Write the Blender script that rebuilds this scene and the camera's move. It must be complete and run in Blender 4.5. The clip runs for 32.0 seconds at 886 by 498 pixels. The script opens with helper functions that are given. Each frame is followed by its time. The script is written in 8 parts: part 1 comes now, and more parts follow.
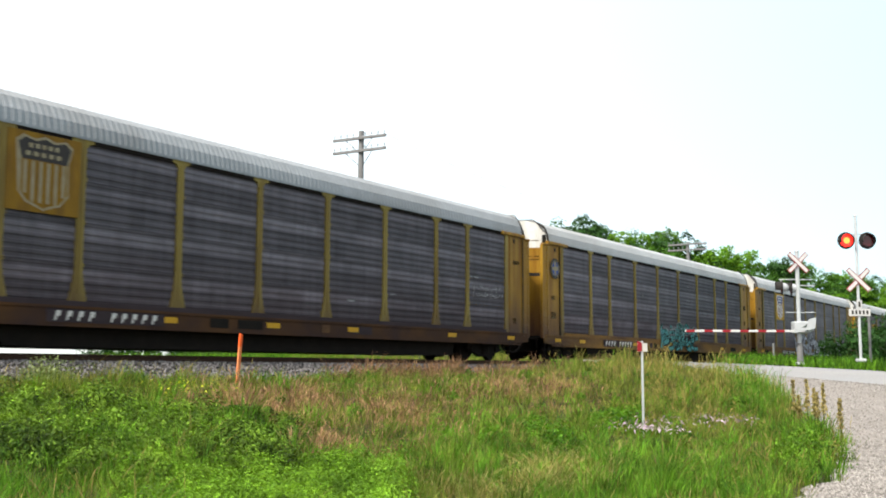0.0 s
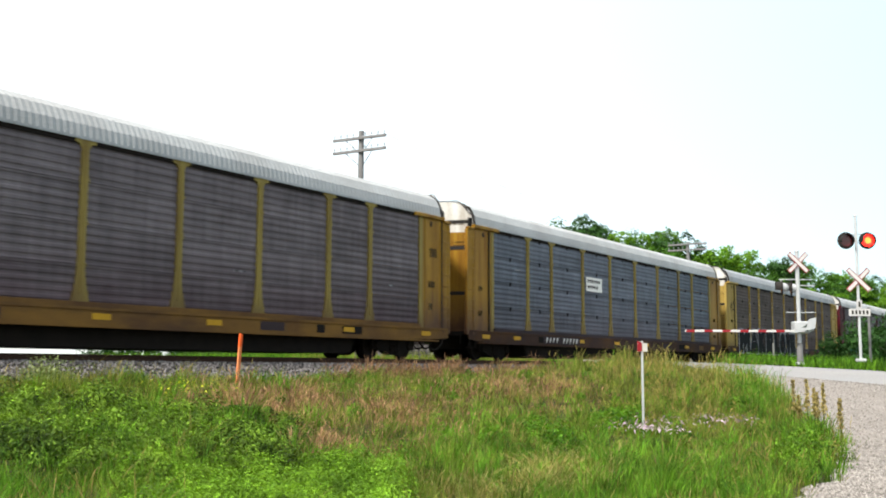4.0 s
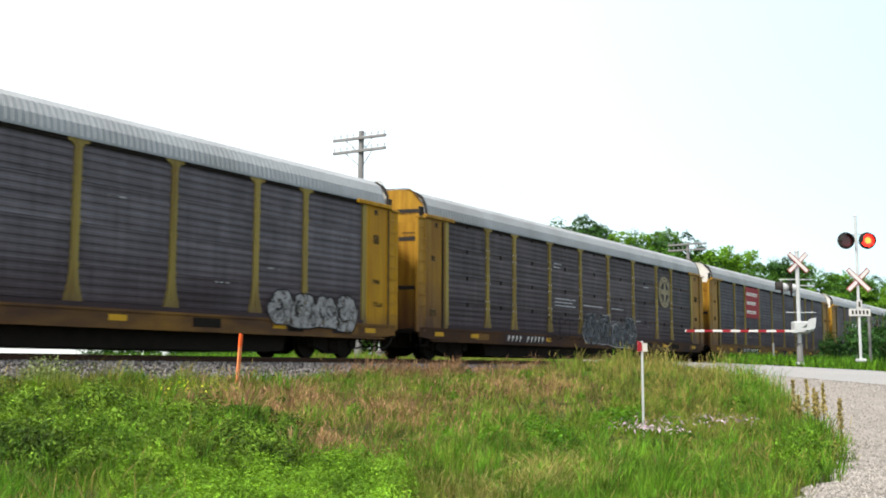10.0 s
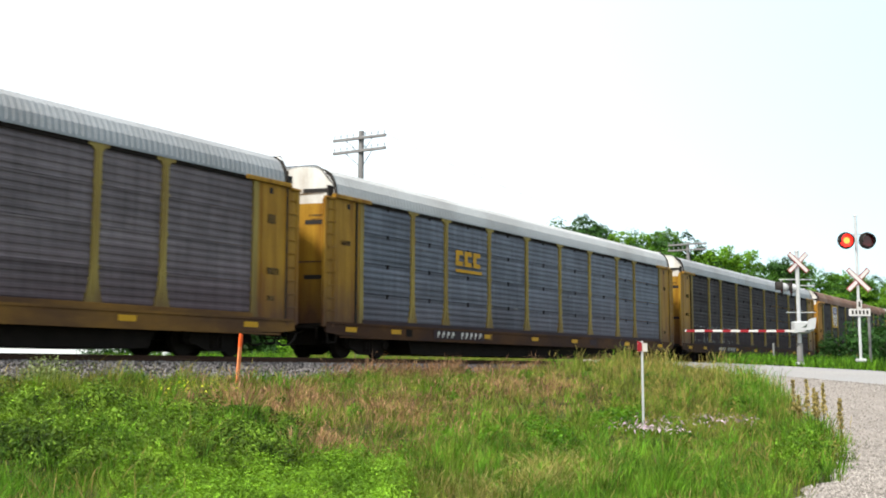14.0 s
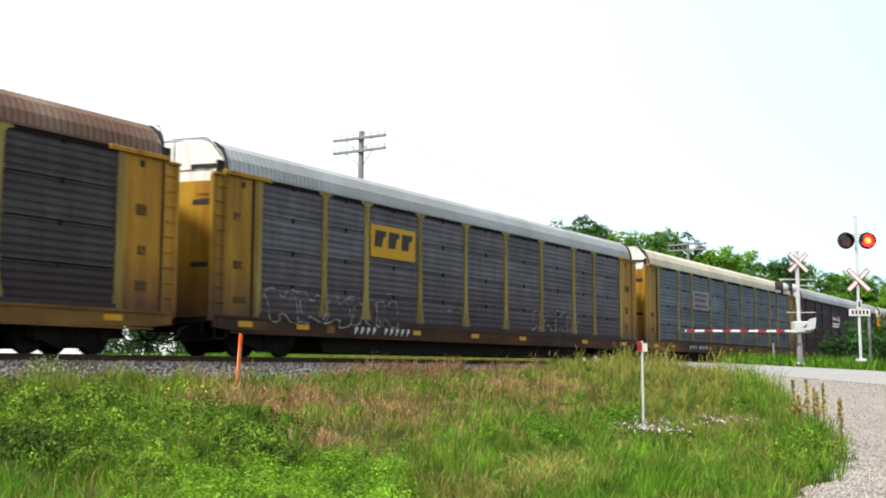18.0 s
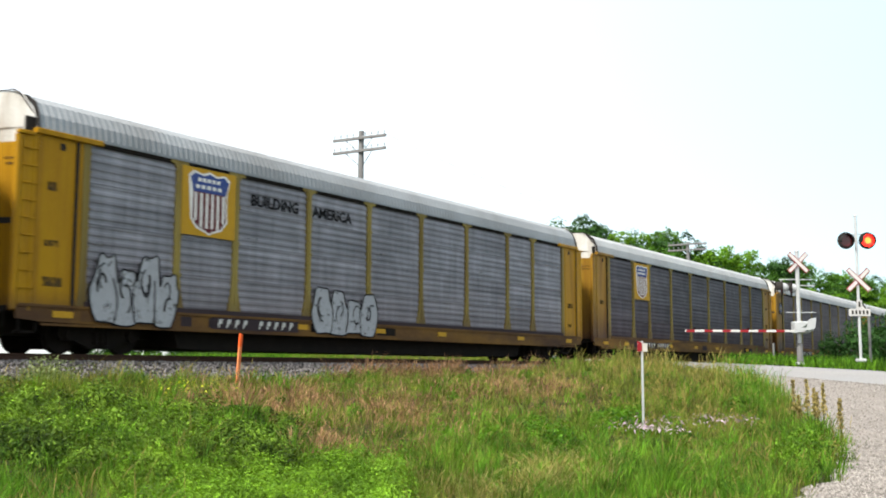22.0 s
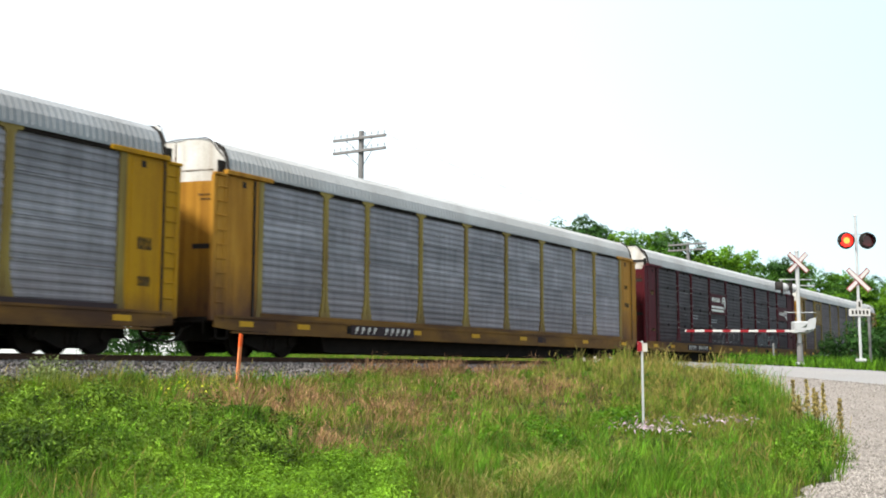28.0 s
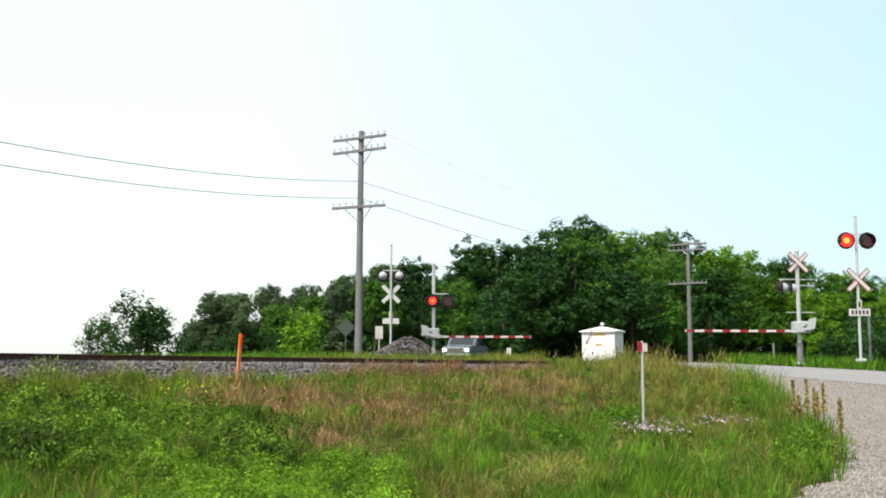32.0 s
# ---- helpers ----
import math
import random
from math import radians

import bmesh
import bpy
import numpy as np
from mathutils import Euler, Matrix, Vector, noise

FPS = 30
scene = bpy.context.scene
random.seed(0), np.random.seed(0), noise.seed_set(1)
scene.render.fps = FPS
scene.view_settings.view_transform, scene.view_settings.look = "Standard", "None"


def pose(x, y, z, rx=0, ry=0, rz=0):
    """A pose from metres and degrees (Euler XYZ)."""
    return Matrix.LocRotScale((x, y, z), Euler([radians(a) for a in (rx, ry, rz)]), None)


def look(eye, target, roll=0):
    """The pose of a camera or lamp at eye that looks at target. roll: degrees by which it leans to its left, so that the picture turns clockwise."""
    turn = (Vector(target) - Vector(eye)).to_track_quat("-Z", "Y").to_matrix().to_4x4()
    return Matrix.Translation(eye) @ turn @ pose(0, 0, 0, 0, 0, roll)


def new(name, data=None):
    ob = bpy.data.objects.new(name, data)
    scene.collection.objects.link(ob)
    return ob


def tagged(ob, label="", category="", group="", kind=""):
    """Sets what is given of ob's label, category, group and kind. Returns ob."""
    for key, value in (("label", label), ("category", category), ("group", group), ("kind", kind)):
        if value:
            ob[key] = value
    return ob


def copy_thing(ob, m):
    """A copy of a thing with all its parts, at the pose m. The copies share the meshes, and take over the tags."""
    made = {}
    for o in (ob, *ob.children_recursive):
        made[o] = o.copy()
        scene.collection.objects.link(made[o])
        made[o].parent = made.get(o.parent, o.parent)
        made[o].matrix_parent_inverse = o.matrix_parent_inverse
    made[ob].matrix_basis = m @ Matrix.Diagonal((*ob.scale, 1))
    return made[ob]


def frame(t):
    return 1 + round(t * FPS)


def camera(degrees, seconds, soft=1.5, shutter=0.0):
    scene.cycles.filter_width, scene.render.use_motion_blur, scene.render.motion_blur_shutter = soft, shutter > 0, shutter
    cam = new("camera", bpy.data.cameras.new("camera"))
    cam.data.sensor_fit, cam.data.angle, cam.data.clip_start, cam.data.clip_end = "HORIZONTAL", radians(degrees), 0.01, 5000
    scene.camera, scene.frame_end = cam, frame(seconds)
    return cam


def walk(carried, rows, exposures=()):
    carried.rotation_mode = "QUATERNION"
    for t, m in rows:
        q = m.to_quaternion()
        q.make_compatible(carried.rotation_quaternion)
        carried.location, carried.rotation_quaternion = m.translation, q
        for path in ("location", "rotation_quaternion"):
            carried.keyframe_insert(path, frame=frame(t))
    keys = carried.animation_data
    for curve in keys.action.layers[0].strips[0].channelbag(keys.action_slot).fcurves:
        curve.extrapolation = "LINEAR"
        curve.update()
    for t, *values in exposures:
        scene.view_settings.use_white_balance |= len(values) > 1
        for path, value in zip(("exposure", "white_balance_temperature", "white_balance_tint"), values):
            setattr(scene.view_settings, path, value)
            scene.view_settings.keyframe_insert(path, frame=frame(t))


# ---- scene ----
# ---- camera ----
cam = camera(45.36, 32.0, soft=1.9, shutter=0.12)
EYE = Vector((0.0, 0.0, -0.304))
YAW, TILT = radians(32.747), radians(6.429)
AIM = EYE + 10 * Vector((math.cos(YAW) * math.cos(TILT), math.sin(YAW) * math.cos(TILT), math.sin(TILT)))
STAND = look(EYE, AIM, 0.137)
EXPOSURES = [(t, e, 6620, 7) for t, e in ((0.0, 1.15), (8.5, 1.15), (9.0, 0.75), (9.7, 1.05), (10.5, 1.15), (31.5, 1.1), (32.0, 0.8))]
walk(cam, [(0.0, STAND), (32.0, STAND)], EXPOSURES)

# ---- sky and sun ----
world = bpy.data.worlds.new("world")
scene.world = world
world.use_nodes = True
sky = world.node_tree.nodes.new("ShaderNodeTexSky")
sky.sky_type = "NISHITA"
sky.sun_disc = False
SUN_FROM = Vector((-0.72, 0.05, 1.0)).normalized()
sky.sun_elevation = math.asin(SUN_FROM.z)
sky.sun_rotation = math.atan2(SUN_FROM.x, SUN_FROM.y)
sky.air_density, sky.dust_density, sky.ozone_density = 1.0, 2.0, 1.0
haze = world.node_tree.nodes.new("ShaderNodeMix")  # summer haze that whitens the whole sky
haze.data_type = "RGBA"
air = world.node_tree.nodes.new("ShaderNodeMix")  # white towards the sun, pale blue away from it
air.data_type = "RGBA"
air.inputs[6].default_value, air.inputs[7].default_value = (3.3, 4.9, 5.7, 1), (6.0, 6.2, 6.2, 1)
world.node_tree.links.new(air.outputs[2], haze.inputs[7])
side = world.node_tree.nodes.new("ShaderNodeTexCoord")
lean = world.node_tree.nodes.new("ShaderNodeVectorMath")
lean.operation = "DOT_PRODUCT"
lean.inputs[1].default_value = Vector((-0.9, 0.436, 0))
world.node_tree.links.new(side.outputs["Generated"], lean.inputs[0])
thick = world.node_tree.nodes.new("ShaderNodeMapRange")  # the haze thins away from the sun
thick.inputs[1].default_value, thick.inputs[2].default_value = -0.90, -0.36
world.node_tree.links.new(lean.outputs["Value"], thick.inputs[0])
world.node_tree.links.new(thick.outputs[0], air.inputs[0])
haze.inputs[0].default_value = 0.68
world.node_tree.links.new(sky.outputs[0], haze.inputs[6])
world.node_tree.nodes["Background"].inputs[1].default_value = 0.12
world.node_tree.links.new(haze.outputs[2], world.node_tree.nodes["Background"].inputs[0])
sun = new("sun", bpy.data.lights.new("sun", "SUN"))
sun.data.energy, sun.data.angle, sun.data.color = 3.9, radians(7.0), (1.0, 0.95, 0.87)
sun.matrix_world = look(SUN_FROM * 50, (0, 0, 0))


# ---- materials ----
def material(name, base, rough=0.7, metal=0.0, second=None, scale=3.0, amount=0.5, grain=40.0, bump=0.15,
             stretch=(1, 1, 1), streak=None, per_object=0.0, per_island=0.0, emission=None, dirt=None, dirt_amount=0.0, foot=None, bands=0.0, worn=0.0, wash=0.0):
    """A surface with stains at one scale, grain at another, and relief."""
    m = bpy.data.materials.new(name)
    m.use_nodes = True
    nt = m.node_tree
    n, l = nt.nodes, nt.links
    b = n["Principled BSDF"]
    b.inputs["Roughness"].default_value = rough
    b.inputs["Metallic"].default_value = metal
    b.inputs["Specular IOR Level"].default_value = 0.10 if rough >= 0.5 else 0.5
    if emission:
        b.inputs["Base Color"].default_value = (*base, 1)
        b.inputs["Emission Color"].default_value = (*emission[:3], 1)
        b.inputs["Emission Strength"].default_value = emission[3]
        return m
    second = second or tuple(c * 0.6 for c in base)
    co = n.new("ShaderNodeTexCoord")
    mp = n.new("ShaderNodeMapping")
    mp.inputs["Scale"].default_value = stretch
    l.new(co.outputs["Object"], mp.inputs["Vector"])
    info = n.new("ShaderNodeObjectInfo")
    off = n.new("ShaderNodeVectorMath")
    off.operation = "MULTIPLY_ADD"
    l.new(info.outputs["Random"], off.inputs[0])
    off.inputs[1].default_value = (37.0, 11.0, 23.0)
    l.new(mp.outputs["Vector"], off.inputs[2])
    big = n.new("ShaderNodeTexNoise")
    big.inputs["Scale"].default_value = scale
    big.inputs["Detail"].default_value = 5
    big.inputs["Roughness"].default_value = 0.65
    l.new(off.outputs[0], big.inputs["Vector"])
    ramp = n.new("ShaderNodeMapRange")
    ramp.inputs[1].default_value, ramp.inputs[2].default_value = 0.5 - 0.22, 0.5 + 0.22
    ramp.inputs[4].default_value = amount
    l.new(big.outputs["Fac"], ramp.inputs[0])
    mix = n.new("ShaderNodeMix")
    mix.data_type = "RGBA"
    mix.inputs[6].default_value, mix.inputs[7].default_value = (*base, 1), (*second, 1)
    l.new(ramp.outputs[0], mix.inputs[0])
    out = mix.outputs[2]
    fine = n.new("ShaderNodeTexNoise")
    fine.inputs["Scale"].default_value = grain
    fine.inputs["Detail"].default_value = 3
    l.new(co.outputs["Object"], fine.inputs["Vector"])
    if dirt:
        dn = n.new("ShaderNodeTexNoise")
        dn.inputs["Scale"].default_value = 1.0
        dn.inputs["Detail"].default_value = 6
        dm = n.new("ShaderNodeMapping")
        dm.inputs["Scale"].default_value = streak or (2.0, 2.0, 0.5)
        l.new(off.outputs[0], dm.inputs["Vector"])
        l.new(dm.outputs["Vector"], dn.inputs["Vector"])
        dr = n.new("ShaderNodeMapRange")
        dr.inputs[1].default_value, dr.inputs[2].default_value = 0.42, 0.68
        dr.inputs[4].default_value = dirt_amount
        l.new(dn.outputs["Fac"], dr.inputs[0])
        dx = n.new("ShaderNodeMix")
        dx.data_type = "RGBA"
        dx.inputs[7].default_value = (*dirt, 1)
        l.new(dr.outputs[0], dx.inputs[0])
        l.new(out, dx.inputs[6])
        out = dx.outputs[2]
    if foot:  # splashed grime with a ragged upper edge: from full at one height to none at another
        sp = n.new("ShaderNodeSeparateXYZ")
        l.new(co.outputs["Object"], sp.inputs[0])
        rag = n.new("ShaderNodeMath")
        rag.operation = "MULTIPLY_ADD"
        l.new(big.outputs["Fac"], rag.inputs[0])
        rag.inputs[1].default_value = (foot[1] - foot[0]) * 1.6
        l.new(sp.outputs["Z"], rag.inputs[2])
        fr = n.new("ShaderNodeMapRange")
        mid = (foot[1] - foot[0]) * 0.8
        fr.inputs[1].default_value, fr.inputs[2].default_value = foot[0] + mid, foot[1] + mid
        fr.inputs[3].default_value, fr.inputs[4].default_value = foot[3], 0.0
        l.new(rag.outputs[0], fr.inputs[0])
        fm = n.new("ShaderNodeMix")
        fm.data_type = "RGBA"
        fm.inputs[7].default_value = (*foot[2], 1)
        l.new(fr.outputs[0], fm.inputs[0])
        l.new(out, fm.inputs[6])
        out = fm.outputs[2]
    fx = n.new("ShaderNodeMapRange")
    fx.inputs[1].default_value, fx.inputs[2].default_value = 0.25, 0.75
    fx.inputs[3].default_value, fx.inputs[4].default_value = 0.82, 1.18
    l.new(fine.outputs["Fac"], fx.inputs[0])
    hsv = n.new("ShaderNodeHueSaturation")
    l.new(out, hsv.inputs["Color"])
    value = fx.outputs[0]
    if bands:  # rain-washed bands along a corrugated sheet and faint runs down it
        for sc, det, wd in (((0.25, 1, 5.0), 3, bands * 0.5), ((0.12, 1, 1.6), 2, bands * 0.8), ((3.0, 1, 0.25), 3, bands * 0.5), ((7.0, 1, 0.6), 2, bands * 0.2), ((0.04, 1, 2.0), 1, bands * 0.7)):
            bm_ = n.new("ShaderNodeMapping")
            bm_.inputs["Scale"].default_value = sc
            l.new(co.outputs["Object"] if det == 1 else off.outputs[0], bm_.inputs["Vector"])
            bt = n.new("ShaderNodeTexNoise")
            bt.inputs["Scale"].default_value = 1.6
            bt.inputs["Detail"].default_value = det
            l.new(bm_.outputs["Vector"], bt.inputs["Vector"])
            br = n.new("ShaderNodeMapRange")
            br.inputs[1].default_value, br.inputs[2].default_value = 0.3, 0.7
            br.inputs[3].default_value, br.inputs[4].default_value = 1 - wd, 1 + wd
            l.new(bt.outputs["Fac"], br.inputs[0])
            bx = n.new("ShaderNodeMath")
            bx.operation = "MULTIPLY"
            l.new(br.outputs[0], bx.inputs[0])
            l.new(value, bx.inputs[1])
            value = bx.outputs[0]
    if bands:  # upright rows of fixings behind the sheet, showing here and there, and washed bands under each joint
        def maths(op, a, b):
            t = n.new("ShaderNodeMath")
            t.operation = op
            for k, v in enumerate((a, b)):
                if isinstance(v, float):
                    t.inputs[k].default_value = v
                else:
                    l.new(v, t.inputs[k])
            return t.outputs[0]

        def ranged(v, a, b, c, d):
            t = n.new("ShaderNodeMapRange")
            for k, x in enumerate((a, b, c, d)):
                t.inputs[k + 1].default_value = x
            l.new(v, t.inputs[0])
            return t.outputs[0]
        axes = n.new("ShaderNodeSeparateXYZ")
        l.new(co.outputs["Object"], axes.inputs[0])
        rows = ranged(maths("SINE", maths("MULTIPLY", axes.outputs["X"], 19.0), 0.0), 0.35, 0.95, 0.0, 1.0)
        seen = ranged(big.outputs["Fac"], 0.36, 0.58, 0.05, 1.0)
        value = maths("MULTIPLY", value, ranged(maths("MULTIPLY", rows, seen), 0.0, 1.0, 1.0, 0.90))
        if wash:
            band = maths("MULTIPLY", ranged(axes.outputs["Z"], 0.50, 0.62, 0.0, 1.0), ranged(axes.outputs["Z"], 0.74, 0.88, 1.0, 0.0))
            band = maths("MULTIPLY", band, ranged(big.outputs["Fac"], 0.32, 0.60, 0.25, 1.0))
            value = maths("MULTIPLY", value, ranged(band, 0.0, 1.0, 1.0, 1.0 + wash))
    for src, width in ((info.outputs["Random"], per_object), (None, per_island)):
        if width:
            if src is None:
                src = n.new("ShaderNodeNewGeometry").outputs["Random Per Island"]
            vr = n.new("ShaderNodeMapRange")
            vr.inputs[3].default_value, vr.inputs[4].default_value = 1 - width, 1 + width
            l.new(src, vr.inputs[0])
            mu = n.new("ShaderNodeMath")
            mu.operation = "MULTIPLY"
            l.new(vr.outputs[0], mu.inputs[0])
            l.new(value, mu.inputs[1])
            value = mu.outputs[0]
    l.new(value, hsv.inputs["Value"])
    l.new(hsv.outputs[0], b.inputs["Base Color"])
    if bump:
        bp = n.new("ShaderNodeBump")
        bp.inputs["Strength"].default_value = bump
        bp.inputs["Distance"].default_value = 0.02
        l.new(fine.outputs["Fac"], bp.inputs["Height"])
        l.new(bp.outputs[0], b.inputs["Normal"])
    if worn:  # thin paint, broken so that what lies under it shows
        wn = n.new("ShaderNodeTexNoise")
        wn.inputs["Scale"].default_value = 4.5
        wn.inputs["Detail"].default_value = 7
        wn.inputs["Roughness"].default_value = 0.7
        l.new(off.outputs[0], wn.inputs["Vector"])
        wr = n.new("ShaderNodeMapRange")
        wr.inputs[1].default_value, wr.inputs[2].default_value = 0.36, 0.36 + 0.28 * worn
        wr.inputs[3].default_value = max(0.0, 0.55 - worn)
        l.new(wn.outputs["Fac"], wr.inputs[0])
        tp = n.new("ShaderNodeBsdfTransparent")
        ms = n.new("ShaderNodeMixShader")
        l.new(wr.outputs[0], ms.inputs[0])
        l.new(tp.outputs[0], ms.inputs[1])
        l.new(b.outputs[0], ms.inputs[2])
        l.new(ms.outputs[0], n["Material Output"].inputs["Surface"])
    return m


def leaf_material(name, base, second, through_light=0.35, width=0.35, spread=0.55, mottle=0.0):
    """Thin leaves: two tones from leaf to leaf, with light coming through."""
    m = bpy.data.materials.new(name)
    m.use_nodes = True
    n, l = m.node_tree.nodes, m.node_tree.links
    b = n["Principled BSDF"]
    b.inputs["Roughness"].default_value = 0.55
    b.inputs["Specular IOR Level"].default_value = 0.08
    geo = n.new("ShaderNodeNewGeometry")
    co = n.new("ShaderNodeTexCoord")

    def clumps(scale, lo, hi):
        t = n.new("ShaderNodeTexNoise")
        t.inputs["Scale"].default_value = scale
        t.inputs["Detail"].default_value = 3
        l.new(co.outputs["Object"], t.inputs["Vector"])
        r = n.new("ShaderNodeMapRange")
        r.inputs[1].default_value, r.inputs[2].default_value = 0.34, 0.66
        r.inputs[3].default_value, r.inputs[4].default_value = lo, hi
        l.new(t.outputs["Fac"], r.inputs[0])
        return r.outputs[0]

    def times(a, b, op="MULTIPLY"):
        t = n.new("ShaderNodeMath")
        t.operation = op
        l.new(a, t.inputs[0])
        l.new(b, t.inputs[1])
        return t.outputs[0]
    mix = n.new("ShaderNodeMix")
    mix.data_type = "RGBA"
    mix.inputs[6].default_value, mix.inputs[7].default_value = (*base, 1), (*second, 1)
    half = n.new("ShaderNodeMath")
    half.operation = "MULTIPLY_ADD"
    l.new(geo.outputs["Random Per Island"], half.inputs[0])
    half.inputs[1].default_value = 0.5
    l.new(clumps(1.3, 0.0, 0.5), half.inputs[2])
    l.new(half.outputs[0], mix.inputs[0])
    info = n.new("ShaderNodeObjectInfo")
    each = n.new("ShaderNodeMapRange")
    each.inputs[3].default_value, each.inputs[4].default_value = 0.8, 1.2
    l.new(info.outputs["Random"], each.inputs[0])
    hsv = n.new("ShaderNodeHueSaturation")
    own = n.new("ShaderNodeMapRange")
    own.inputs[3].default_value, own.inputs[4].default_value = 1 - spread, 1 + spread
    shuffle = n.new("ShaderNodeMath")
    shuffle.operation = "MULTIPLY"
    l.new(geo.outputs["Random Per Island"], shuffle.inputs[0])
    shuffle.inputs[1].default_value = 17.31
    part_of = n.new("ShaderNodeMath")
    part_of.operation = "FRACT"
    l.new(shuffle.outputs[0], part_of.inputs[0])
    l.new(part_of.outputs[0], own.inputs[0])
    tone = times(times(clumps(2.6, 1 - width, 1 + width), each.outputs[0]), own.outputs[0])
    if mottle:  # sprigs of darker and lighter tone, a hand's width across
        tone = times(tone, clumps(7.5, 1 - mottle, 1 + mottle))
    l.new(tone, hsv.inputs["Value"])
    l.new(mix.outputs[2], hsv.inputs["Color"])
    l.new(hsv.outputs[0], b.inputs["Base Color"])
    tr = n.new("ShaderNodeBsdfTranslucent")
    glow = n.new("ShaderNodeMix")  # light that comes through a leaf is yellower than light off it
    glow.data_type, glow.blend_type = "RGBA", "MULTIPLY"
    glow.inputs[0].default_value = 1.0
    glow.inputs[7].default_value = (1.45, 1.45, 0.6, 1)
    l.new(hsv.outputs[0], glow.inputs[6])
    l.new(glow.outputs[2], tr.inputs["Color"])
    ms = n.new("ShaderNodeMixShader")
    ms.inputs[0].default_value = through_light
    l.new(b.outputs[0], ms.inputs[1])
    l.new(tr.outputs[0], ms.inputs[2])
    l.new(ms.outputs[0], n["Material Output"].inputs["Surface"])
    return m


GRIME = (0.055, 0.045, 0.042)
PANEL, DUSTY, DUSTY_UP = {}, {}, {}
for key, base_c, second_c, dust_c, rough_p in (
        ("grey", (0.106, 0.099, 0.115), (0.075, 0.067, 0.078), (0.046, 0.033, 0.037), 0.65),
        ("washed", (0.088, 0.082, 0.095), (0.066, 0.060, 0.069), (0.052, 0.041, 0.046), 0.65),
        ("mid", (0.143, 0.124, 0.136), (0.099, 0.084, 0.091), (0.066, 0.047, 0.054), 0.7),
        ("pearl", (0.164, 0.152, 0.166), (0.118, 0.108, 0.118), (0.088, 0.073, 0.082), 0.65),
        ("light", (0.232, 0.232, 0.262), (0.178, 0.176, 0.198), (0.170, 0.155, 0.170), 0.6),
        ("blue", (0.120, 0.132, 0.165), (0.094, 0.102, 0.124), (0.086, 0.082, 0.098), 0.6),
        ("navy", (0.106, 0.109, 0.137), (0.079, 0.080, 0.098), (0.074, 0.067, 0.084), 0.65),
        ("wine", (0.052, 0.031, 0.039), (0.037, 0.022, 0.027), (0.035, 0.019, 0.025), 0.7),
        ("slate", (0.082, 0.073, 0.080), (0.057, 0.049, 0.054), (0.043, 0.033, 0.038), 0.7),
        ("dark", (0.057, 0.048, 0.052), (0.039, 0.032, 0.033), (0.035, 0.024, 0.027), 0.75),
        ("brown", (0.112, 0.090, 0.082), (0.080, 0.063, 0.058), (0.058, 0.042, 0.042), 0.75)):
    how = dict(dirt=tuple(v * 0.45 for v in base_c), dirt_amount=0.45, streak=(2.2, 1, 0.5), per_object=0.08, bands=0.20)
    how["wash"] = 0.75 if key == "washed" else 0.0
    PANEL[key] = material("galvanised_" + key, base_c, rough_p, 0.05, second_c, 1.2, 0.8, 60, 0.1, (0.7, 1, 1.0), **how)
    DUSTY_UP[key] = material("thin_dust_" + key, base_c, 0.75, 0.0, second_c, 1.2, 0.8, 60, 0.1, (0.6, 1, 1.2), foot=(-0.9, 0.9, dust_c, 0.75), **how)
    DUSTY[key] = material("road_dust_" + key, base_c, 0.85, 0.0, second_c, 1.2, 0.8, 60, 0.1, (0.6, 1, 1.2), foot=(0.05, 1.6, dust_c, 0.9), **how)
SOOT = (0.055, 0.026, 0.020)
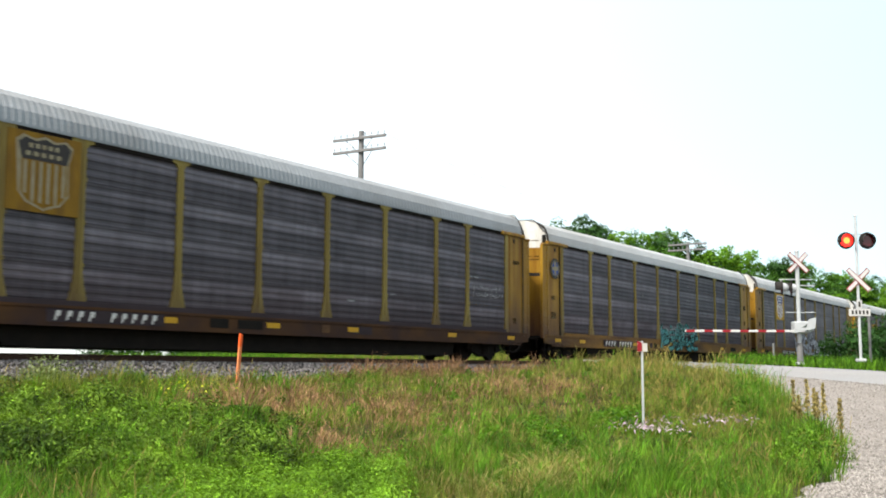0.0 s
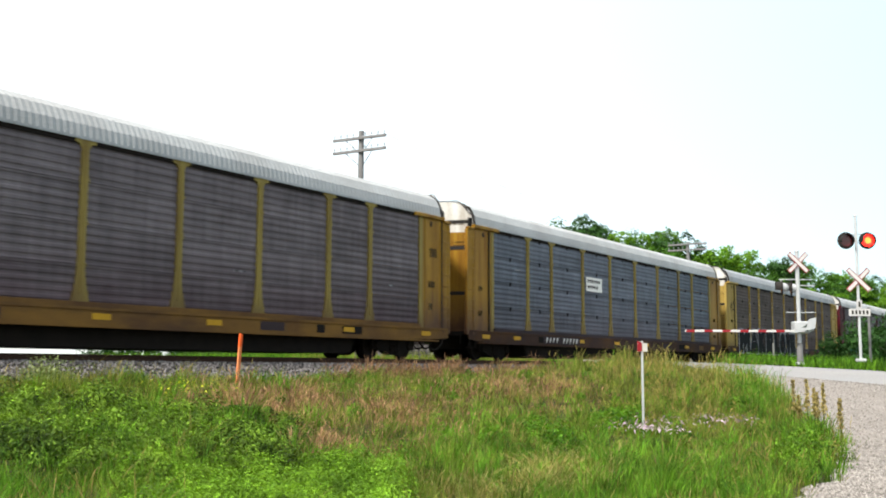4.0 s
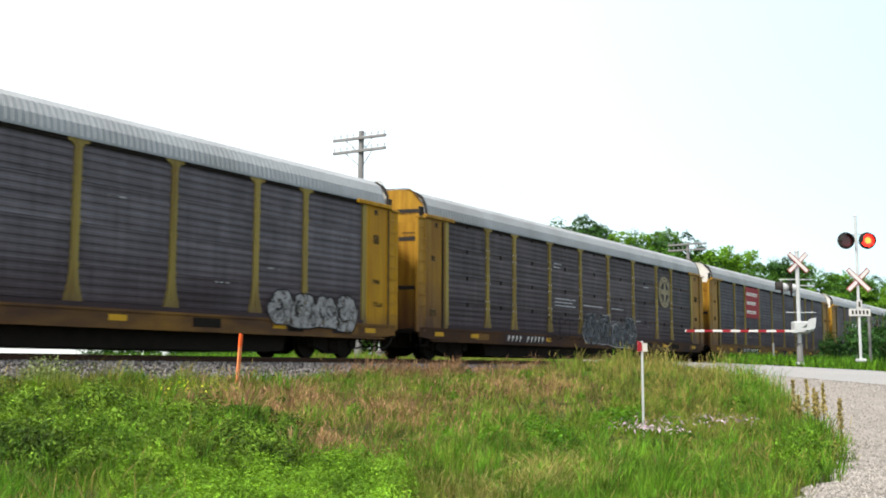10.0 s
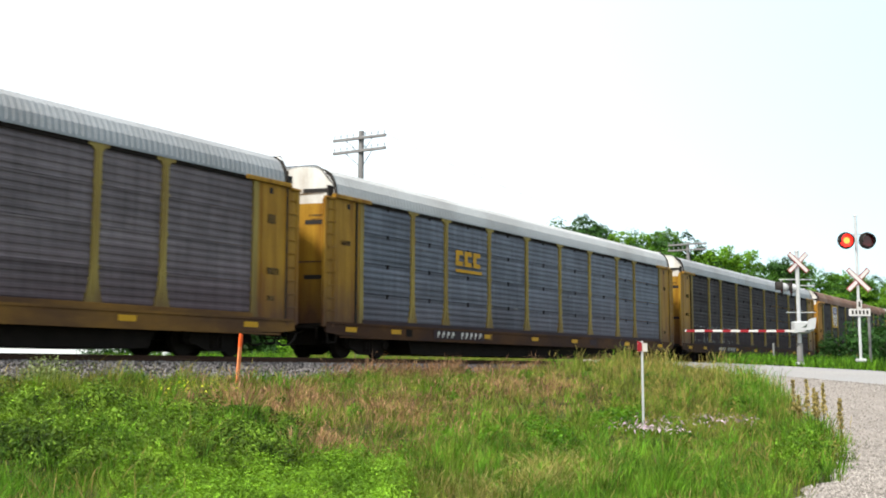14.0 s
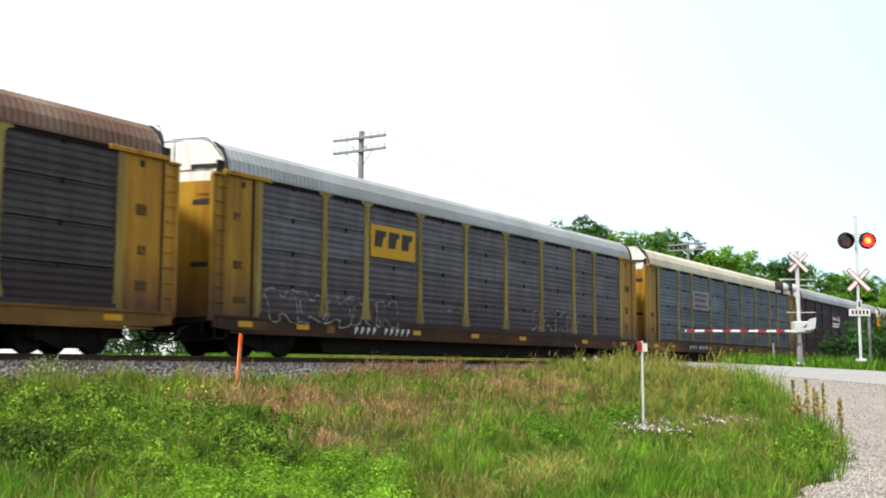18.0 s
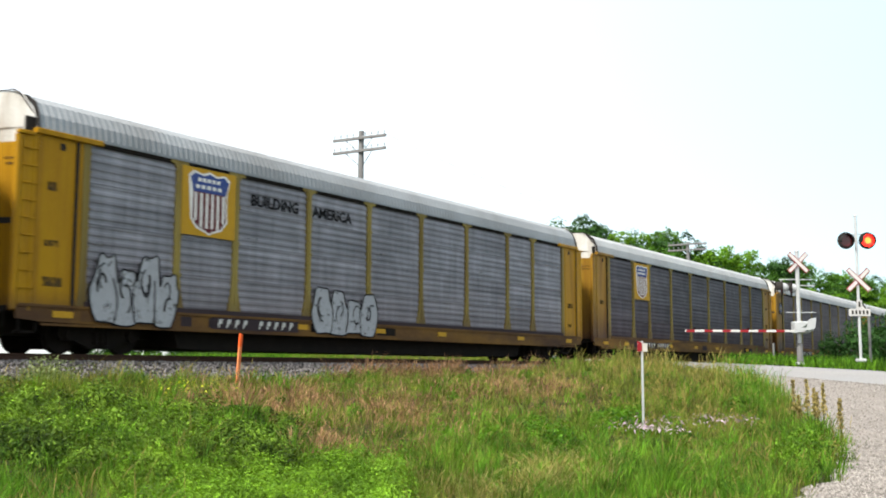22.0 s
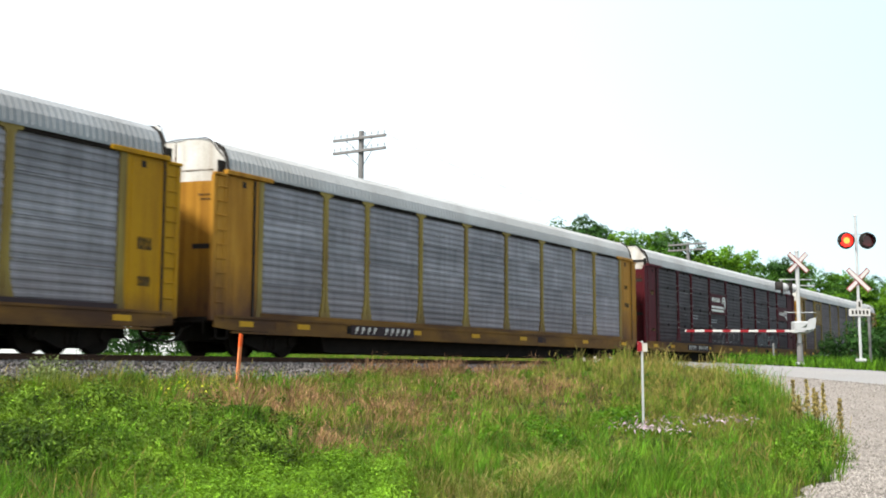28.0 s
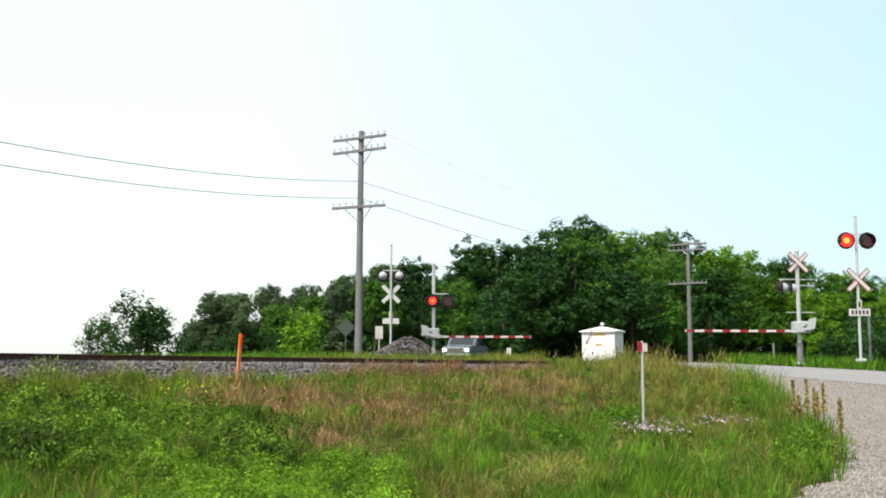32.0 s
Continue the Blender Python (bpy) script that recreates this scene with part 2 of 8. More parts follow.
PAINT = {
    "yellow": material("yellow_paint", (0.280, 0.158, 0.018), 0.5, 0, (0.19, 0.10, 0.012), 1.6, 0.8, 50, 0.08, (1, 1, 0.4), dirt=(0.120, 0.045, 0.006), dirt_amount=0.75, streak=(4, 4, 0.7), per_object=0.12, foot=(0.95, 2.5, SOOT, 0.9)),
    "post": material("post_paint", (0.245, 0.192, 0.055), 0.6, 0, (0.185, 0.140, 0.042), 1.6, 0.8, 50, 0.08, (1, 1, 0.4), dirt=(0.09, 0.05, 0.02), dirt_amount=0.6, streak=(4, 4, 0.7), per_object=0.12, foot=(-0.25, 0.8, SOOT, 0.8)),
    "post_pale": material("pale_post_paint", (0.37, 0.265, 0.075), 0.6, 0, (0.28, 0.185, 0.04), 1.6, 0.7, 50, 0.08, (1, 1, 0.4), dirt=(0.14, 0.075, 0.02), dirt_amount=0.6, streak=(4, 4, 0.7), per_object=0.08),
    "plate": material("faded_plate_paint", (0.205, 0.112, 0.012), 0.6, 0, (0.14, 0.075, 0.01), 1.6, 0.8, 50, 0.08, dirt=(0.08, 0.04, 0.012), dirt_amount=0.6, streak=(4, 4, 0.7)),
    "bright": material("bright_yellow_paint", (0.344, 0.184, 0.005), 0.5, 0, (0.271, 0.135, 0.005), 1.2, 0.7, 50, 0.05, (1, 1, 0.4), dirt=(0.164, 0.075, 0.008), dirt_amount=0.55, streak=(4, 4, 0.7), per_object=0.06, foot=(0.9, 1.4, SOOT, 0.6)),
    "pale": material("pale_yellow_paint", (0.37, 0.265, 0.075), 0.6, 0, (0.28, 0.185, 0.04), 1.6, 0.7, 50, 0.08, (1, 1, 0.4), dirt=(0.14, 0.075, 0.02), dirt_amount=0.5, streak=(4, 4, 0.7), per_object=0.08, foot=(0.95, 1.5, SOOT, 0.7)),
    "orange": material("amber_paint", (0.35, 0.180, 0.025), 0.6, 0, (0.26, 0.120, 0.015), 1.6, 0.7, 50, 0.08, (1, 1, 0.4), dirt=(0.120, 0.045, 0.006), dirt_amount=0.5, streak=(4, 4, 0.7), per_object=0.08, foot=(0.95, 2.5, SOOT, 0.9)),
    "maroon": material("maroon_paint", (0.070, 0.007, 0.012), 0.6, 0, (0.047, 0.006, 0.009), 1.6, 0.8, 50, 0.08, (1, 1, 0.4), dirt=(0.030, 0.007, 0.008), dirt_amount=0.6, streak=(4, 4, 0.7), per_object=0.1),
}
SILL = {
    "yellow": material("sill_paint", (0.072, 0.034, 0.013), 0.8, 0, (0.026, 0.015, 0.013), 0.9, 1.0, 40, 0.15, (0.5, 1, 1), dirt=(0.024, 0.015, 0.017), dirt_amount=0.9, streak=(1.5, 1, 1)),
    "bright": material("sill_ochre", (0.180, 0.096, 0.022), 0.75, 0, (0.072, 0.036, 0.017), 0.9, 1.0, 40, 0.15, (0.5, 1, 1), dirt=(0.038, 0.022, 0.020), dirt_amount=0.75, streak=(0.8, 1, 1.4)),
    "maroon": material("sill_maroon", (0.048, 0.017, 0.017), 0.75, 0, (0.028, 0.014, 0.014), 0.9, 1.0, 40, 0.15, (0.35, 1, 1), dirt=GRIME, dirt_amount=0.8, streak=(1.5, 1, 1)),
}
DECK_EDGE = material("deck_edge_grime", (0.042, 0.030, 0.034), 0.85, 0, (0.024, 0.018, 0.020), 2, 0.9, 50, 0.15, (0.4, 1, 1))
ROOF = {
    "white": material("roof_white", (0.321, 0.329, 0.341), 0.5, 0.1, (0.259, 0.266, 0.273), 0.7, 0.8, 30, 0.05, (0.5, 1, 1), dirt=(0.161, 0.151, 0.144), dirt_amount=0.35, streak=(1.2, 0.4, 0.4)),
    "grey": material("roof_galvanised", (0.246, 0.258, 0.275), 0.5, 0.15, (0.198, 0.209, 0.224), 0.7, 0.8, 30, 0.05, (0.5, 1, 1), dirt=(0.123, 0.116, 0.112), dirt_amount=0.4, streak=(1.2, 0.4, 0.4)),
    "cream": material("roof_cream", (0.38, 0.36, 0.305), 0.55, 0.05, (0.32, 0.295, 0.24), 0.7, 0.8, 30, 0.05, (0.5, 1, 1), dirt=(0.195, 0.136, 0.072), dirt_amount=0.45, streak=(1.2, 0.4, 0.4)),
    "rust": material("roof_rust", (0.115, 0.070, 0.053), 0.8, 0, (0.078, 0.045, 0.034), 0.7, 0.9, 30, 0.1, (0.5, 1, 1), dirt=(0.180, 0.141, 0.122), dirt_amount=0.5, streak=(1.2, 0.4, 0.4)),
}
CAP = material("cap_white", (0.53, 0.527, 0.515), 0.55, 0, (0.45, 0.438, 0.41), 1.3, 0.7, 40, 0.05, dirt=(0.20, 0.15, 0.10), dirt_amount=0.5, streak=(3, 3, 0.6))
WHITE = material("white_paint", (0.506, 0.499, 0.480), 0.5, 0, (0.401, 0.376, 0.337), 1.5, 0.6, 40, 0.05, dirt=(0.227, 0.182, 0.130), dirt_amount=0.35)
# rubber and other black parts, also the painted dark of gaps at car ends
BLACK = material("black_rubber_and_gap_shade", (0.018, 0.017, 0.017), 0.8, 0, (0.03, 0.026, 0.023), 4, 0.8, 60, 0.1)
# grimy steel underneath the cars, and the painted shadow line at the eaves
STEEL_DARK = material("grimy_steel_and_eave_shade", (0.008, 0.007, 0.0065), 0.95, 0.0, (0.016, 0.012, 0.010), 3, 0.8, 60, 0.2)
RUST = material("rusty_steel", (0.064, 0.031, 0.021), 0.9, 0.0, (0.034, 0.018, 0.014), 2, 0.9, 60, 0.25, dirt=(0.165, 0.088, 0.021), dirt_amount=0.35)
RAIL_SIDE = material("rail_rust", (0.075, 0.042, 0.030), 0.85, 0.2, (0.045, 0.028, 0.022), 4, 0.8, 70, 0.2)
RAIL_TOP = material("rail_polished", (0.5, 0.5, 0.5), 0.25, 1.0, (0.4, 0.38, 0.36), 4, 0.5, 70, 0.02)
TIE = material("creosote_wood", (0.06, 0.048, 0.04), 0.9, 0, (0.10, 0.085, 0.07), 2, 0.8, 50, 0.4, (0.3, 2, 2), per_object=0.25)
BED = material("ballast_bed", (0.060, 0.055, 0.055), 0.95, 0, (0.035, 0.031, 0.030), 6, 0.9, 30, 0.8)
STONE = material("ballast_stone", (0.145, 0.136, 0.138), 0.9, 0, (0.066, 0.058, 0.057), 5, 0.8, 50, 0.4, per_island=0.75)
WOOD_POLE = material("weathered_pole", (0.180, 0.178, 0.180), 0.9, 0, (0.119, 0.115, 0.116), 2.5, 0.8, 50, 0.35, (4, 4, 0.4))
LAMP_GREY = material("lamp_housing_grey", (0.42, 0.43, 0.45), 0.5, 0.1, (0.34, 0.35, 0.37), 4, 0.6, 60, 0.05)
GALV = material("galvanised_post", (0.50, 0.51, 0.52), 0.45, 0.5, (0.40, 0.40, 0.41), 4, 0.6, 60, 0.05)
ALU = material("painted_aluminium", (0.42, 0.43, 0.44), 0.45, 0.2, (0.33, 0.34, 0.35), 4, 0.6, 60, 0.05)
HUT_WHITE = material("hut_white", (0.56, 0.56, 0.55), 0.5, 0, (0.48, 0.47, 0.45), 1.5, 0.5, 40, 0.04, dirt=(0.468, 0.408, 0.340), dirt_amount=0.3)
RED = material("red_sheeting", (0.195, 0.016, 0.024), 0.5, 0, (0.231, 0.017, 0.017), 4, 0.5, 60, 0.03)
CP_RED = material("faded_red_sign", (0.27, 0.024, 0.030), 0.6, 0, (0.20, 0.020, 0.026), 2, 0.6, 60, 0.03)
BLUE = material("emblem_blue", (0.035, 0.06, 0.21), 0.6, 0, (0.05, 0.07, 0.17), 4, 0.6, 60, 0.03)
SHIELD_RED = material("shield_red", (0.105, 0.018, 0.022), 0.6, 0, (0.080, 0.016, 0.020), 4, 0.6, 60, 0.03)
EMBLEM_WHITE = material("emblem_white", (0.68, 0.67, 0.64), 0.6, 0, (0.55, 0.53, 0.50), 4, 0.6, 60, 0.03)
MARK_WHITE = material("marking_white", (0.52, 0.50, 0.48), 0.7, 0, (0.38, 0.36, 0.34), 6, 0.7, 60, 0.03)
FADED_WHITE = material("faded_white", (0.26, 0.23, 0.16), 0.7, 0, (0.17, 0.13, 0.07), 5, 0.8, 60, 0.03)
MARK_BLACK = material("marking_black", (0.03, 0.028, 0.028), 0.7, 0, (0.05, 0.045, 0.042), 6, 0.7, 60, 0.03)
SPRAY = {
    "teal": material("spray_teal", (0.062, 0.205, 0.200), 0.6, 0, (0.040, 0.140, 0.140), 5, 0.8, 60, 0, worn=0.7),
    "white": material("spray_white", (0.33, 0.335, 0.36), 0.6, 0, (0.26, 0.265, 0.285), 5, 0.8, 60, 0, worn=0.3),
    "pale": material("spray_pale", (0.27, 0.265, 0.275), 0.7, 0, (0.19, 0.185, 0.195), 5, 0.8, 60, 0, worn=0.7),
    "blue": material("spray_blue", (0.018, 0.058, 0.135), 0.6, 0, (0.014, 0.034, 0.085), 5, 0.8, 60, 0, worn=0.7),
    "sky": material("spray_sky_blue", (0.075, 0.150, 0.300), 0.6, 0, (0.055, 0.105, 0.220), 5, 0.8, 60, 0, worn=0.5),
    "green": material("spray_green", (0.030, 0.150, 0.055), 0.6, 0, (0.038, 0.135, 0.075), 5, 0.8, 60, 0, worn=0.7),
    "black": material("spray_black", (0.007, 0.007, 0.008), 0.85, 0, (0.012, 0.011, 0.012), 5, 0.8, 60, 0),
    "silver": material("spray_silver", (0.30, 0.30, 0.33), 0.6, 0.1, (0.19, 0.19, 0.21), 5, 0.8, 60, 0, worn=0.5),
    "violet": material("spray_violet", (0.035, 0.024, 0.050), 0.6, 0, (0.026, 0.016, 0.034), 5, 0.8, 60, 0, worn=0.7),
    "slate": material("spray_slate", (0.052, 0.057, 0.066), 0.6, 0, (0.034, 0.037, 0.044), 5, 0.8, 60, 0, worn=0.6),
    "rust": material("spray_red", (0.135, 0.045, 0.045), 0.6, 0, (0.098, 0.038, 0.038), 5, 0.8, 60, 0, worn=0.7),
}
FLAT_SIDE = material("flat_car_rust", (0.078, 0.034, 0.030), 0.85, 0, (0.040, 0.018, 0.018), 1.6, 0.9, 40, 0.2, (0.6, 1, 1.4))
STENCIL = material("stencil_paint", (0.075, 0.045, 0.02), 0.7, 0, (0.11, 0.065, 0.02), 5, 0.8, 60, 0, worn=1.0)
LABEL_YELLOW = material("label_yellow", (0.425, 0.240, 0.018), 0.6, 0, (0.340, 0.184, 0.018), 3, 0.7, 60, 0.03)
ORANGE_STAKE = material("orange_stake", (0.62, 0.16, 0.05), 0.6, 0, (0.55, 0.22, 0.10), 6, 0.7, 60, 0.1)
ORANGE_TOP = material("orange_stake_tip", (0.70, 0.10, 0.02), 0.6, 0, (0.60, 0.09, 0.02), 6, 0.7, 60, 0.1)
LENS_DARK = material("red_lens", (0.085, 0.008, 0.010), 0.15, 0, (0.07, 0.006, 0.008), 4, 0.3, 60, 0)
GLOW = material("lit_lens", (0.6, 0.02, 0.01), 0.3, emission=(1.0, 0.012, 0.008, 1.6))
GLOW_CORE = material("lit_bulb", (0.8, 0.2, 0.05), 0.3, emission=(1.0, 0.10, 0.015, 3.2))
GROUND = material("meadow_soil", (0.025, 0.030, 0.011), 0.95, 0, (0.033, 0.029, 0.014), 0.35, 1.0, 8, 0.5)
ASPHALT = material("worn_asphalt", (0.208, 0.205, 0.212), 0.9, 0, (0.175, 0.165, 0.16), 0.5, 0.8, 35, 0.2, dirt=(0.262, 0.252, 0.25), dirt_amount=0.5, streak=(0.5, 0.5, 0.5))
GRAVEL = material("gravel", (0.216, 0.194, 0.182), 0.95, 0, (0.152, 0.135, 0.123), 1.2, 0.9, 22, 0.9)
PEBBLE = material("pebble", (0.249, 0.230, 0.215), 0.9, 0, (0.172, 0.153, 0.142), 9, 0.7, 60, 0.2, per_island=0.4)
BARK = material("bark", (0.060, 0.050, 0.042), 0.95, 0, (0.036, 0.030, 0.026), 4, 0.8, 30, 0.6, (3, 3, 0.5))
TRUCK_PAINT = material("pickup_silver_paint", (0.13, 0.15, 0.18), 0.25, 0.4, (0.11, 0.125, 0.15), 2, 0.4, 60, 0)
SIGN_BACK = material("sign_back", (0.060, 0.075, 0.062), 0.7, 0.1, (0.045, 0.058, 0.047), 4, 0.6, 60, 0.05)
SIGN_WHITE = material("sign_white", (0.465, 0.458, 0.450), 0.5, 0, (0.375, 0.367, 0.360), 3, 0.6, 60, 0.03)
GLASS = material("dark_window", (0.02, 0.025, 0.03), 0.08, 0, (0.02, 0.025, 0.03), 2, 0.2, 60, 0)
CHROME = material("chrome", (0.7, 0.7, 0.72), 0.15, 1.0, (0.6, 0.6, 0.62), 4, 0.3, 60, 0)
HEADLIGHT = material("headlight", (0.9, 0.9, 0.9), 0.3, emission=(1.0, 0.97, 0.9, 1.6))
WIRE = material("wire", (0.03, 0.03, 0.035), 0.6, 0.3, (0.07, 0.07, 0.07), 4, 0.5, 60, 0)
INSULATOR = material("insulator_glass", (0.22, 0.25, 0.26), 0.2, 0, (0.15, 0.18, 0.19), 4, 0.5, 60, 0)


# ---- mesh tools ----
def part(name, bm, mat, parent, label="", at=(0, 0, 0), smooth=False):
    """One bmesh (or a finished mesh) as one object under a thing or a part."""
    if isinstance(bm, bmesh.types.BMesh):
        me = bpy.data.meshes.new(name)
        bm.to_mesh(me)
        bm.free()
        me.materials.append(mat)
        if smooth:
            me.shade_smooth()
    else:
        me = bm
    ob = new(name, me)
    ob.parent = parent
    ob.location = at
    if label:
        ob["label"] = label
    return ob


def mesh_of(name, bm, mat, smooth=False):
    me = bpy.data.meshes.new(name)
    bm.to_mesh(me)
    bm.free()
    me.materials.append(mat)
    if smooth:
        me.shade_smooth()
    return me


def thing(name, bm, mat, label, category, group="", kind="", at=(0, 0, 0), smooth=False):
    me = mesh_of(name, bm, mat, smooth) if isinstance(bm, bmesh.types.BMesh) else bm
    ob = new(name, me)
    ob.location = at
    return tagged(ob, label, category, group, kind)


def base(name, label, category, group="", at=(0, 0, 0), rz=0.0):
    ob = new(name)
    ob.empty_display_size = 0.2
    ob.location = at
    ob.rotation_euler = (0, 0, radians(rz))
    return tagged(ob, label, category, group)


def box(bm, lo, hi, bevel=0.0):
    """A box from corner to corner, with its edges taken off."""
    c = [(a + b) / 2 for a, b in zip(lo, hi)]
    s = [abs(b - a) for a, b in zip(lo, hi)]
    r = bmesh.ops.create_cube(bm, size=1.0, matrix=Matrix.Translation(c) @ Matrix.Diagonal((*s, 1)))
    if bevel:
        es = list({e for v in r["verts"] for e in v.link_edges})
        bmesh.ops.bevel(bm, geom=es, offset=min(bevel, min(s) * 0.4), segments=1, affect="EDGES")
    return bm


def boxes(*pairs, bevel=0.0):
    bm = bmesh.new()
    for lo, hi in pairs:
        box(bm, lo, hi, bevel)
    return bm


def rod(bm, a, b, r, r2=None, seg=10):
    """A round bar from a to b, tapered when r2 is given."""
    a, b = Vector(a), Vector(b)
    d = b - a
    m = Matrix.Translation((a + b) / 2) @ d.to_track_quat("Z", "Y").to_matrix().to_4x4()
    bmesh.ops.create_cone(bm, cap_ends=True, segments=seg, radius1=r, radius2=r if r2 is None else r2, depth=d.length, matrix=m)
    return bm


def rods(*items, seg=10):
    bm = bmesh.new()
    for it in items:
        rod(bm, *it, seg=seg)
    return bm


def plate(points, depth, axis="y"):
    """A flat outline in x and z, given thickness towards +y."""
    bm = bmesh.new()
    front = [bm.verts.new((x, 0, z)) for x, z in points]
    back = [bm.verts.new((x, depth, z)) for x, z in points]
    bm.faces.new(front)
    bm.faces.new(back[::-1])
    for i in range(len(points)):
        j = (i + 1) % len(points)
        bm.faces.new((front[j], front[i], back[i], back[j]))
    bmesh.ops.recalc_face_normals(bm, faces=bm.faces[:])
    return bm


def tube(points, r, seg=6):
    """A bent round bar along points, in one skin."""
    bm = bmesh.new()
    pts = [Vector(p) for p in points]
    rings = []
    for i, p in enumerate(pts):
        d = (pts[min(i + 1, len(pts) - 1)] - pts[max(i - 1, 0)]).normalized()
        u = d.cross(Vector((0.13, 0.21, 0.97))).normalized()
        w = d.cross(u)
        rings.append([bm.verts.new(p + r * (math.cos(2 * math.pi * k / seg) * u + math.sin(2 * math.pi * k / seg) * w)) for k in range(seg)])
    for a, b in zip(rings, rings[1:]):
        for k in range(seg):
            bm.faces.new((a[k], a[(k + 1) % seg], b[(k + 1) % seg], b[k]))
    bm.faces.new(rings[0][::-1])
    bm.faces.new(rings[-1])
    bmesh.ops.recalc_face_normals(bm, faces=bm.faces[:])
    return bm


def smoothstep(a, b, v):
    t = np.clip((v - a) / (b - a), 0.0, 1.0)
    return t * t * (3 - 2 * t)


def raw_mesh(name, verts, faces, mat, smooth=False):
    me = bpy.data.meshes.new(name)
    me.from_pydata(verts, [], faces)
    me.materials.append(mat)
    me.update()
    if smooth:
        me.shade_smooth()
    return me


def quick_mesh(name, verts, loops, size, mat):
    """A mesh of equal-sided faces straight from arrays: verts (n, 3), loops (m, size)."""
    me = bpy.data.meshes.new(name)
    verts, loops = np.asarray(verts, dtype=np.float32), np.asarray(loops, dtype=np.int32)
    me.vertices.add(len(verts))
    me.vertices.foreach_set("co", verts.ravel())
    me.loops.add(loops.size)
    me.loops.foreach_set("vertex_index", loops.ravel())
    me.polygons.add(len(loops))
    me.polygons.foreach_set("loop_start", np.arange(0, loops.size, size, dtype=np.int32))
    me.materials.append(mat)
    me.update(calc_edges=True)
    return me


# ---- the lie of the land ----
TRACK_Y = 20.785
CROSS = (49.0, TRACK_Y)
ROAD_DIR = (0.62, 0.785)


def road_sq(x, y):
    """Way along the road from the crossing, and across it to the side away from the camera."""
    dx, dy = x - CROSS[0], y - CROSS[1]
    return dx * ROAD_DIR[0] + dy * ROAD_DIR[1], dx * ROAD_DIR[1] - dy * ROAD_DIR[0]


def road_z(s):
    near = np.interp(-s, [0, 3, 13, 26, 40, 80], [0.0, 0.0, -0.33, -0.95, -1.45, -2.0])
    far = np.interp(s, [0, 3, 30, 120], [0.0, 0.0, 0.1, 0.4])
    return np.where(s < 0, near, far)


def ground_z(x, y):
    x, y = np.asarray(x, float), np.asarray(y, float)
    field = np.interp(y, [-60, 3, 9, 14, 16.2, 17.6, 23.5, 26, 34, 120, 3000], [-1.9, -1.75, -1.42, -0.94, -0.72, -0.66, -0.72, -0.6, -0.5, -0.9, -3.0])
    field = field + 1.05 * np.exp(-(((x - 27.0) / 6.5) ** 2 + ((y - 10.6) / 3.2) ** 2)) - 0.10 * np.exp(-(((x - 7) / 5) ** 2 + ((y - 14) / 3) ** 2))
    field = field + 0.05 * np.sin(x * 0.9 + 1.3) * np.sin(y * 0.8) + 0.03 * np.sin(x * 2.3) * np.sin(y * 1.9 + 0.6)
    field = field + 0.55 * smoothstep(24.5, 28, y) * (1 - smoothstep(45, 70, y)) * smoothstep(27, 36, x) * (1 - smoothstep(47, 54, x))
    s, q = road_sq(x, y)
    w = 1 - smoothstep(4.5, 13.0, np.abs(q))
    w = w * np.where(np.abs(s) < 90, 1, 0)
    z = field * (1 - w) + road_z(s) * w - 0.03 * w
    right = smoothstep(4.2, 8.0, q) * (1 - smoothstep(10, 40, q)) * (1 - smoothstep(25, 45, np.abs(s)))
    z = z + 0.12 * right
    bed = 1 - smoothstep(2.5, 3.1, np.abs(y - TRACK_Y))
    return z * (1 - bed) + np.minimum(z, -0.80) * bed


def grass_edge(x):
    """The ragged line where the verge meets the gravel."""
    line = np.interp(x, [0, 9.8, 11.4, 15.7, 21.0, 25.7, 29.8, 33.0, 38.0, 60.0], [0.0, 2.65, 3.05, 3.5, 4.65, 6.6, 8.6, 10.8, 14.5, 40.0])
    return line + 0.10 * np.sin(x * 2.1) + 0.07 * np.sin(x * 5.3 + 1.0)


def sheet(name, xs, ys, zfun, mat, label, category, keep=None):
    X, Y = np.meshgrid(xs, ys, indexing="ij")
    Z = zfun(X, Y)
    idx = np.arange(X.size).reshape(X.shape)
    quads = np.stack([idx[:-1, :-1], idx[1:, :-1], idx[1:, 1:], idx[:-1, 1:]], -1).reshape(-1, 4)
    if keep is not None:
        k = keep(X, Y).ravel()
        quads = quads[k[quads].all(1)]
    me = quick_mesh(name, np.stack([X, Y, Z], -1).reshape(-1, 3), quads, 4, mat)
    me.shade_smooth()
    return tagged(new(name, me), label, category, "", "structure")


gx = np.concatenate([[-3000, -1200, -500, -200, -100, -60], np.arange(-40, 110, 0.8), [120, 140, 180, 260, 500, 1200, 3000]])
gy = np.concatenate([[-3000, -1200, -500, -200, -100, -50], np.arange(-30, 60, 0.6), [65, 75, 90, 120, 200, 500, 1200, 3000]])
sheet("ground", gx, gy, ground_z, GROUND, "rough meadow soil under tall grass beside the railway", "ground")


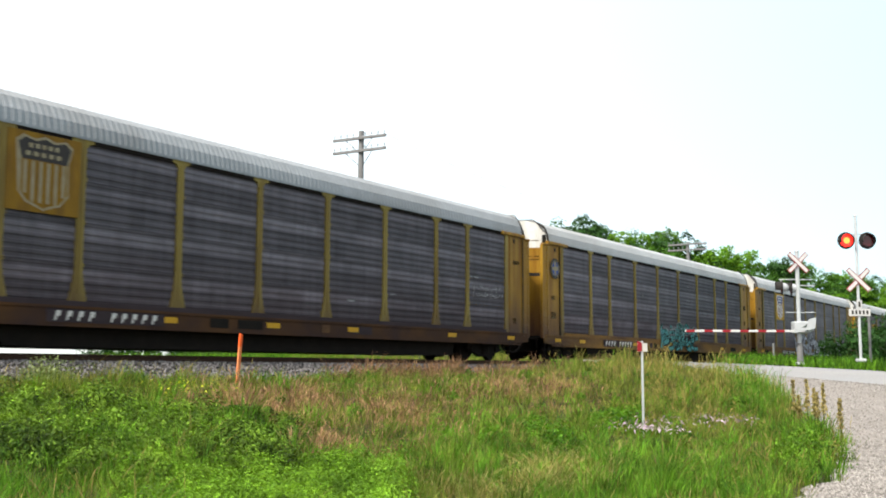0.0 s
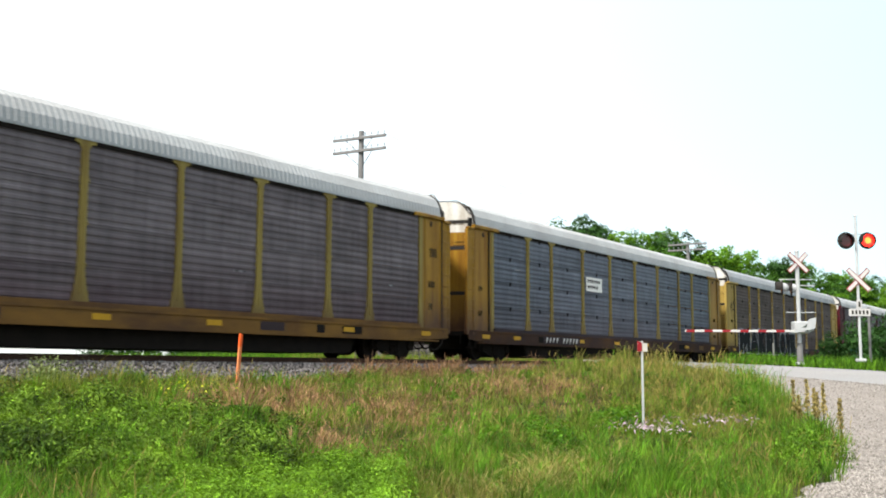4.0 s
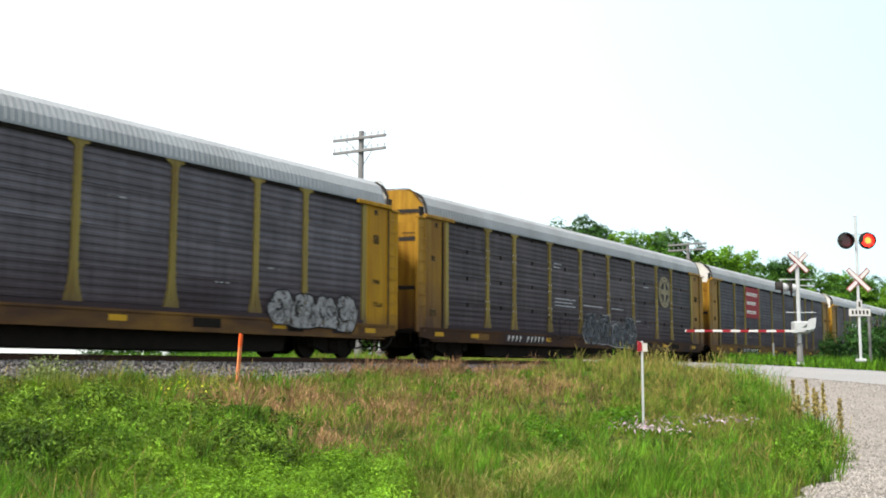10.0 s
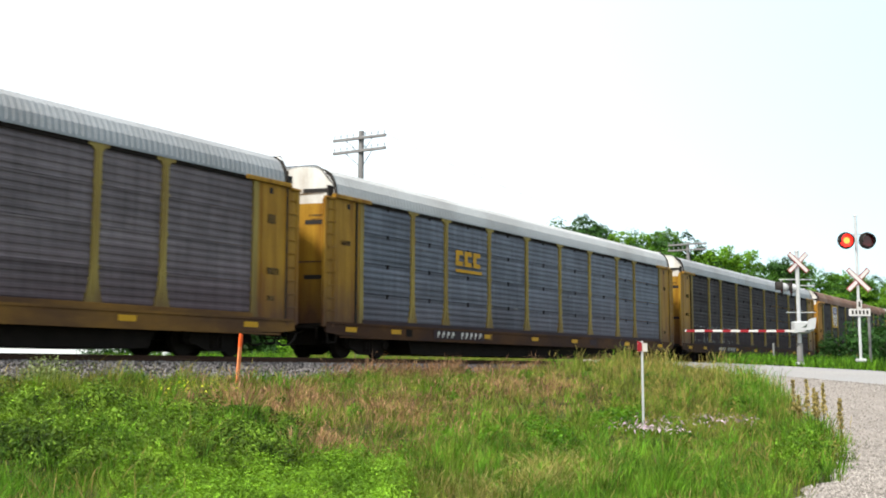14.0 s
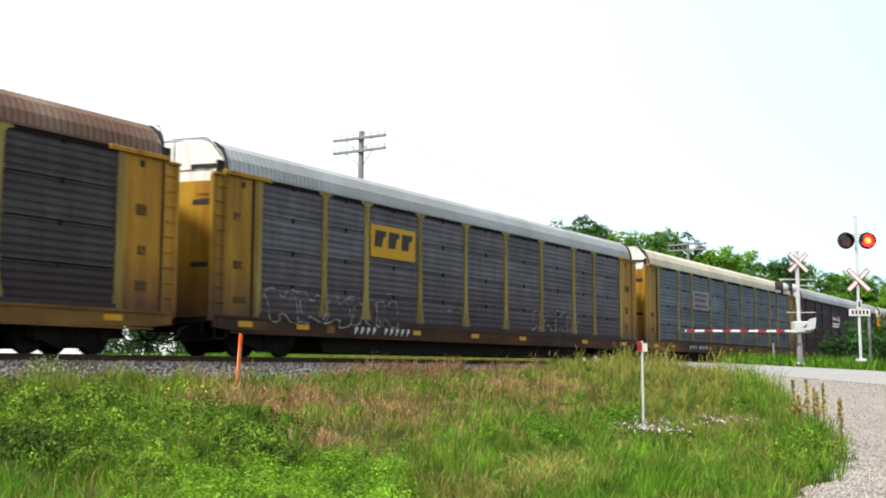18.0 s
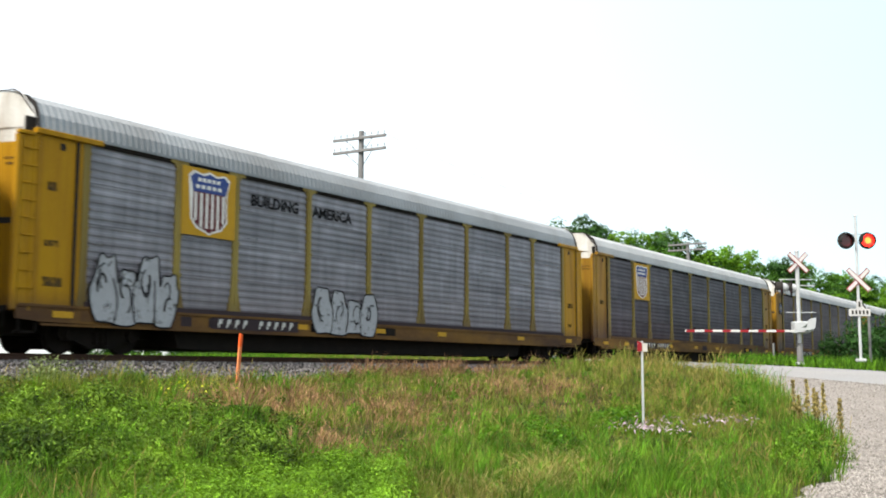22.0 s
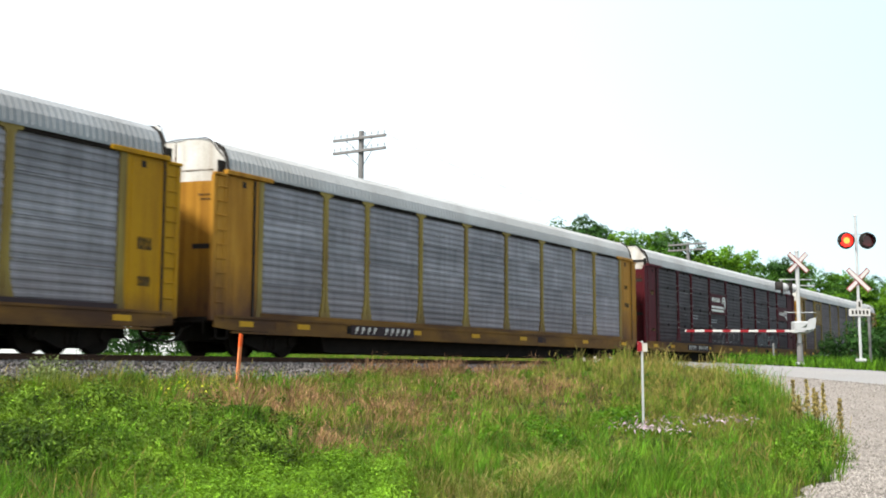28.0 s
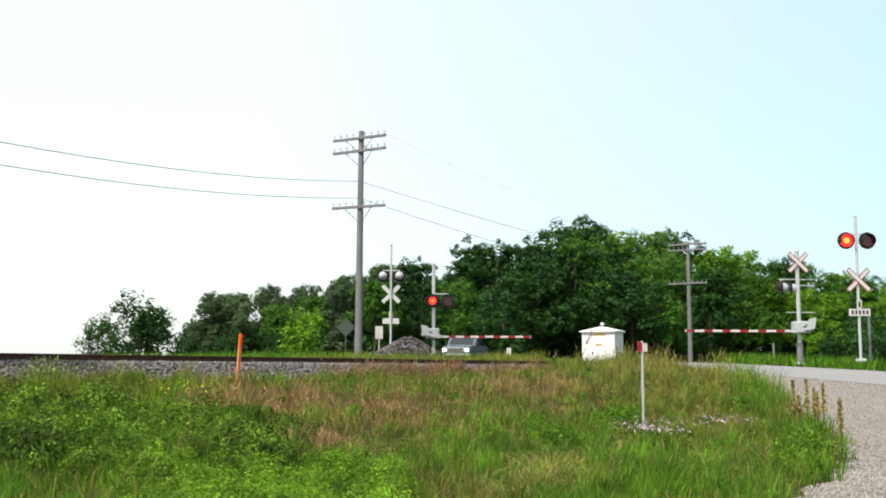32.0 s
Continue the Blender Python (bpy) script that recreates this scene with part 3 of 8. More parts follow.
def road_sheet():
    ss = np.concatenate([np.arange(-70, 100, 1.0)])
    qs = np.linspace(-3.5, 3.5, 9)
    S, Q = np.meshgrid(ss, qs, indexing="ij")
    X = CROSS[0] + S * ROAD_DIR[0] + Q * ROAD_DIR[1]
    Y = CROSS[1] + S * ROAD_DIR[1] - Q * ROAD_DIR[0]
    Z = road_z(S) + 0.03 - 0.012 * np.abs(Q)
    idx = np.arange(S.size).reshape(S.shape)
    quads = np.stack([idx[:-1, :-1], idx[:-1, 1:], idx[1:, 1:], idx[1:, :-1]], -1).reshape(-1, 4)
    me = quick_mesh("road", np.stack([X, Y, Z], -1).reshape(-1, 3), quads, 4, ASPHALT)
    me.shade_smooth()
    tagged(new("road", me), "pale worn asphalt road climbing to the crossing", "road", "", "structure")


road_sheet()
def gravel_sheet():
    """The gravel from the verge's ragged edge to the road, running a little under the road's edge."""
    xs = np.arange(-14, 48, 0.3)
    ts = np.concatenate([np.arange(0, 8, 0.35), np.arange(8, 40, 1.0)])
    X, T = np.meshgrid(xs, ts, indexing="ij")
    Y = grass_edge(X) - T
    q = road_sq(X, Y)[1]
    Z = ground_z(X, Y) + 0.025 - 0.12 * smoothstep(-3.7, -3.2, q)
    idx = np.arange(X.size).reshape(X.shape)
    quads = np.stack([idx[:-1, :-1], idx[:-1, 1:], idx[1:, 1:], idx[1:, :-1]], -1).reshape(-1, 4)
    quads = quads[(q < -2.4).ravel()[quads].all(1)]
    me = quick_mesh("gravel_shoulder", np.stack([X, Y, Z], -1).reshape(-1, 3), quads, 4, GRAVEL)
    me.shade_smooth()
    tagged(new("gravel_shoulder", me), "pale grey gravel shoulder beside the road", "gravel", "", "structure")


gravel_sheet()


# ---- railway track ----
def rail_mesh():
    prof = [(-0.07, -0.17), (0.07, -0.17), (0.07, -0.155), (0.01, -0.14), (0.01, -0.045), (0.037, -0.035), (0.037, -0.004), (0.030, 0.0),
            (-0.030, 0.0), (-0.037, -0.004), (-0.037, -0.035), (-0.01, -0.045), (-0.01, -0.14), (-0.07, -0.155)]
    xs = (-250.0, 0.0, 60.0, 150.0, 700.0)
    verts = [(x, a, b) for x in xs for a, b in prof]
    k = len(prof)
    faces = [(i * k + j, i * k + (j + 1) % k, (i + 1) * k + (j + 1) % k, (i + 1) * k + j) for i in range(len(xs) - 1) for j in range(k)]
    me = raw_mesh("rail", verts, faces, RAIL_SIDE)
    me.materials.append(RAIL_TOP)
    for p in me.polygons:
        if p.normal.z > 0.9 and p.center.z > -0.01:
            p.material_index = 1
    me.update()
    return me


track = tagged(new("railway_track"), "single railway track on grey stone ballast", "railway track", "", "structure")
rail_me = rail_mesh()
for yy in (TRACK_Y - 0.7545, TRACK_Y + 0.7545):
    part("rail", rail_me, None, track, "rusty steel rail with a polished head", (0, yy, 0))
tie_me = mesh_of("tie", boxes(((-0.115, -1.3, -0.35), (0.115, 1.3, -0.172)), bevel=0.015), TIE)
for i in range(240):
    part("tie", tie_me, None, track, "", (-20 + i * 0.545, TRACK_Y + random.uniform(-0.03, 0.03), random.uniform(-0.008, 0.004)))


def ballast():
    xs = np.concatenate([[-250, -120, -60], np.arange(-30, 120, 0.4), [130, 160, 220, 350, 700]])
    ys = TRACK_Y + np.array([-3.5, -3.1, -2.6, -2.1, -1.75, -1.5, -0.8, 0, 0.8, 1.5, 1.75, 2.2, 2.8, 3.5])
    zs = np.array([-0.98, -0.85, -0.62, -0.38, -0.24, -0.2, -0.21, -0.22, -0.21, -0.2, -0.26, -0.5, -0.75, -0.95])
    rng = np.random.default_rng(3)

    def z(x, y):
        return np.interp(y, ys, zs) + rng.normal(0, 0.02, x.shape)
    sheet("ballast_bed", xs, ys, z, BED, "grey crushed stone ballast under the track", "ballast")
    # loose stones
    n = 26000
    sx = rng.uniform(2, 50, n)
    sy = TRACK_Y - rng.uniform(0.9, 3.1, n)
    sz = np.interp(sy, ys, zs)
    oct_v = np.array([(1, 0, 0), (-1, 0, 0), (0, 1, 0), (0, -1, 0), (0, 0, 1), (0, 0, -1)], float)
    oct_f = np.array([(0, 2, 4), (2, 1, 4), (1, 3, 4), (3, 0, 4), (2, 0, 5), (1, 2, 5), (3, 1, 5), (0, 3, 5)])
    size = rng.uniform(0.022, 0.055, (n, 1, 1)) * rng.uniform(0.6, 1.3, (n, 6, 3))
    ang = rng.uniform(0, 6.28, n)
    rot = np.zeros((n, 3, 3))
    rot[:, 0, 0], rot[:, 0, 1], rot[:, 1, 0], rot[:, 1, 1], rot[:, 2, 2] = np.cos(ang), -np.sin(ang), np.sin(ang), np.cos(ang), 1
    v = np.einsum("nij,nkj->nki", rot, oct_v[None] * size) + np.stack([sx, sy, sz + 0.015], -1)[:, None]
    f = (oct_f[None] + 6 * np.arange(n)[:, None, None]).reshape(-1, 3)
    me = quick_mesh("ballast_stones", v.reshape(-1, 3), f, 3, STONE)
    tagged(new("ballast_stones", me), "loose grey ballast stones along the track shoulder", "stones", "", "stuff")
    # pebbles on the gravel shoulder
    n = 24000
    d = 9 + 27 * rng.uniform(0, 1, n) ** 1.9
    a = radians(14.5) - radians(7.5) * rng.uniform(0, 1, n) ** 1.0
    sx, sy = d * np.cos(a), d * np.sin(a)
    ok = (sy < grass_edge(sx)) & (road_sq(sx, sy)[1] < -3.4)
    sx, sy = sx[ok], sy[ok]
    n = len(sx)
    sz = ground_z(sx, sy) + 0.03
    size = rng.uniform(0.009, 0.025, (n, 1, 1)) * rng.uniform(0.6, 1.3, (n, 6, 3))
    v = oct_v[None] * size + np.stack([sx, sy, sz], -1)[:, None]
    f = (oct_f[None] + 6 * np.arange(n)[:, None, None]).reshape(-1, 3)
    tagged(new("gravel_stones", quick_mesh("gravel_stones", v.reshape(-1, 3), f, 3, PEBBLE)), "pale loose gravel stones on the shoulder", "stones", "", "stuff")


ballast()

# ---- autorack cars ----
POSTS = (1.65, 4.40, 6.40, 9.32, 12.17, 15.03, 17.88, 20.80, 22.80, 25.55)
LENGTH, FACE, SILL_LOW, DECK, EAVE = 27.2, 1.525, 0.60, 1.00, 4.76
SHAPES = {}
ROWS = 4
ROW_H = (EAVE - DECK - 0.06) / ROWS


def shared(key, make, mat, smooth=False):
    k = (key, mat.name)
    if k not in SHAPES:
        SHAPES[k] = mesh_of(key.split("@")[0], make(), mat, smooth)
    return SHAPES[k]


def panel_shape(width, gap):
    """A corrugated steel sheet, its ribs running along the car; origin at its lower left corner."""
    bm = bmesh.new()
    h, ribs = ROW_H - gap, 5
    pitch = h / ribs
    prof = [(0.035, 0.0), (0.0, 0.0)]
    for r in range(ribs):
        z = r * pitch
        prof += [(0.0, z + pitch * 0.14), (0.021, z + pitch * 0.30), (0.021, z + pitch * 0.62), (0.0, z + pitch * 0.80)]
    prof += [(0.0, h), (0.035, h)]
    rows = [[bm.verts.new((x, y, z)) for y, z in prof] for x in (0.0, width)]
    for i in range(len(prof) - 1):
        bm.faces.new((rows[0][i], rows[1][i], rows[1][i + 1], rows[0][i + 1]))
    for side, x in ((0, 0.0), (1, width)):
        e = [bm.verts.new((x, 0.036, z)) for z in (0.0, h)]
        bm.faces.new(rows[side] + [e[1], e[0]])
    bmesh.ops.recalc_face_normals(bm, faces=bm.faces[:])
    return bm


def post_shape():
    """A pressed post: a narrow channel that widens to a foot on the sill and a bracket under the eave."""
    h = EAVE - DECK
    out = [(-0.26, 0.025), (0.26, 0.025), (0.26, 0.08), (0.135, 0.55), (0.095, 0.90), (0.095, h - 0.22), (0.16, h - 0.12), (0.29, h - 0.09), (0.29, h), (-0.29, h), (-0.29, h - 0.09),
           (-0.16, h - 0.12), (-0.095, h - 0.22), (-0.095, 0.90), (-0.135, 0.55), (-0.26, 0.08)]
    bm = plate(out, 0.07)
    box(bm, (-0.028, -0.018, 0.3), (0.028, 0.0, h - 0.12))
    for z in (0.9, 0.95, 1.85, 1.9, 2.8, 2.85):
        box(bm, (-0.130, -0.012, z), (-0.095, 0.02, z + 0.03))
        box(bm, (0.095, -0.012, z), (0.130, 0.02, z + 0.03))
    return bm


def end_post_shape():
    """The plain strip between the end bay and the first panel, with a low foot and no bracket."""
    h = EAVE - DECK
    bm = plate([(-0.16, 0.025), (0.13, 0.025), (0.10, 0.30), (0.09, 0.55), (0.09, h - 0.03), (-0.10, h - 0.03), (-0.10, 0.55), (-0.12, 0.30)], 0.06)
    for k in range(8):
        box(bm, (0.085, -0.008, 0.5 + k * 0.42), (0.12, 0.03, 0.54 + k * 0.42))
    return bm


def clip_shape():
    """A small dark latch that hangs under a panel's joint."""
    bm = boxes(((-0.035, -0.02, -0.10), (0.035, 0.02, 0.03)), bevel=0.008)
    box(bm, (-0.07, -0.014, -0.005), (0.07, 0.01, 0.03))
    return bm


ROOF_PROF = [(-1.55, EAVE - 0.02), (-1.55, EAVE + 0.04), (-1.54, EAVE + 0.05), (-1.50, EAVE + 0.32), (-1.36, EAVE + 0.60), (-1.06, EAVE + 0.79), (-0.5, EAVE + 0.86), (0, EAVE + 0.88),
             (0.5, EAVE + 0.86), (1.06, EAVE + 0.79), (1.36, EAVE + 0.60), (1.50, EAVE + 0.32), (1.54, EAVE + 0.05), (1.55, EAVE + 0.04), (1.55, EAVE - 0.02)]


def roof_shape(length):
    """An arched roof of ribbed sheets."""
    bm = bmesh.new()
    x, xs = 0.36, []
    while x < length - 0.56:
        xs += [(x, 0.0), (x + 0.03, 0.011), (x + 0.075, 0.011), (x + 0.105, 0.0)]
        x += 0.175
    rows = []
    for x, up in xs:
        rows.append([bm.verts.new((x, y * (1 + (up / 1.5 if z > EAVE + 0.045 else 0)), z + (up if z > EAVE + 0.045 else 0))) for y, z in ROOF_PROF])
    for a, b in zip(rows, rows[1:]):
        for i in range(len(ROOF_PROF) - 1):
            bm.faces.new((a[i], b[i], b[i + 1], a[i + 1]))
    bm.faces.new(rows[0][::-1])
    bm.faces.new(rows[-1])
    bmesh.ops.recalc_face_normals(bm, faces=bm.faces[:])
    return bm


def roof_hoop_shape():
    """A dark arched band over the roof's end."""
    bm = bmesh.new()
    pr = [(y * 1.012, z + 0.022) for y, z in ROOF_PROF]
    lo = [(y * 0.97, z - 0.05) for y, z in ROOF_PROF]
    rings = [[bm.verts.new((x, *p)) for x, p in ((0, pr[i]), (0.035, pr[i]), (0.035, lo[i]), (0, lo[i]))] for i in range(len(pr))]
    for a, b in zip(rings, rings[1:]):
        for k in range(4):
            bm.faces.new((a[k], b[k], b[(k + 1) % 4], a[(k + 1) % 4]))
    bm.faces.new(rings[0])
    bm.faces.new(rings[-1][::-1])
    bmesh.ops.recalc_face_normals(bm, faces=bm.faces[:])
    return bm


def end_door_shape(lo, hi, side):
    """Half of a car's end: a curved door leaf between two heights, its top following the roof."""
    bm = bmesh.new()
    ny = 7
    cols = []
    for i in range(ny + 1):
        y = (0.0, 0.35, 0.70, 0.95, 1.08, 1.20, 1.30, 1.40)[i] * side
        bulge = 0.34 - 0.36 * math.cos(min(1.0, abs(y) / 1.42) * math.pi / 2)
        top = np.interp(abs(y), [0, 0.95, 1.08, 1.40], [EAVE + 0.88, EAVE + 0.87, EAVE + 0.80, EAVE + 0.36])
        z1 = min(hi, top) if hi < 5 else top
        cols.append((y if i else 0.012 * side, bulge, lo, z1))
    front = [[bm.verts.new((b, y, z)) for z in (a, c)] for y, b, a, c in cols]
    back = [[bm.verts.new((b + 0.06, y, z)) for z in (a, c)] for y, b, a, c in cols]
    for i in range(ny):
        bm.faces.new((front[i][0], front[i + 1][0], front[i + 1][1], front[i][1]))
        bm.faces.new((back[i][1], back[i + 1][1], back[i + 1][0], back[i][0]))
        bm.faces.new((front[i][1], front[i + 1][1], back[i + 1][1], back[i][1]))
        bm.faces.new((front[i + 1][0], front[i][0], back[i][0], back[i + 1][0]))
    for i in (0, ny):
        bm.faces.new((front[i][0], front[i][1], back[i][1], back[i][0]))
    bmesh.ops.recalc_face_normals(bm, faces=bm.faces[:])
    return bm


def end_strip(y0, y1, z0, z1):
    """A thin strip that follows the bulge of the end door."""
    bm = bmesh.new()
    rows = []
    for i in range(7):
        y = y0 + (y1 - y0) * i / 6
        b = 0.33 - 0.36 * math.cos(min(1.0, abs(y) / 1.42) * math.pi / 2)
        rows.append([bm.verts.new((b + d, y, z)) for d, z in ((0, z0), (0, z1), (0.02, z1), (0.02, z0))])
    for a, b in zip(rows, rows[1:]):
        for k in range(4):
            bm.faces.new((a[k], b[k], b[(k + 1) % 4], a[(k + 1) % 4]))
    bm.faces.new(rows[0])
    bm.faces.new(rows[-1][::-1])
    bmesh.ops.recalc_face_normals(bm, faces=bm.faces[:])
    return bm


def end_wall_shape():
    """The flat steel bay beside a car's end, with pressed folds."""
    bm = bmesh.new()
    prof = [(0.20, 0.03), (0.36, 0.03), (0.38, 0.01), (0.44, 0.01), (0.46, 0.035), (1.36, 0.035), (1.38, 0.05), (1.42, 0.05), (1.44, 0.02), (1.56, 0.02), (1.56, 0.075), (0.20, 0.075)]
    lo = [bm.verts.new((x, y, DECK - 0.1)) for x, y in prof]
    hi = [bm.verts.new((x, y, EAVE - 0.1)) for x, y in prof]
    bm.faces.new(lo[::-1])
    bm.faces.new(hi)
    for i in range(len(prof)):
        j = (i + 1) % len(prof)
        bm.faces.new((lo[i], lo[j], hi[j], hi[i]))
    bmesh.ops.recalc_face_normals(bm, faces=bm.faces[:])
    return bm


def ladder_shape():
    """The broad pressed corner post, with short rungs along its inner edge."""
    bm = bmesh.new()
    box(bm, (-0.14, -0.005, DECK - 0.13), (0.02, 0.12, EAVE - 0.16), 0.03)
    box(bm, (0.02, 0.012, DECK - 0.13), (0.26, 0.05, EAVE - 0.14))
    box(bm, (0.26, -0.005, DECK - 0.13), (0.35, 0.05, EAVE - 0.12), 0.012)
    for i in range(9):
        rod(bm, (0.0, -0.012, 1.35 + i * 0.37), (0.37, -0.012, 1.35 + i * 0.37), 0.014, seg=6)
    return bm


def sill_shape(length):
    """A deep side beam with stiffeners, a lower flange and pull-downs over the trucks."""
    bm = bmesh.new()
    pts = [(0.0, 0.72), (0.6, 0.66), (5.0, SILL_LOW), (length - 5.0, SILL_LOW), (length - 0.6, 0.66), (length, 0.72), (length, DECK), (0.0, DECK)]
    b2 = plate(pts, 0.06)
    me = bpy.data.meshes.new("t")
    b2.to_mesh(me)
    b2.free()
    bm.from_mesh(me)
    bpy.data.meshes.remove(me)
    box(bm, (0.05, -0.03, DECK - 0.03), (length - 0.05, 0.0, DECK + 0.03))
    box(bm, (0.6, -0.025, SILL_LOW - 0.02), (length - 0.6, 0.0, SILL_LOW + 0.03))
    return bm


def frame_shape(length):
    """Centre beam, deck and cross bearers under the car."""
    bm = bmesh.new()
    box(bm, (0.1, -1.45, DECK - 0.12), (length - 0.1, 1.45, DECK), 0.01)
    box(bm, (0.4, -0.32, 0.40), (length - 0.4, 0.32, DECK - 0.12), 0.02)
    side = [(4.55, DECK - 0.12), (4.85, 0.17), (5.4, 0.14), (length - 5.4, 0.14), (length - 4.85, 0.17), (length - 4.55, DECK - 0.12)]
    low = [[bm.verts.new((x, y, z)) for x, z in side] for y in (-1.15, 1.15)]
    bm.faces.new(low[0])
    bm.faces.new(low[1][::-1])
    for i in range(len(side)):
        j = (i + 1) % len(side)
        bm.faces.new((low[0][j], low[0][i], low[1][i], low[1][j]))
    for i in range(9):
        x = 3.0 + i * (length - 6.0) / 8
        box(bm, (x - 0.1, -1.40, 0.62), (x + 0.1, 1.40, DECK - 0.12), 0.01)
    return bm


def far_wall_shape(length):
    bm = bmesh.new()
    box(bm, (0.3, 1.42, DECK), (length - 0.3, 1.46, EAVE + 0.05))
    for x in POSTS[:-1] + (length - 1.65,):
        box(bm, (x - 0.07, 1.46, DECK - 0.3), (x + 0.07, FACE, EAVE))
    return bm


def wheel_shape():
    bm = bmesh.new()
    prof = [(0.42, -0.065), (0.42, 0.045), (0.45, 0.055), (0.45, 0.075), (0.36, 0.075), (0.33, 0.03), (0.14, 0.03), (0.12, 0.08), (0.0, 0.08)]
    rows = []
    for k in range(20):
        a = 2 * math.pi * k / 20
        rows.append([bm.verts.new((r * math.cos(a), y, r * math.sin(a))) for r, y in prof[:-1]] + [None])
    for k in range(20):
        a, b = rows[k], rows[(k + 1) % 20]
        for i in range(len(prof) - 2):
            bm.faces.new((a[i], b[i], b[i + 1], a[i + 1]))
    bm.faces.new([r[0] for r in rows])
    bm.faces.new([r[7] for r in rows][::-1])
    bmesh.ops.recalc_face_normals(bm, faces=bm.faces[:])
    return bm


def side_frame_shape():
    """A cast truck side frame with its arched outline and spring nest."""
    out = [(-1.15, 0.42), (-1.05, 0.30), (-0.75, 0.30), (-0.5, 0.20), (-0.3, 0.12), (0.3, 0.12), (0.5, 0.20), (0.75, 0.30), (1.05, 0.30), (1.15, 0.42),
           (1.1, 0.60), (0.7, 0.64), (0.35, 0.72), (-0.35, 0.72), (-0.7, 0.64), (-1.1, 0.60)]
    bm = plate(out, 0.16)
    for x in (-0.87, 0.87):
        rod(bm, (x, -0.06, 0.42), (x, 0.05, 0.42), 0.14, seg=12)
    for x in (-0.15, 0.0, 0.15):
        rod(bm, (x, -0.03, 0.2), (x, -0.03, 0.5), 0.06, seg=8)
    return bm


def axle_shape():
    bm = bmesh.new()
    rod(bm, (-0.87, -0.75, 0.42), (-0.87, 0.75, 0.42), 0.08)
    rod(bm, (0.87, -0.75, 0.42), (0.87, 0.75, 0.42), 0.08)
    box(bm, (-0.25, -1.1, 0.42), (0.25, 1.1, 0.72), 0.03)
    return bm


def coupler_shape():
    bm = bmesh.new()
    box(bm, (-0.66, -0.10, 0.74), (0.5, 0.10, 0.92), 0.02)
    box(bm, (-0.70, -0.17, 0.70), (-0.42, 0.17, 0.96), 0.05)
    rod(bm, (-0.05, -1.2, 0.86), (-0.05, 0.2, 0.86), 0.025, seg=6)
    rod(bm, (-0.05, -1.2, 0.86), (-0.05, -1.2, 0.55), 0.025, seg=6)
    for k in range(6):
        a, b = math.pi * k / 6, math.pi * (k + 1) / 6
        rod(bm, (-0.02 - 0.36 * (1 - math.cos(a)), 0.35, 0.66 - 0.28 * math.sin(a)), (-0.02 - 0.36 * (1 - math.cos(b)), 0.35, 0.66 - 0.28 * math.sin(b)), 0.03, seg=6)
    return bm


def add_trucks(car, centres):
    for cx in centres:
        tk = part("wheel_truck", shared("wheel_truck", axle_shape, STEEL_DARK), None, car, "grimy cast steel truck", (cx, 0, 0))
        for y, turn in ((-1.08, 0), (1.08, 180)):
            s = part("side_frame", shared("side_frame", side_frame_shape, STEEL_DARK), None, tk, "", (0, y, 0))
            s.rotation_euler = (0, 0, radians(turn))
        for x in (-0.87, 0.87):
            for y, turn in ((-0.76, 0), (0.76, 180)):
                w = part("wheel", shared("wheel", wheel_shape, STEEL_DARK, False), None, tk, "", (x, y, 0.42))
                w.rotation_euler = (0, 0, radians(turn))


def bay(i):
    """Left edge and width of a side bay."""
    return POSTS[i] + 0.075, POSTS[i + 1] - POSTS[i] - 0.15


def decal(name, bm, mat, car, x, z, label="", proud=0.012):
    return part(name, bm, mat, car, label, (x, -FACE - proud, z))


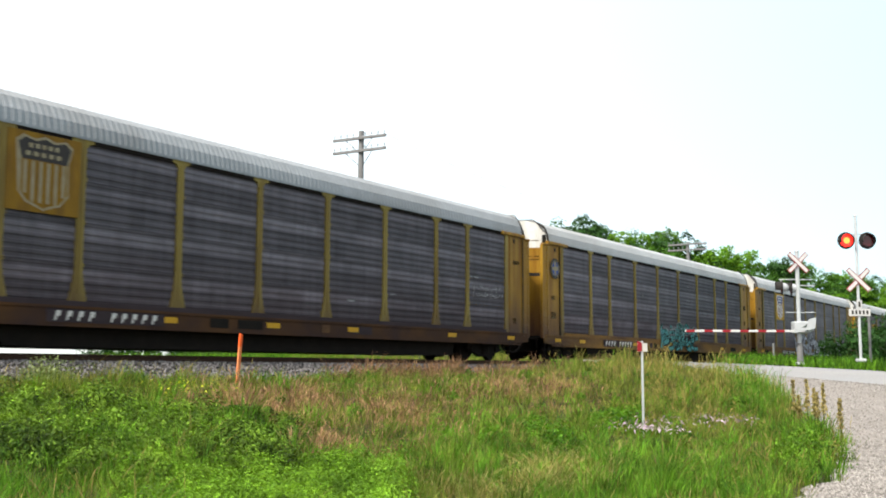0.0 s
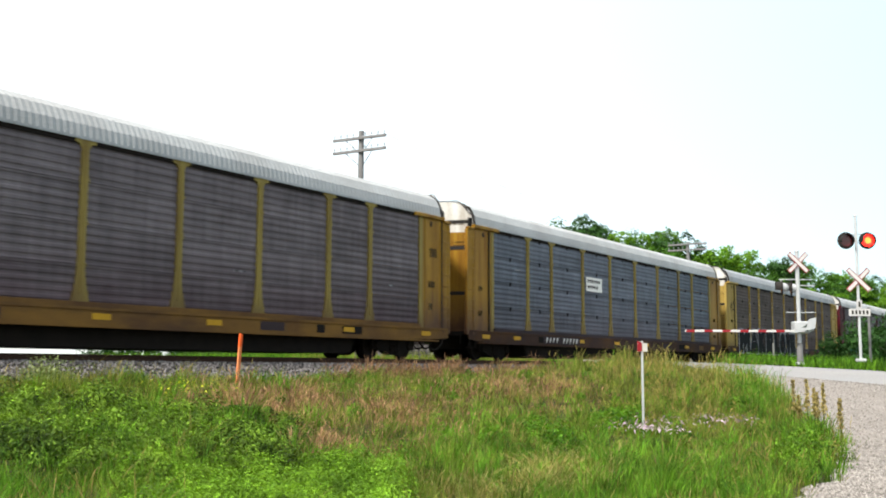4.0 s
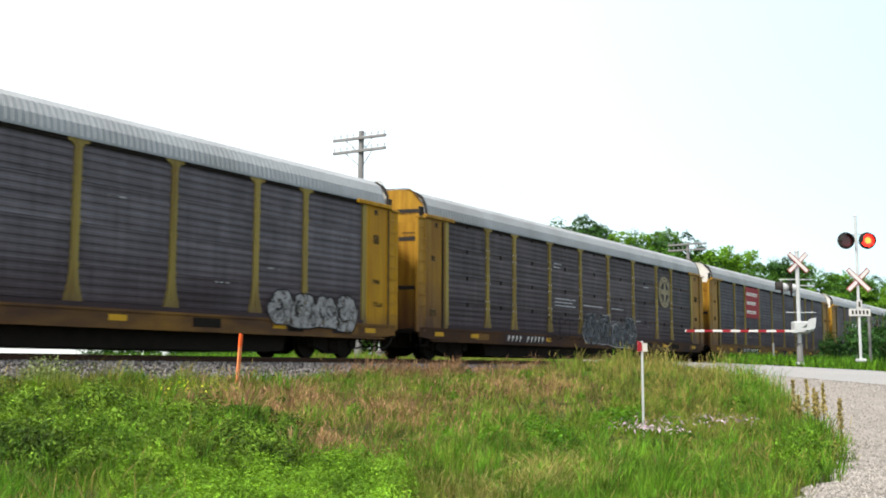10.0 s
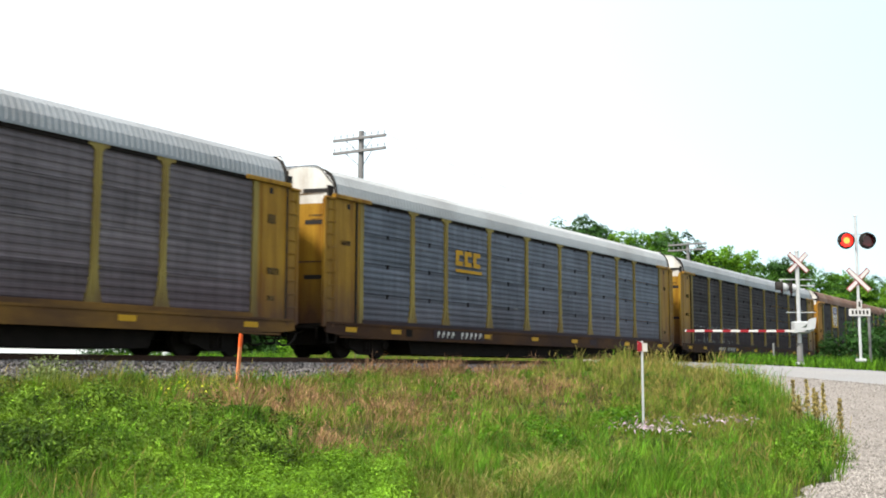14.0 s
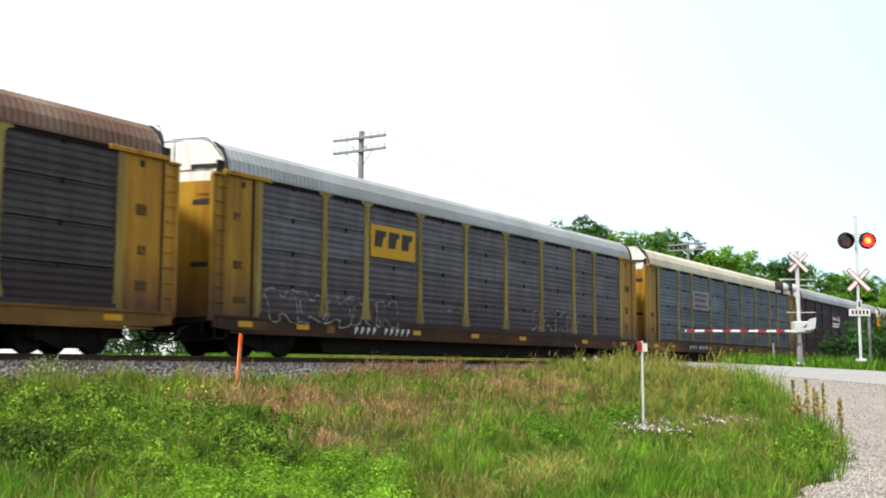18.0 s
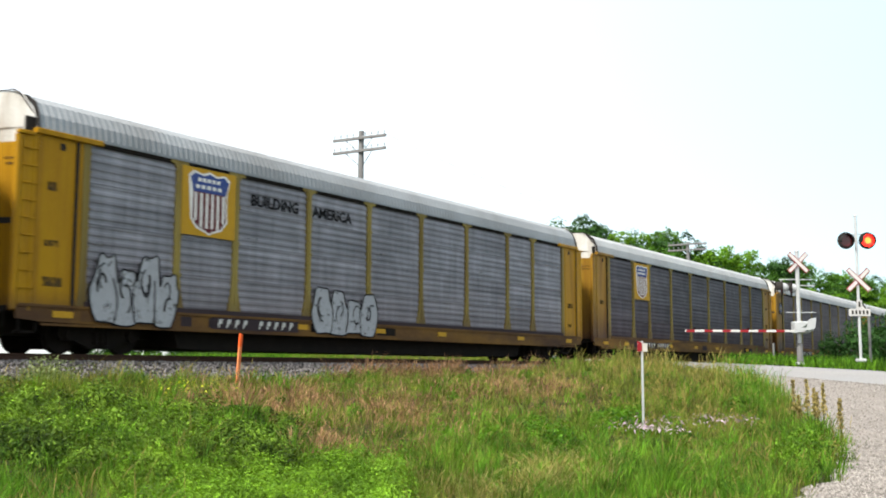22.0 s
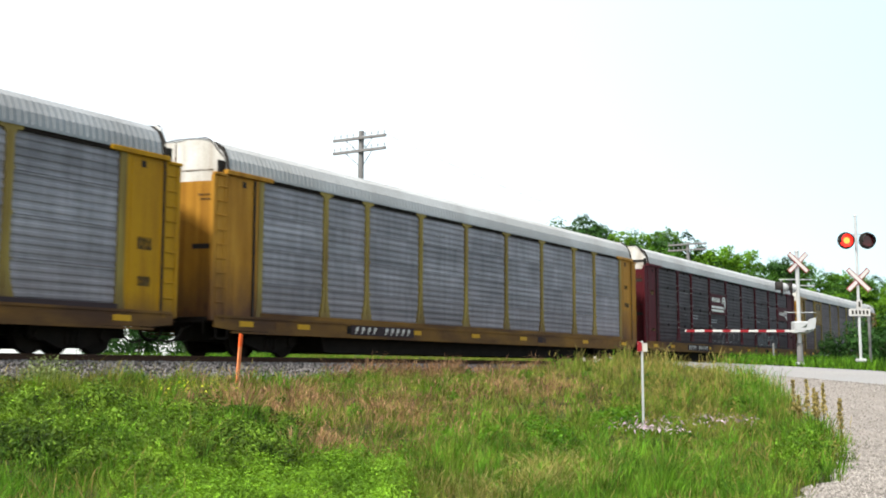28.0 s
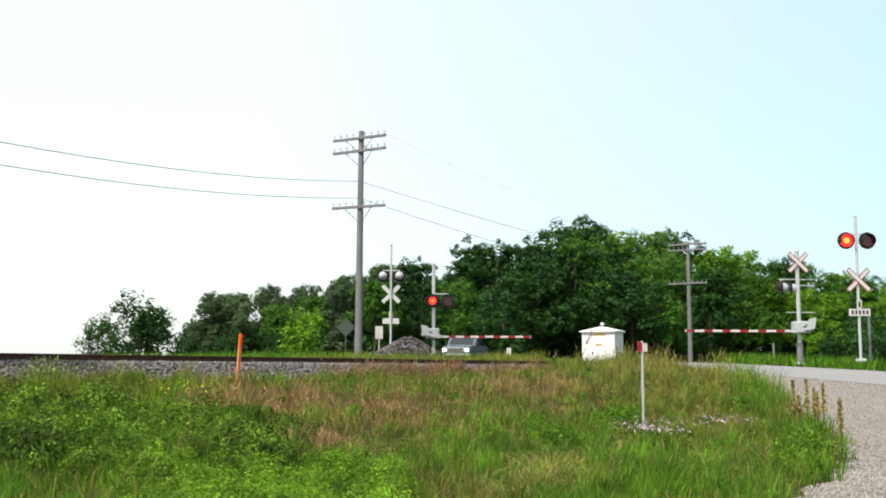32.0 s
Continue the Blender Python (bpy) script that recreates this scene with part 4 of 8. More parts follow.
def emblem_shield(car, i, faded=False):
    """A striped shield on a yellow plate in the upper half of a bay."""
    x, w = bay(i)
    white = FADED_WHITE if faded else EMBLEM_WHITE
    top = MARK_BLACK if faded else BLUE
    e = decal("emblem_plate", plate([(0, 0), (w, 0), (w, 1.70), (0, 1.70)], 0.03), LABEL_YELLOW if not faded else PAINT["plate"], car, x, EAVE - 1.80, "yellow plate with a striped shield")
    cx, s = w / 2, 0.66
    upper = [(-0.85, 0.55), (-1.0, 1.15), (-0.75, 1.35), (-0.35, 1.25), (0, 1.38), (0.35, 1.25), (0.75, 1.35), (1.0, 1.15), (0.85, 0.55)]
    lower = [(-0.85, 0.55), (0.85, 0.55), (0.88, -0.6), (0.6, -0.95), (0.2, -1.08), (0, -1.18), (-0.2, -1.08), (-0.6, -0.95), (-0.88, -0.6)]
    part("shield_outline", plate([(a * s * 1.09 + cx, b * s * 0.95 + 0.78) for a, b in upper[1:-1] + lower[1:]], 0.006), white, e, "", (0, -0.004, 0))
    part("shield_field", plate([(a * s + cx, b * s * 0.89 + 0.78) for a, b in lower], 0.006), SHIELD_RED if not faded else PAINT["plate"], e, "", (0, -0.008, 0))
    part("shield_top", plate([(a * s + cx, b * s * 0.89 + 0.78) for a, b in upper], 0.006), top, e, "", (0, -0.010, 0))
    for k in range(6):
        a = -0.78 + k * 0.29
        d = -0.68 if k in (0, 5) else -0.98
        part("stripe", plate([(a * s + cx, d * s * 0.89 + 0.78), ((a + 0.12) * s + cx, d * s * 0.89 + 0.78), ((a + 0.12) * s + cx, 0.52 * s * 0.89 + 0.78), (a * s + cx, 0.52 * s * 0.89 + 0.78)], 0.006), white, e, "", (0, -0.014, 0))
    for z, ww in ((1.02, 0.62), (0.72, 0.72)):
        for k in range(5):
            a = -ww + k * ww * 2 / 5
            part("bar", plate([(a * s + cx, z * s * 0.89 + 0.765), ((a + ww * 0.24) * s + cx, z * s * 0.89 + 0.765), ((a + ww * 0.24) * s + cx, z * s * 0.89 + 0.86), (a * s + cx, z * s * 0.89 + 0.86)], 0.005), white, e, "", (0, -0.016, 0))


def disc(r, n=28, depth=0.006):
    return plate([(r * math.cos(2 * math.pi * k / n), r * math.sin(2 * math.pi * k / n)) for k in range(n)], depth)


def emblem_round(car, x, z, r, ring, inner, cross):
    """A round emblem: ring, field, and a slim cross with a bar across its middle."""
    e = decal("round_emblem", disc(r), inner, car, x, z, "round railway emblem with a cross")
    part("emblem_rim", disc(r * 0.70), cross, e, "", (0, -0.004, 0))
    part("emblem_field", disc(r * 0.65), ring, e, "", (0, -0.007, 0))
    for w, h, y in ((0.60, 0.16, 0.009), (0.16, 0.60, 0.011)):
        part("emblem_bar", plate([(-r * w, -r * h), (r * w, -r * h), (r * w, r * h), (-r * w, r * h)], 0.004), cross, e, "", (0, -y, 0))
    for k in range(10):
        a = radians(18 + 36 * k)
        part("bar", disc(r * 0.07, 8, 0.004), ring if cross is inner else cross, e, "", (r * 0.82 * math.cos(a), -0.008, r * 0.82 * math.sin(a)))


def sign_bars(car, x, z, w, h, back, ink, rows, label, tall=0.56, fill=0.84):
    """A rectangular plate with rows of unreadable lettering."""
    if back is None:
        e = decal("mark_underline", plate([(0, 0), (w, 0), (w, h * 0.14), (0, h * 0.14)], 0.008), ink, car, x, z, label)
        lw = w / rows[0]
        for j in range(rows[0]):
            part("bar", plate([(j * lw, h * 0.3), ((j + 0.8) * lw, h * 0.3), ((j + 0.8) * lw, h * 0.5), ((j + 0.35) * lw, h * 0.5), ((j + 0.35) * lw, h * 0.8), ((j + 0.8) * lw, h * 0.8), ((j + 0.8) * lw, h), (j * lw, h)], 0.006), ink, e)
        return
    e = decal("sign_plate", plate([(0, 0), (w, 0), (w, h), (0, h)], 0.012), back, car, x, z, label)
    step = h / (len(rows) + 0.4)
    for k, letters in enumerate(rows):
        zz = h - (k + 0.95) * step
        lw = w * fill / max(max(rows), 3)
        for j in range(letters):
            part("bar", plate([(w * 0.07 + j * lw, zz), (w * 0.07 + (j + 0.55) * lw, zz), (w * 0.07 + (j + 0.66) * lw, zz + step * tall * 0.6), (w * 0.07 + (j + 0.86) * lw, zz + step * tall * 0.7), (w * 0.07 + (j + 0.88) * lw, zz + step * tall), (w * 0.07 + (j + 0.08) * lw, zz + step * tall)], 0.005), ink, e, "", (0, -0.006, 0))


def glyph(ch, x0, x1, z0, z1, mat, parent, at, bold, name="letter"):
    """One letter of the built-in font, fattened and drawn out to fill a box."""
    cu = bpy.data.curves.new(name, "FONT")
    cu.body, cu.size, cu.offset = ch, 1.0, bold
    cu.resolution_u = 2
    tmp = bpy.data.objects.new(name, cu)
    me = bpy.data.meshes.new_from_object(tmp)
    bpy.data.objects.remove(tmp)
    bpy.data.curves.remove(cu)
    xs, ys = [v.co.x for v in me.vertices], [v.co.y for v in me.vertices]
    a, b, c, d = min(xs), max(xs), min(ys), max(ys)
    for v in me.vertices:
        v.co = (x0 + (v.co.x - a) / (b - a) * (x1 - x0), 0, z0 + (v.co.y - c) / (d - c) * (z1 - z0))
    me.materials.append(mat)
    return part(name, me, None, parent, "", at)


def emblem_wheel(car, x, z, w, small=False):
    """A wheel-shaped white mark with speed lines, on a dark red plate."""
    h = w * 0.42
    e = decal("sign_plate", plate([(0, 0), (w, 0), (w, h), (0, h)], 0.012), PAINT["maroon"], car, x, z, "dark red plate with a white wheel mark")
    for k in range(6):
        part("bar", plate([(w * (0.06 + k * 0.09), h * 0.62), (w * (0.12 + k * 0.09), h * 0.62), (w * (0.12 + k * 0.09), h * 0.82), (w * (0.06 + k * 0.09), h * 0.82)], 0.005), EMBLEM_WHITE, e, "", (0, -0.006, 0))
    for k in range(2):
        part("speed_line", plate([(w * 0.04, h * (0.13 + 0.17 * k)), (w * (0.84 - 0.03 * k), h * (0.13 + 0.17 * k)), (w * (0.82 - 0.03 * k), h * (0.24 + 0.17 * k)), (w * 0.04, h * (0.24 + 0.17 * k))], 0.005), EMBLEM_WHITE, e, "", (0, -0.006, 0))
    n, r = 22, h * 0.32
    for outer, inner in ((1.0, 0.74), (0.56, 0.22)):
        ring = bmesh.new()
        a0, a1 = radians(-75), radians(185)
        vs = []
        for k in range(n + 1):
            a = a0 + (a1 - a0) * k / n
            vs.append([ring.verts.new((rr * r * math.cos(a), 0, rr * r * math.sin(a))) for rr in (outer, inner)])
        for p, q in zip(vs, vs[1:]):
            ring.faces.new((p[0], q[0], q[1], p[1]))
        part("wheel_mark", ring, EMBLEM_WHITE, e, "", (w * 0.83, -0.008, h * 0.60))


def emblem_wide(car, length):
    """A whole maroon panel in the last bay, with a white line running into a ringed wheel."""
    x, w = bay(8)
    w += length - LENGTH
    h = ROW_H - 0.04
    e = decal("sign_plate", plate([(0, 0), (w, 0), (w, h), (0, h)], 0.012), PAINT["maroon"], car, x, DECK + 0.05 + 2 * ROW_H, "maroon panel with a white line and wheel mark", 0.008)
    for z0, z1, a, b in ((0.40, 0.44, 0.14, 0.68), (0.47, 0.51, 0.14, 0.68)):
        part("speed_line", plate([(w * a, h * z0), (w * b, h * z0), (w * b, h * z1), (w * a, h * z1)], 0.005), EMBLEM_WHITE, e, "", (0, -0.006, 0))
    for k in range(9):
        part("bar", plate([(w * (0.16 + k * 0.048), h * 0.56), (w * (0.195 + k * 0.048), h * 0.56), (w * (0.195 + k * 0.048), h * 0.63), (w * (0.16 + k * 0.048), h * 0.63)], 0.005), EMBLEM_WHITE, e, "", (0, -0.006, 0))
    r = h * 0.27
    part("wheel_mark", disc(r, 24), EMBLEM_WHITE, e, "", (w * 0.76, -0.008, h * 0.52))
    part("wheel_tail", plate([(-0.02, -r * 0.6), (r * 1.0, -r * 0.2), (r * 1.15, -r * 1.45), (r * 0.5, -r * 1.35)], 0.005), EMBLEM_WHITE, e, "", (w * 0.76, -0.008, h * 0.52))
    part("wheel_hub", disc(r * 0.55, 20), PANEL["mid"], e, "", (w * 0.76, -0.013, h * 0.50))


def stencil_rows(car, spots):
    """Rows of small worn white lettering, too small to read."""
    for x, z, w, n in spots:
        for k in range(n):
            part("stencil_row", boxes(((0, -0.003, 0), (w * (1 - 0.15 * (k % 2)), 0.003, 0.045))), SPRAY["white"], car, "worn white stencil line", (x, -FACE + 0.036, z - 0.14 * k))


def add_bolts(car):
    """Bright bolt heads in pairs beside each post, above and below the panel joints."""
    for x in POSTS[1:-1]:
        for r in (1, 2, 3):
            for dz in (-0.13, 0.13):
                for side in (-0.125, 0.125):
                    part("bolt", shared("bolt", lambda: rods(((0, 0.03, 0), (0, 0, 0), 0.019), seg=8), MARK_WHITE), None, car, "", (x + side, -FACE - 0.004, DECK + 0.03 + r * ROW_H + dz))


def lettering(words, size, mat, parent, at, squash=1.0, name="lettering"):
    """Raised words in the built-in font, upright on the car's side."""
    cu = bpy.data.curves.new(name, "FONT")
    cu.body, cu.size, cu.extrude, cu.offset = words, size, 0.003, size * 0.03
    cu.resolution_u = 2
    tmp = bpy.data.objects.new(name, cu)
    me = bpy.data.meshes.new_from_object(tmp)
    bpy.data.objects.remove(tmp)
    bpy.data.curves.remove(cu)
    me.transform(Matrix.Rotation(radians(90), 4, "X"))
    me.transform(Matrix.Diagonal((squash, 1, 1, 1)))
    me.materials.append(mat)
    return part(name, me, None, parent, "", at)


def stroke(points, width, depth=0.004):
    """A flat painted stroke of even width along points in x and z."""
    bm = bmesh.new()
    pts = [Vector((x, z)) for x, z in points]
    left, right = [], []
    for i, p in enumerate(pts):
        d = (pts[min(i + 1, len(pts) - 1)] - pts[max(i - 1, 0)])
        if d.length < 1e-6:
            d = Vector((1, 0))
        d.normalize()
        nrm = Vector((-d.y, d.x)) * width / 2
        left.append(bm.verts.new((p.x + nrm.x, -0.00015 * i, p.y + nrm.y)))
        right.append(bm.verts.new((p.x - nrm.x, -0.00015 * i, p.y - nrm.y)))
    for i in range(len(pts) - 1):
        bm.faces.new((left[i], right[i], right[i + 1], left[i + 1]))
    return bm


def tag_paint(car, x, z, w, h, fill, line, seed, count=6, fill_on=True):
    """Sprayed paint: fat shapes grown together under one scalloped outline, parted by curved strokes; or loose looping strokes."""
    rng = random.Random(seed)
    floor_z = (0.63 if z < 0.97 else 1.03) - z
    lw = w / count
    thin = SPRAY["black" if fill_on and line in ("white", "slate") else line]

    def soften(pts):
        return [q for (ax, az), (bx, bz) in zip(pts, pts[1:] + pts[:1]) for q in ((0.75 * ax + 0.25 * bx, 0.75 * az + 0.25 * bz), (0.25 * ax + 0.75 * bx, 0.25 * az + 0.75 * bz))]

    def loop(cx, cz, rx, rz):
        slant = rng.uniform(-0.25, 0.25)
        out = []
        for px, pz in ((-1, -1), (-0.35, -0.9), (-0.25, -0.45), (0.15, -0.5), (0.3, -1), (1, -0.85), (0.85, -0.2), (1.05, 0.35), (0.8, 1), (0.25, 0.9), (0.1, 0.55), (-0.2, 0.6), (-0.3, 1.05), (-0.95, 0.85), (-0.75, 0.15)):
            a, c = px + rng.uniform(-0.16, 0.16), pz + rng.uniform(-0.14, 0.14)
            out.append((cx + rx * (a + slant * c), max(cz + rz * c, floor_z)))
        return soften(soften(out))
    proud = 0.034 if z < 0.97 else 0.010
    if not fill_on:
        g = None
        for k in range(count):
            out = loop(lw * (k + 0.5), h * (0.5 + rng.uniform(-0.05, 0.05)), lw * rng.uniform(0.5, 0.64), h * rng.uniform(0.36, 0.52))
            if g is None:
                g = decal("sprayed_paint", stroke(out + out[:2], 0.034), thin, car, x, z, "sprayed street paint in loose strokes", proud)
            else:
                part("paint_loop", stroke(out + out[:2], 0.034), thin, g, "", (0, -0.0012 * k, 0))
        return
    lean_by = rng.uniform(-0.1, 0.25)
    tops = [h * rng.uniform(0.70, 1.0) for _ in range(count)]
    bottoms = [max(h * rng.uniform(-0.04, 0.08), floor_z) for _ in range(count)]
    body = [(-0.04 * w, 0.42 * h)]
    for k in range(count):
        for f, up in ((0.03, 0.70), (0.16, 0.98), (0.5, 1.0 - rng.uniform(0, 0.12)), (0.82, 0.97), (0.96, 0.70)):
            body.append((lw * (k + f + rng.uniform(-0.05, 0.05)) + lean_by * tops[k] * up * 0.5, tops[k] * up + rng.uniform(-0.05, 0.05)))
    body.append((w * 1.03 + lean_by * 0.3, 0.45 * h + rng.uniform(-0.1, 0.1)))
    for k in reversed(range(count)):
        for f in (0.85, 0.5, 0.15):
            body.append((lw * (k + f), max(bottoms[k] + rng.uniform(-0.03, 0.03), floor_z)))
    body = soften(body)
    g = decal("sprayed_paint", plate(body, 0.004), SPRAY[fill], car, x, z, "sprayed street paint with a scalloped outline", proud)
    part("paint_edge", stroke(body + body[:2], 0.038), thin, g, "", (0, -0.010, 0))
    for k in range(count):
        cx, top, low = lw * (k + 0.5), tops[k], bottoms[k]
        if k:  # the line between two shapes
            n = 6
            sway, bow = rng.uniform(-0.2, 0.2) * lw, rng.uniform(-0.22, 0.22) * lw
            pts = [(lw * k + sway * t / n + bow * math.sin(math.pi * t / n) + lean_by * 0.4 * (low + (0.82 * top - low) * t / n), low + (0.82 * top - low) * t / n) for t in range(n + 1)]
            part("paint_divide", stroke(pts, 0.038), thin, g, "", (0, -0.012, 0))
        for _ in range(2):  # a curl and a counter inside each shape
            r, a0, a1 = rng.uniform(0.14, 0.30), rng.uniform(0, 360), rng.uniform(120, 250)
            mx, mz = cx + lw * rng.uniform(-0.15, 0.2), low + (top - low) * rng.uniform(0.3, 0.7)
            pts = [(mx + lw * r * math.cos(radians(a0 + a1 * t / 8)), max(mz + (top - low) * r * math.sin(radians(a0 + a1 * t / 8)), floor_z)) for t in range(9)]
            part("paint_curl", stroke(pts, rng.uniform(0.03, 0.06)), thin, g, "", (0, -0.013, 0))
        if fill in ("teal", "blue", "black"):
            pts = [(cx + lw * (-0.3 + 0.12 * t), low + (top - low) * (0.15 + 0.13 * t + rng.uniform(-0.03, 0.03))) for t in range(6)]
            part("paint_light", stroke(pts, rng.uniform(0.05, 0.09)), SPRAY[{"teal": "pale", "blue": "teal", "black": "violet"}[fill]], g, "", (0, -0.014, 0))


BENT = (  # bent strokes that make up the sprayed letters, in a unit square
    ((0.95, 0.80), (0.55, 1.0), (0.12, 0.80), (0.25, 0.52), (0.75, 0.48), (0.92, 0.20), (0.50, 0.0), (0.02, 0.14)),
    ((0.06, 0.0), (0.12, 0.55), (0.30, 0.95), (0.70, 0.98), (0.88, 0.70), (0.62, 0.45), (0.40, 0.55)),
    ((0.0, 0.92), (0.30, 0.98), (0.70, 0.92), (1.0, 1.0)),
    ((0.52, 0.92), (0.48, 0.55), (0.60, 0.25), (0.40, 0.0), (0.10, 0.08)),
    ((0.0, 0.02), (0.25, 0.45), (0.45, 0.98), (0.62, 0.60), (0.95, 0.0)),
    ((0.95, 0.90), (0.40, 0.95), (0.08, 0.60), (0.10, 0.20), (0.50, 0.0), (0.98, 0.12)),
    ((0.10, 1.0), (0.15, 0.45), (0.20, 0.0)),
    ((0.10, 0.50), (0.55, 0.58), (0.90, 0.40), (0.80, 0.05), (0.30, 0.0)),
    ((0.05, 0.98), (0.25, 0.30), (0.48, 0.02), (0.72, 0.45), (0.98, 1.0)),
)
LETTERS = ((0,), (1,), (2, 3), (4, 7), (5, 7), (6, 7), (8,), (6, 1), (5, 2), (0, 6))


def letter_paint(car, x, z, w, h, fill, line, seed, count, halo=None, fat=0.24, wide=1.1):
    """Sprayed letters: fat bent strokes with thin dark edges, leaning and overlapping, one beside the other."""
    rng = random.Random(seed)
    floor_z = (0.63 if z < 0.97 else 1.03) - z
    proud = 0.034 if z < 0.97 else 0.012
    lw = w / count
    first = None
    back = 0.0
    for k in range(count):
        lean, tall, x0 = rng.uniform(-0.15, 0.2), h * rng.uniform(0.74, 1.0), lw * (k - 0.04)
        for limb in rng.choice(LETTERS):
            pts = []
            for a, b in BENT[limb]:
                a, b = a + rng.uniform(-0.16, 0.16), b + rng.uniform(-0.12, 0.12)
                pts.append((x0 + lw * wide * (a + lean * b), max(tall * b, floor_z + fat * 0.4)))
            for _ in range(2):
                pts = pts[:1] + [q for (ax, az), (bx, bz) in zip(pts, pts[1:]) for q in ((0.75 * ax + 0.25 * bx, 0.75 * az + 0.25 * bz), (0.25 * ax + 0.75 * bx, 0.25 * az + 0.75 * bz))] + pts[-1:]
            size = fat * rng.uniform(0.75, 1.2)
            for name, more, paint in (("paint_halo", 0.17, halo), ("paint_edge", 0.07, line), ("paint_stroke", 0.0, fill)):
                if paint is None:
                    continue
                back += 0.0012
                if first is None:
                    first = decal("sprayed_paint", stroke(pts, size + more), SPRAY[paint], car, x, z, "worn sprayed letters with thin dark edges", proud)
                else:
                    part(name, stroke(pts, size + more), SPRAY[paint], first, "", (0, -back if back < 0.024 else -0.024 - 0.0002 * (back / 0.0012 - 20), 0))
    return first


def autorack(x0, panels="grey", paint="yellow", roof="white", seams=False, end_paint=None, cap="white", sill=None, length=LENGTH):
    """One covered car carrier, origin on the rails at its leading end."""
    tone = {"light": "light grey", "grey": "grey", "blue": "blue-grey", "dark": "dark weathered", "slate": "dark dusty grey", "navy": "dark blue-grey", "wine": "dark purple-brown", "brown": "brown weathered", "mid": "dusty grey", "washed": "streaked grey", "pearl": "pale dusty grey"}[panels]
    colour = {"yellow": "ochre yellow", "bright": "bright yellow", "pale": "pale yellow", "orange": "amber yellow", "maroon": "maroon"}[paint]
    car = base("autorack_car", f"{colour} covered car-carrier wagon with {tone} corrugated side panels", "railcar", "railcars of the passing train", (x0, TRACK_Y, 0))
    gap = 0.032 if seams and panels != "brown" else 0.012
    tag = f"@{length:.2f}"
    for i in range(9):
        x, w = bay(i)
        if i == 8:
            w += length - LENGTH
        key = f"panel@{w:.2f}{gap}"
        for r in range(ROWS):
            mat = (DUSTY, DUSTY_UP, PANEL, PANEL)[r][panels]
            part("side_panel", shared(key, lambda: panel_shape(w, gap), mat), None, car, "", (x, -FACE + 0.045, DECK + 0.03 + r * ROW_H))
            if seams:
                part("latch", shared("latch", clip_shape, STEEL_DARK), None, car, "", (x + w * 0.5, -FACE + 0.04, DECK + 0.03 + (r + 1) * ROW_H - (0.02 if r < 3 else 0.06)))
    post_paint = PANEL["wine"] if panels == "wine" else PAINT[{"maroon": "maroon", "pale": "post_pale"}.get(paint, "post")]
    for x in POSTS[1:-1]:
        part("post", shared("post", post_shape, post_paint), None, car, "", (x, -FACE, DECK))
    for x, f in ((POSTS[0], 1), (length - 1.65, -1)):
        part("end_post", shared(f"end_post@{f}", lambda: mirrored(end_post_shape(), f, 1), post_paint), None, car, "", (x, -FACE, DECK))
    part("roof", shared("roof" + tag, lambda: roof_shape(length), ROOF[roof]), None, car, "ribbed arched metal roof")
    for x in (0.34, length - 0.44):
        part("roof_band", shared("roof_band", roof_hoop_shape, BLACK), None, car, "black rubber edge of the roof", (x, 0, 0))
    ep = PAINT[end_paint or paint]
    capm = CAP if cap == "white" else ep
    for end in (0, 1):
        m = Matrix.Identity(4) if end == 0 else Matrix.Translation((length, 0, 0)) @ Matrix.Rotation(math.pi, 4, "Z")
        kids = []
        for side in (-1, 1):
            kids.append(part("end_door", shared(f"end_door@{side}", lambda: end_door_shape(DECK, 4.52, side), ep, False), None, car, "curved end door leaf"))
            kids.append(part("door_top", shared(f"door_top@{side}", lambda: end_door_shape(4.52, 9, side), capm, False), None, car, "white top of the end door"))
        edge = [(0.30 - 0.36 * math.cos(min(1.0, abs(y) / 1.42) * math.pi / 2), y, z + 0.02) for y, z in ((-1.40, EAVE + 0.36), (-1.08, EAVE + 0.80), (-0.95, EAVE + 0.87), (0, EAVE + 0.88), (0.95, EAVE + 0.87), (1.08, EAVE + 0.80), (1.40, EAVE + 0.36))]
        kids.append(part("cap_rim", shared("cap_rim", lambda: tube(edge, 0.014, 6), DECK_EDGE), None, car, "dark rim of the white top"))
        # no real opening here: a black block gives the gap's shade
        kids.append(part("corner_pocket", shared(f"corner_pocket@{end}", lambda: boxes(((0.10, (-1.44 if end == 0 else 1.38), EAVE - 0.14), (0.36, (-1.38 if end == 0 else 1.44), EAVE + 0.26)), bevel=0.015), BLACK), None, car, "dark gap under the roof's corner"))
        kids.append(part("stencil_line", shared("stencil_line@a", lambda: end_strip(-1.15, -0.15, 4.79, 4.83), STENCIL), None, car))
        kids.append(part("stencil_line", shared("stencil_line@b", lambda: end_strip(-1.20, -0.75, 4.14, 4.19), STENCIL), None, car))
        kids.append(part("stencil_line", shared("stencil_line@c", lambda: end_strip(-1.25, -0.80, 4.02, 4.07), STENCIL), None, car))
        if round(x0) % 2 == 0:
            kids.append(part("stencil_line", shared("stencil_line@d", lambda: end_strip(-1.35, -0.20, 2.78, 2.81), DECK_EDGE), None, car))
        kids.append(part("door_lock", shared("door_lock", lambda: boxes(((-0.045, -0.018, 1.2), (-0.0, 0.018, 5.55)), ((-0.06, -0.045, 4.15), (0.0, 0.045, 4.6)), ((-0.06, -0.045, 2.3), (0.0, 0.045, 2.75)), bevel=0.008), RUST), None, car))
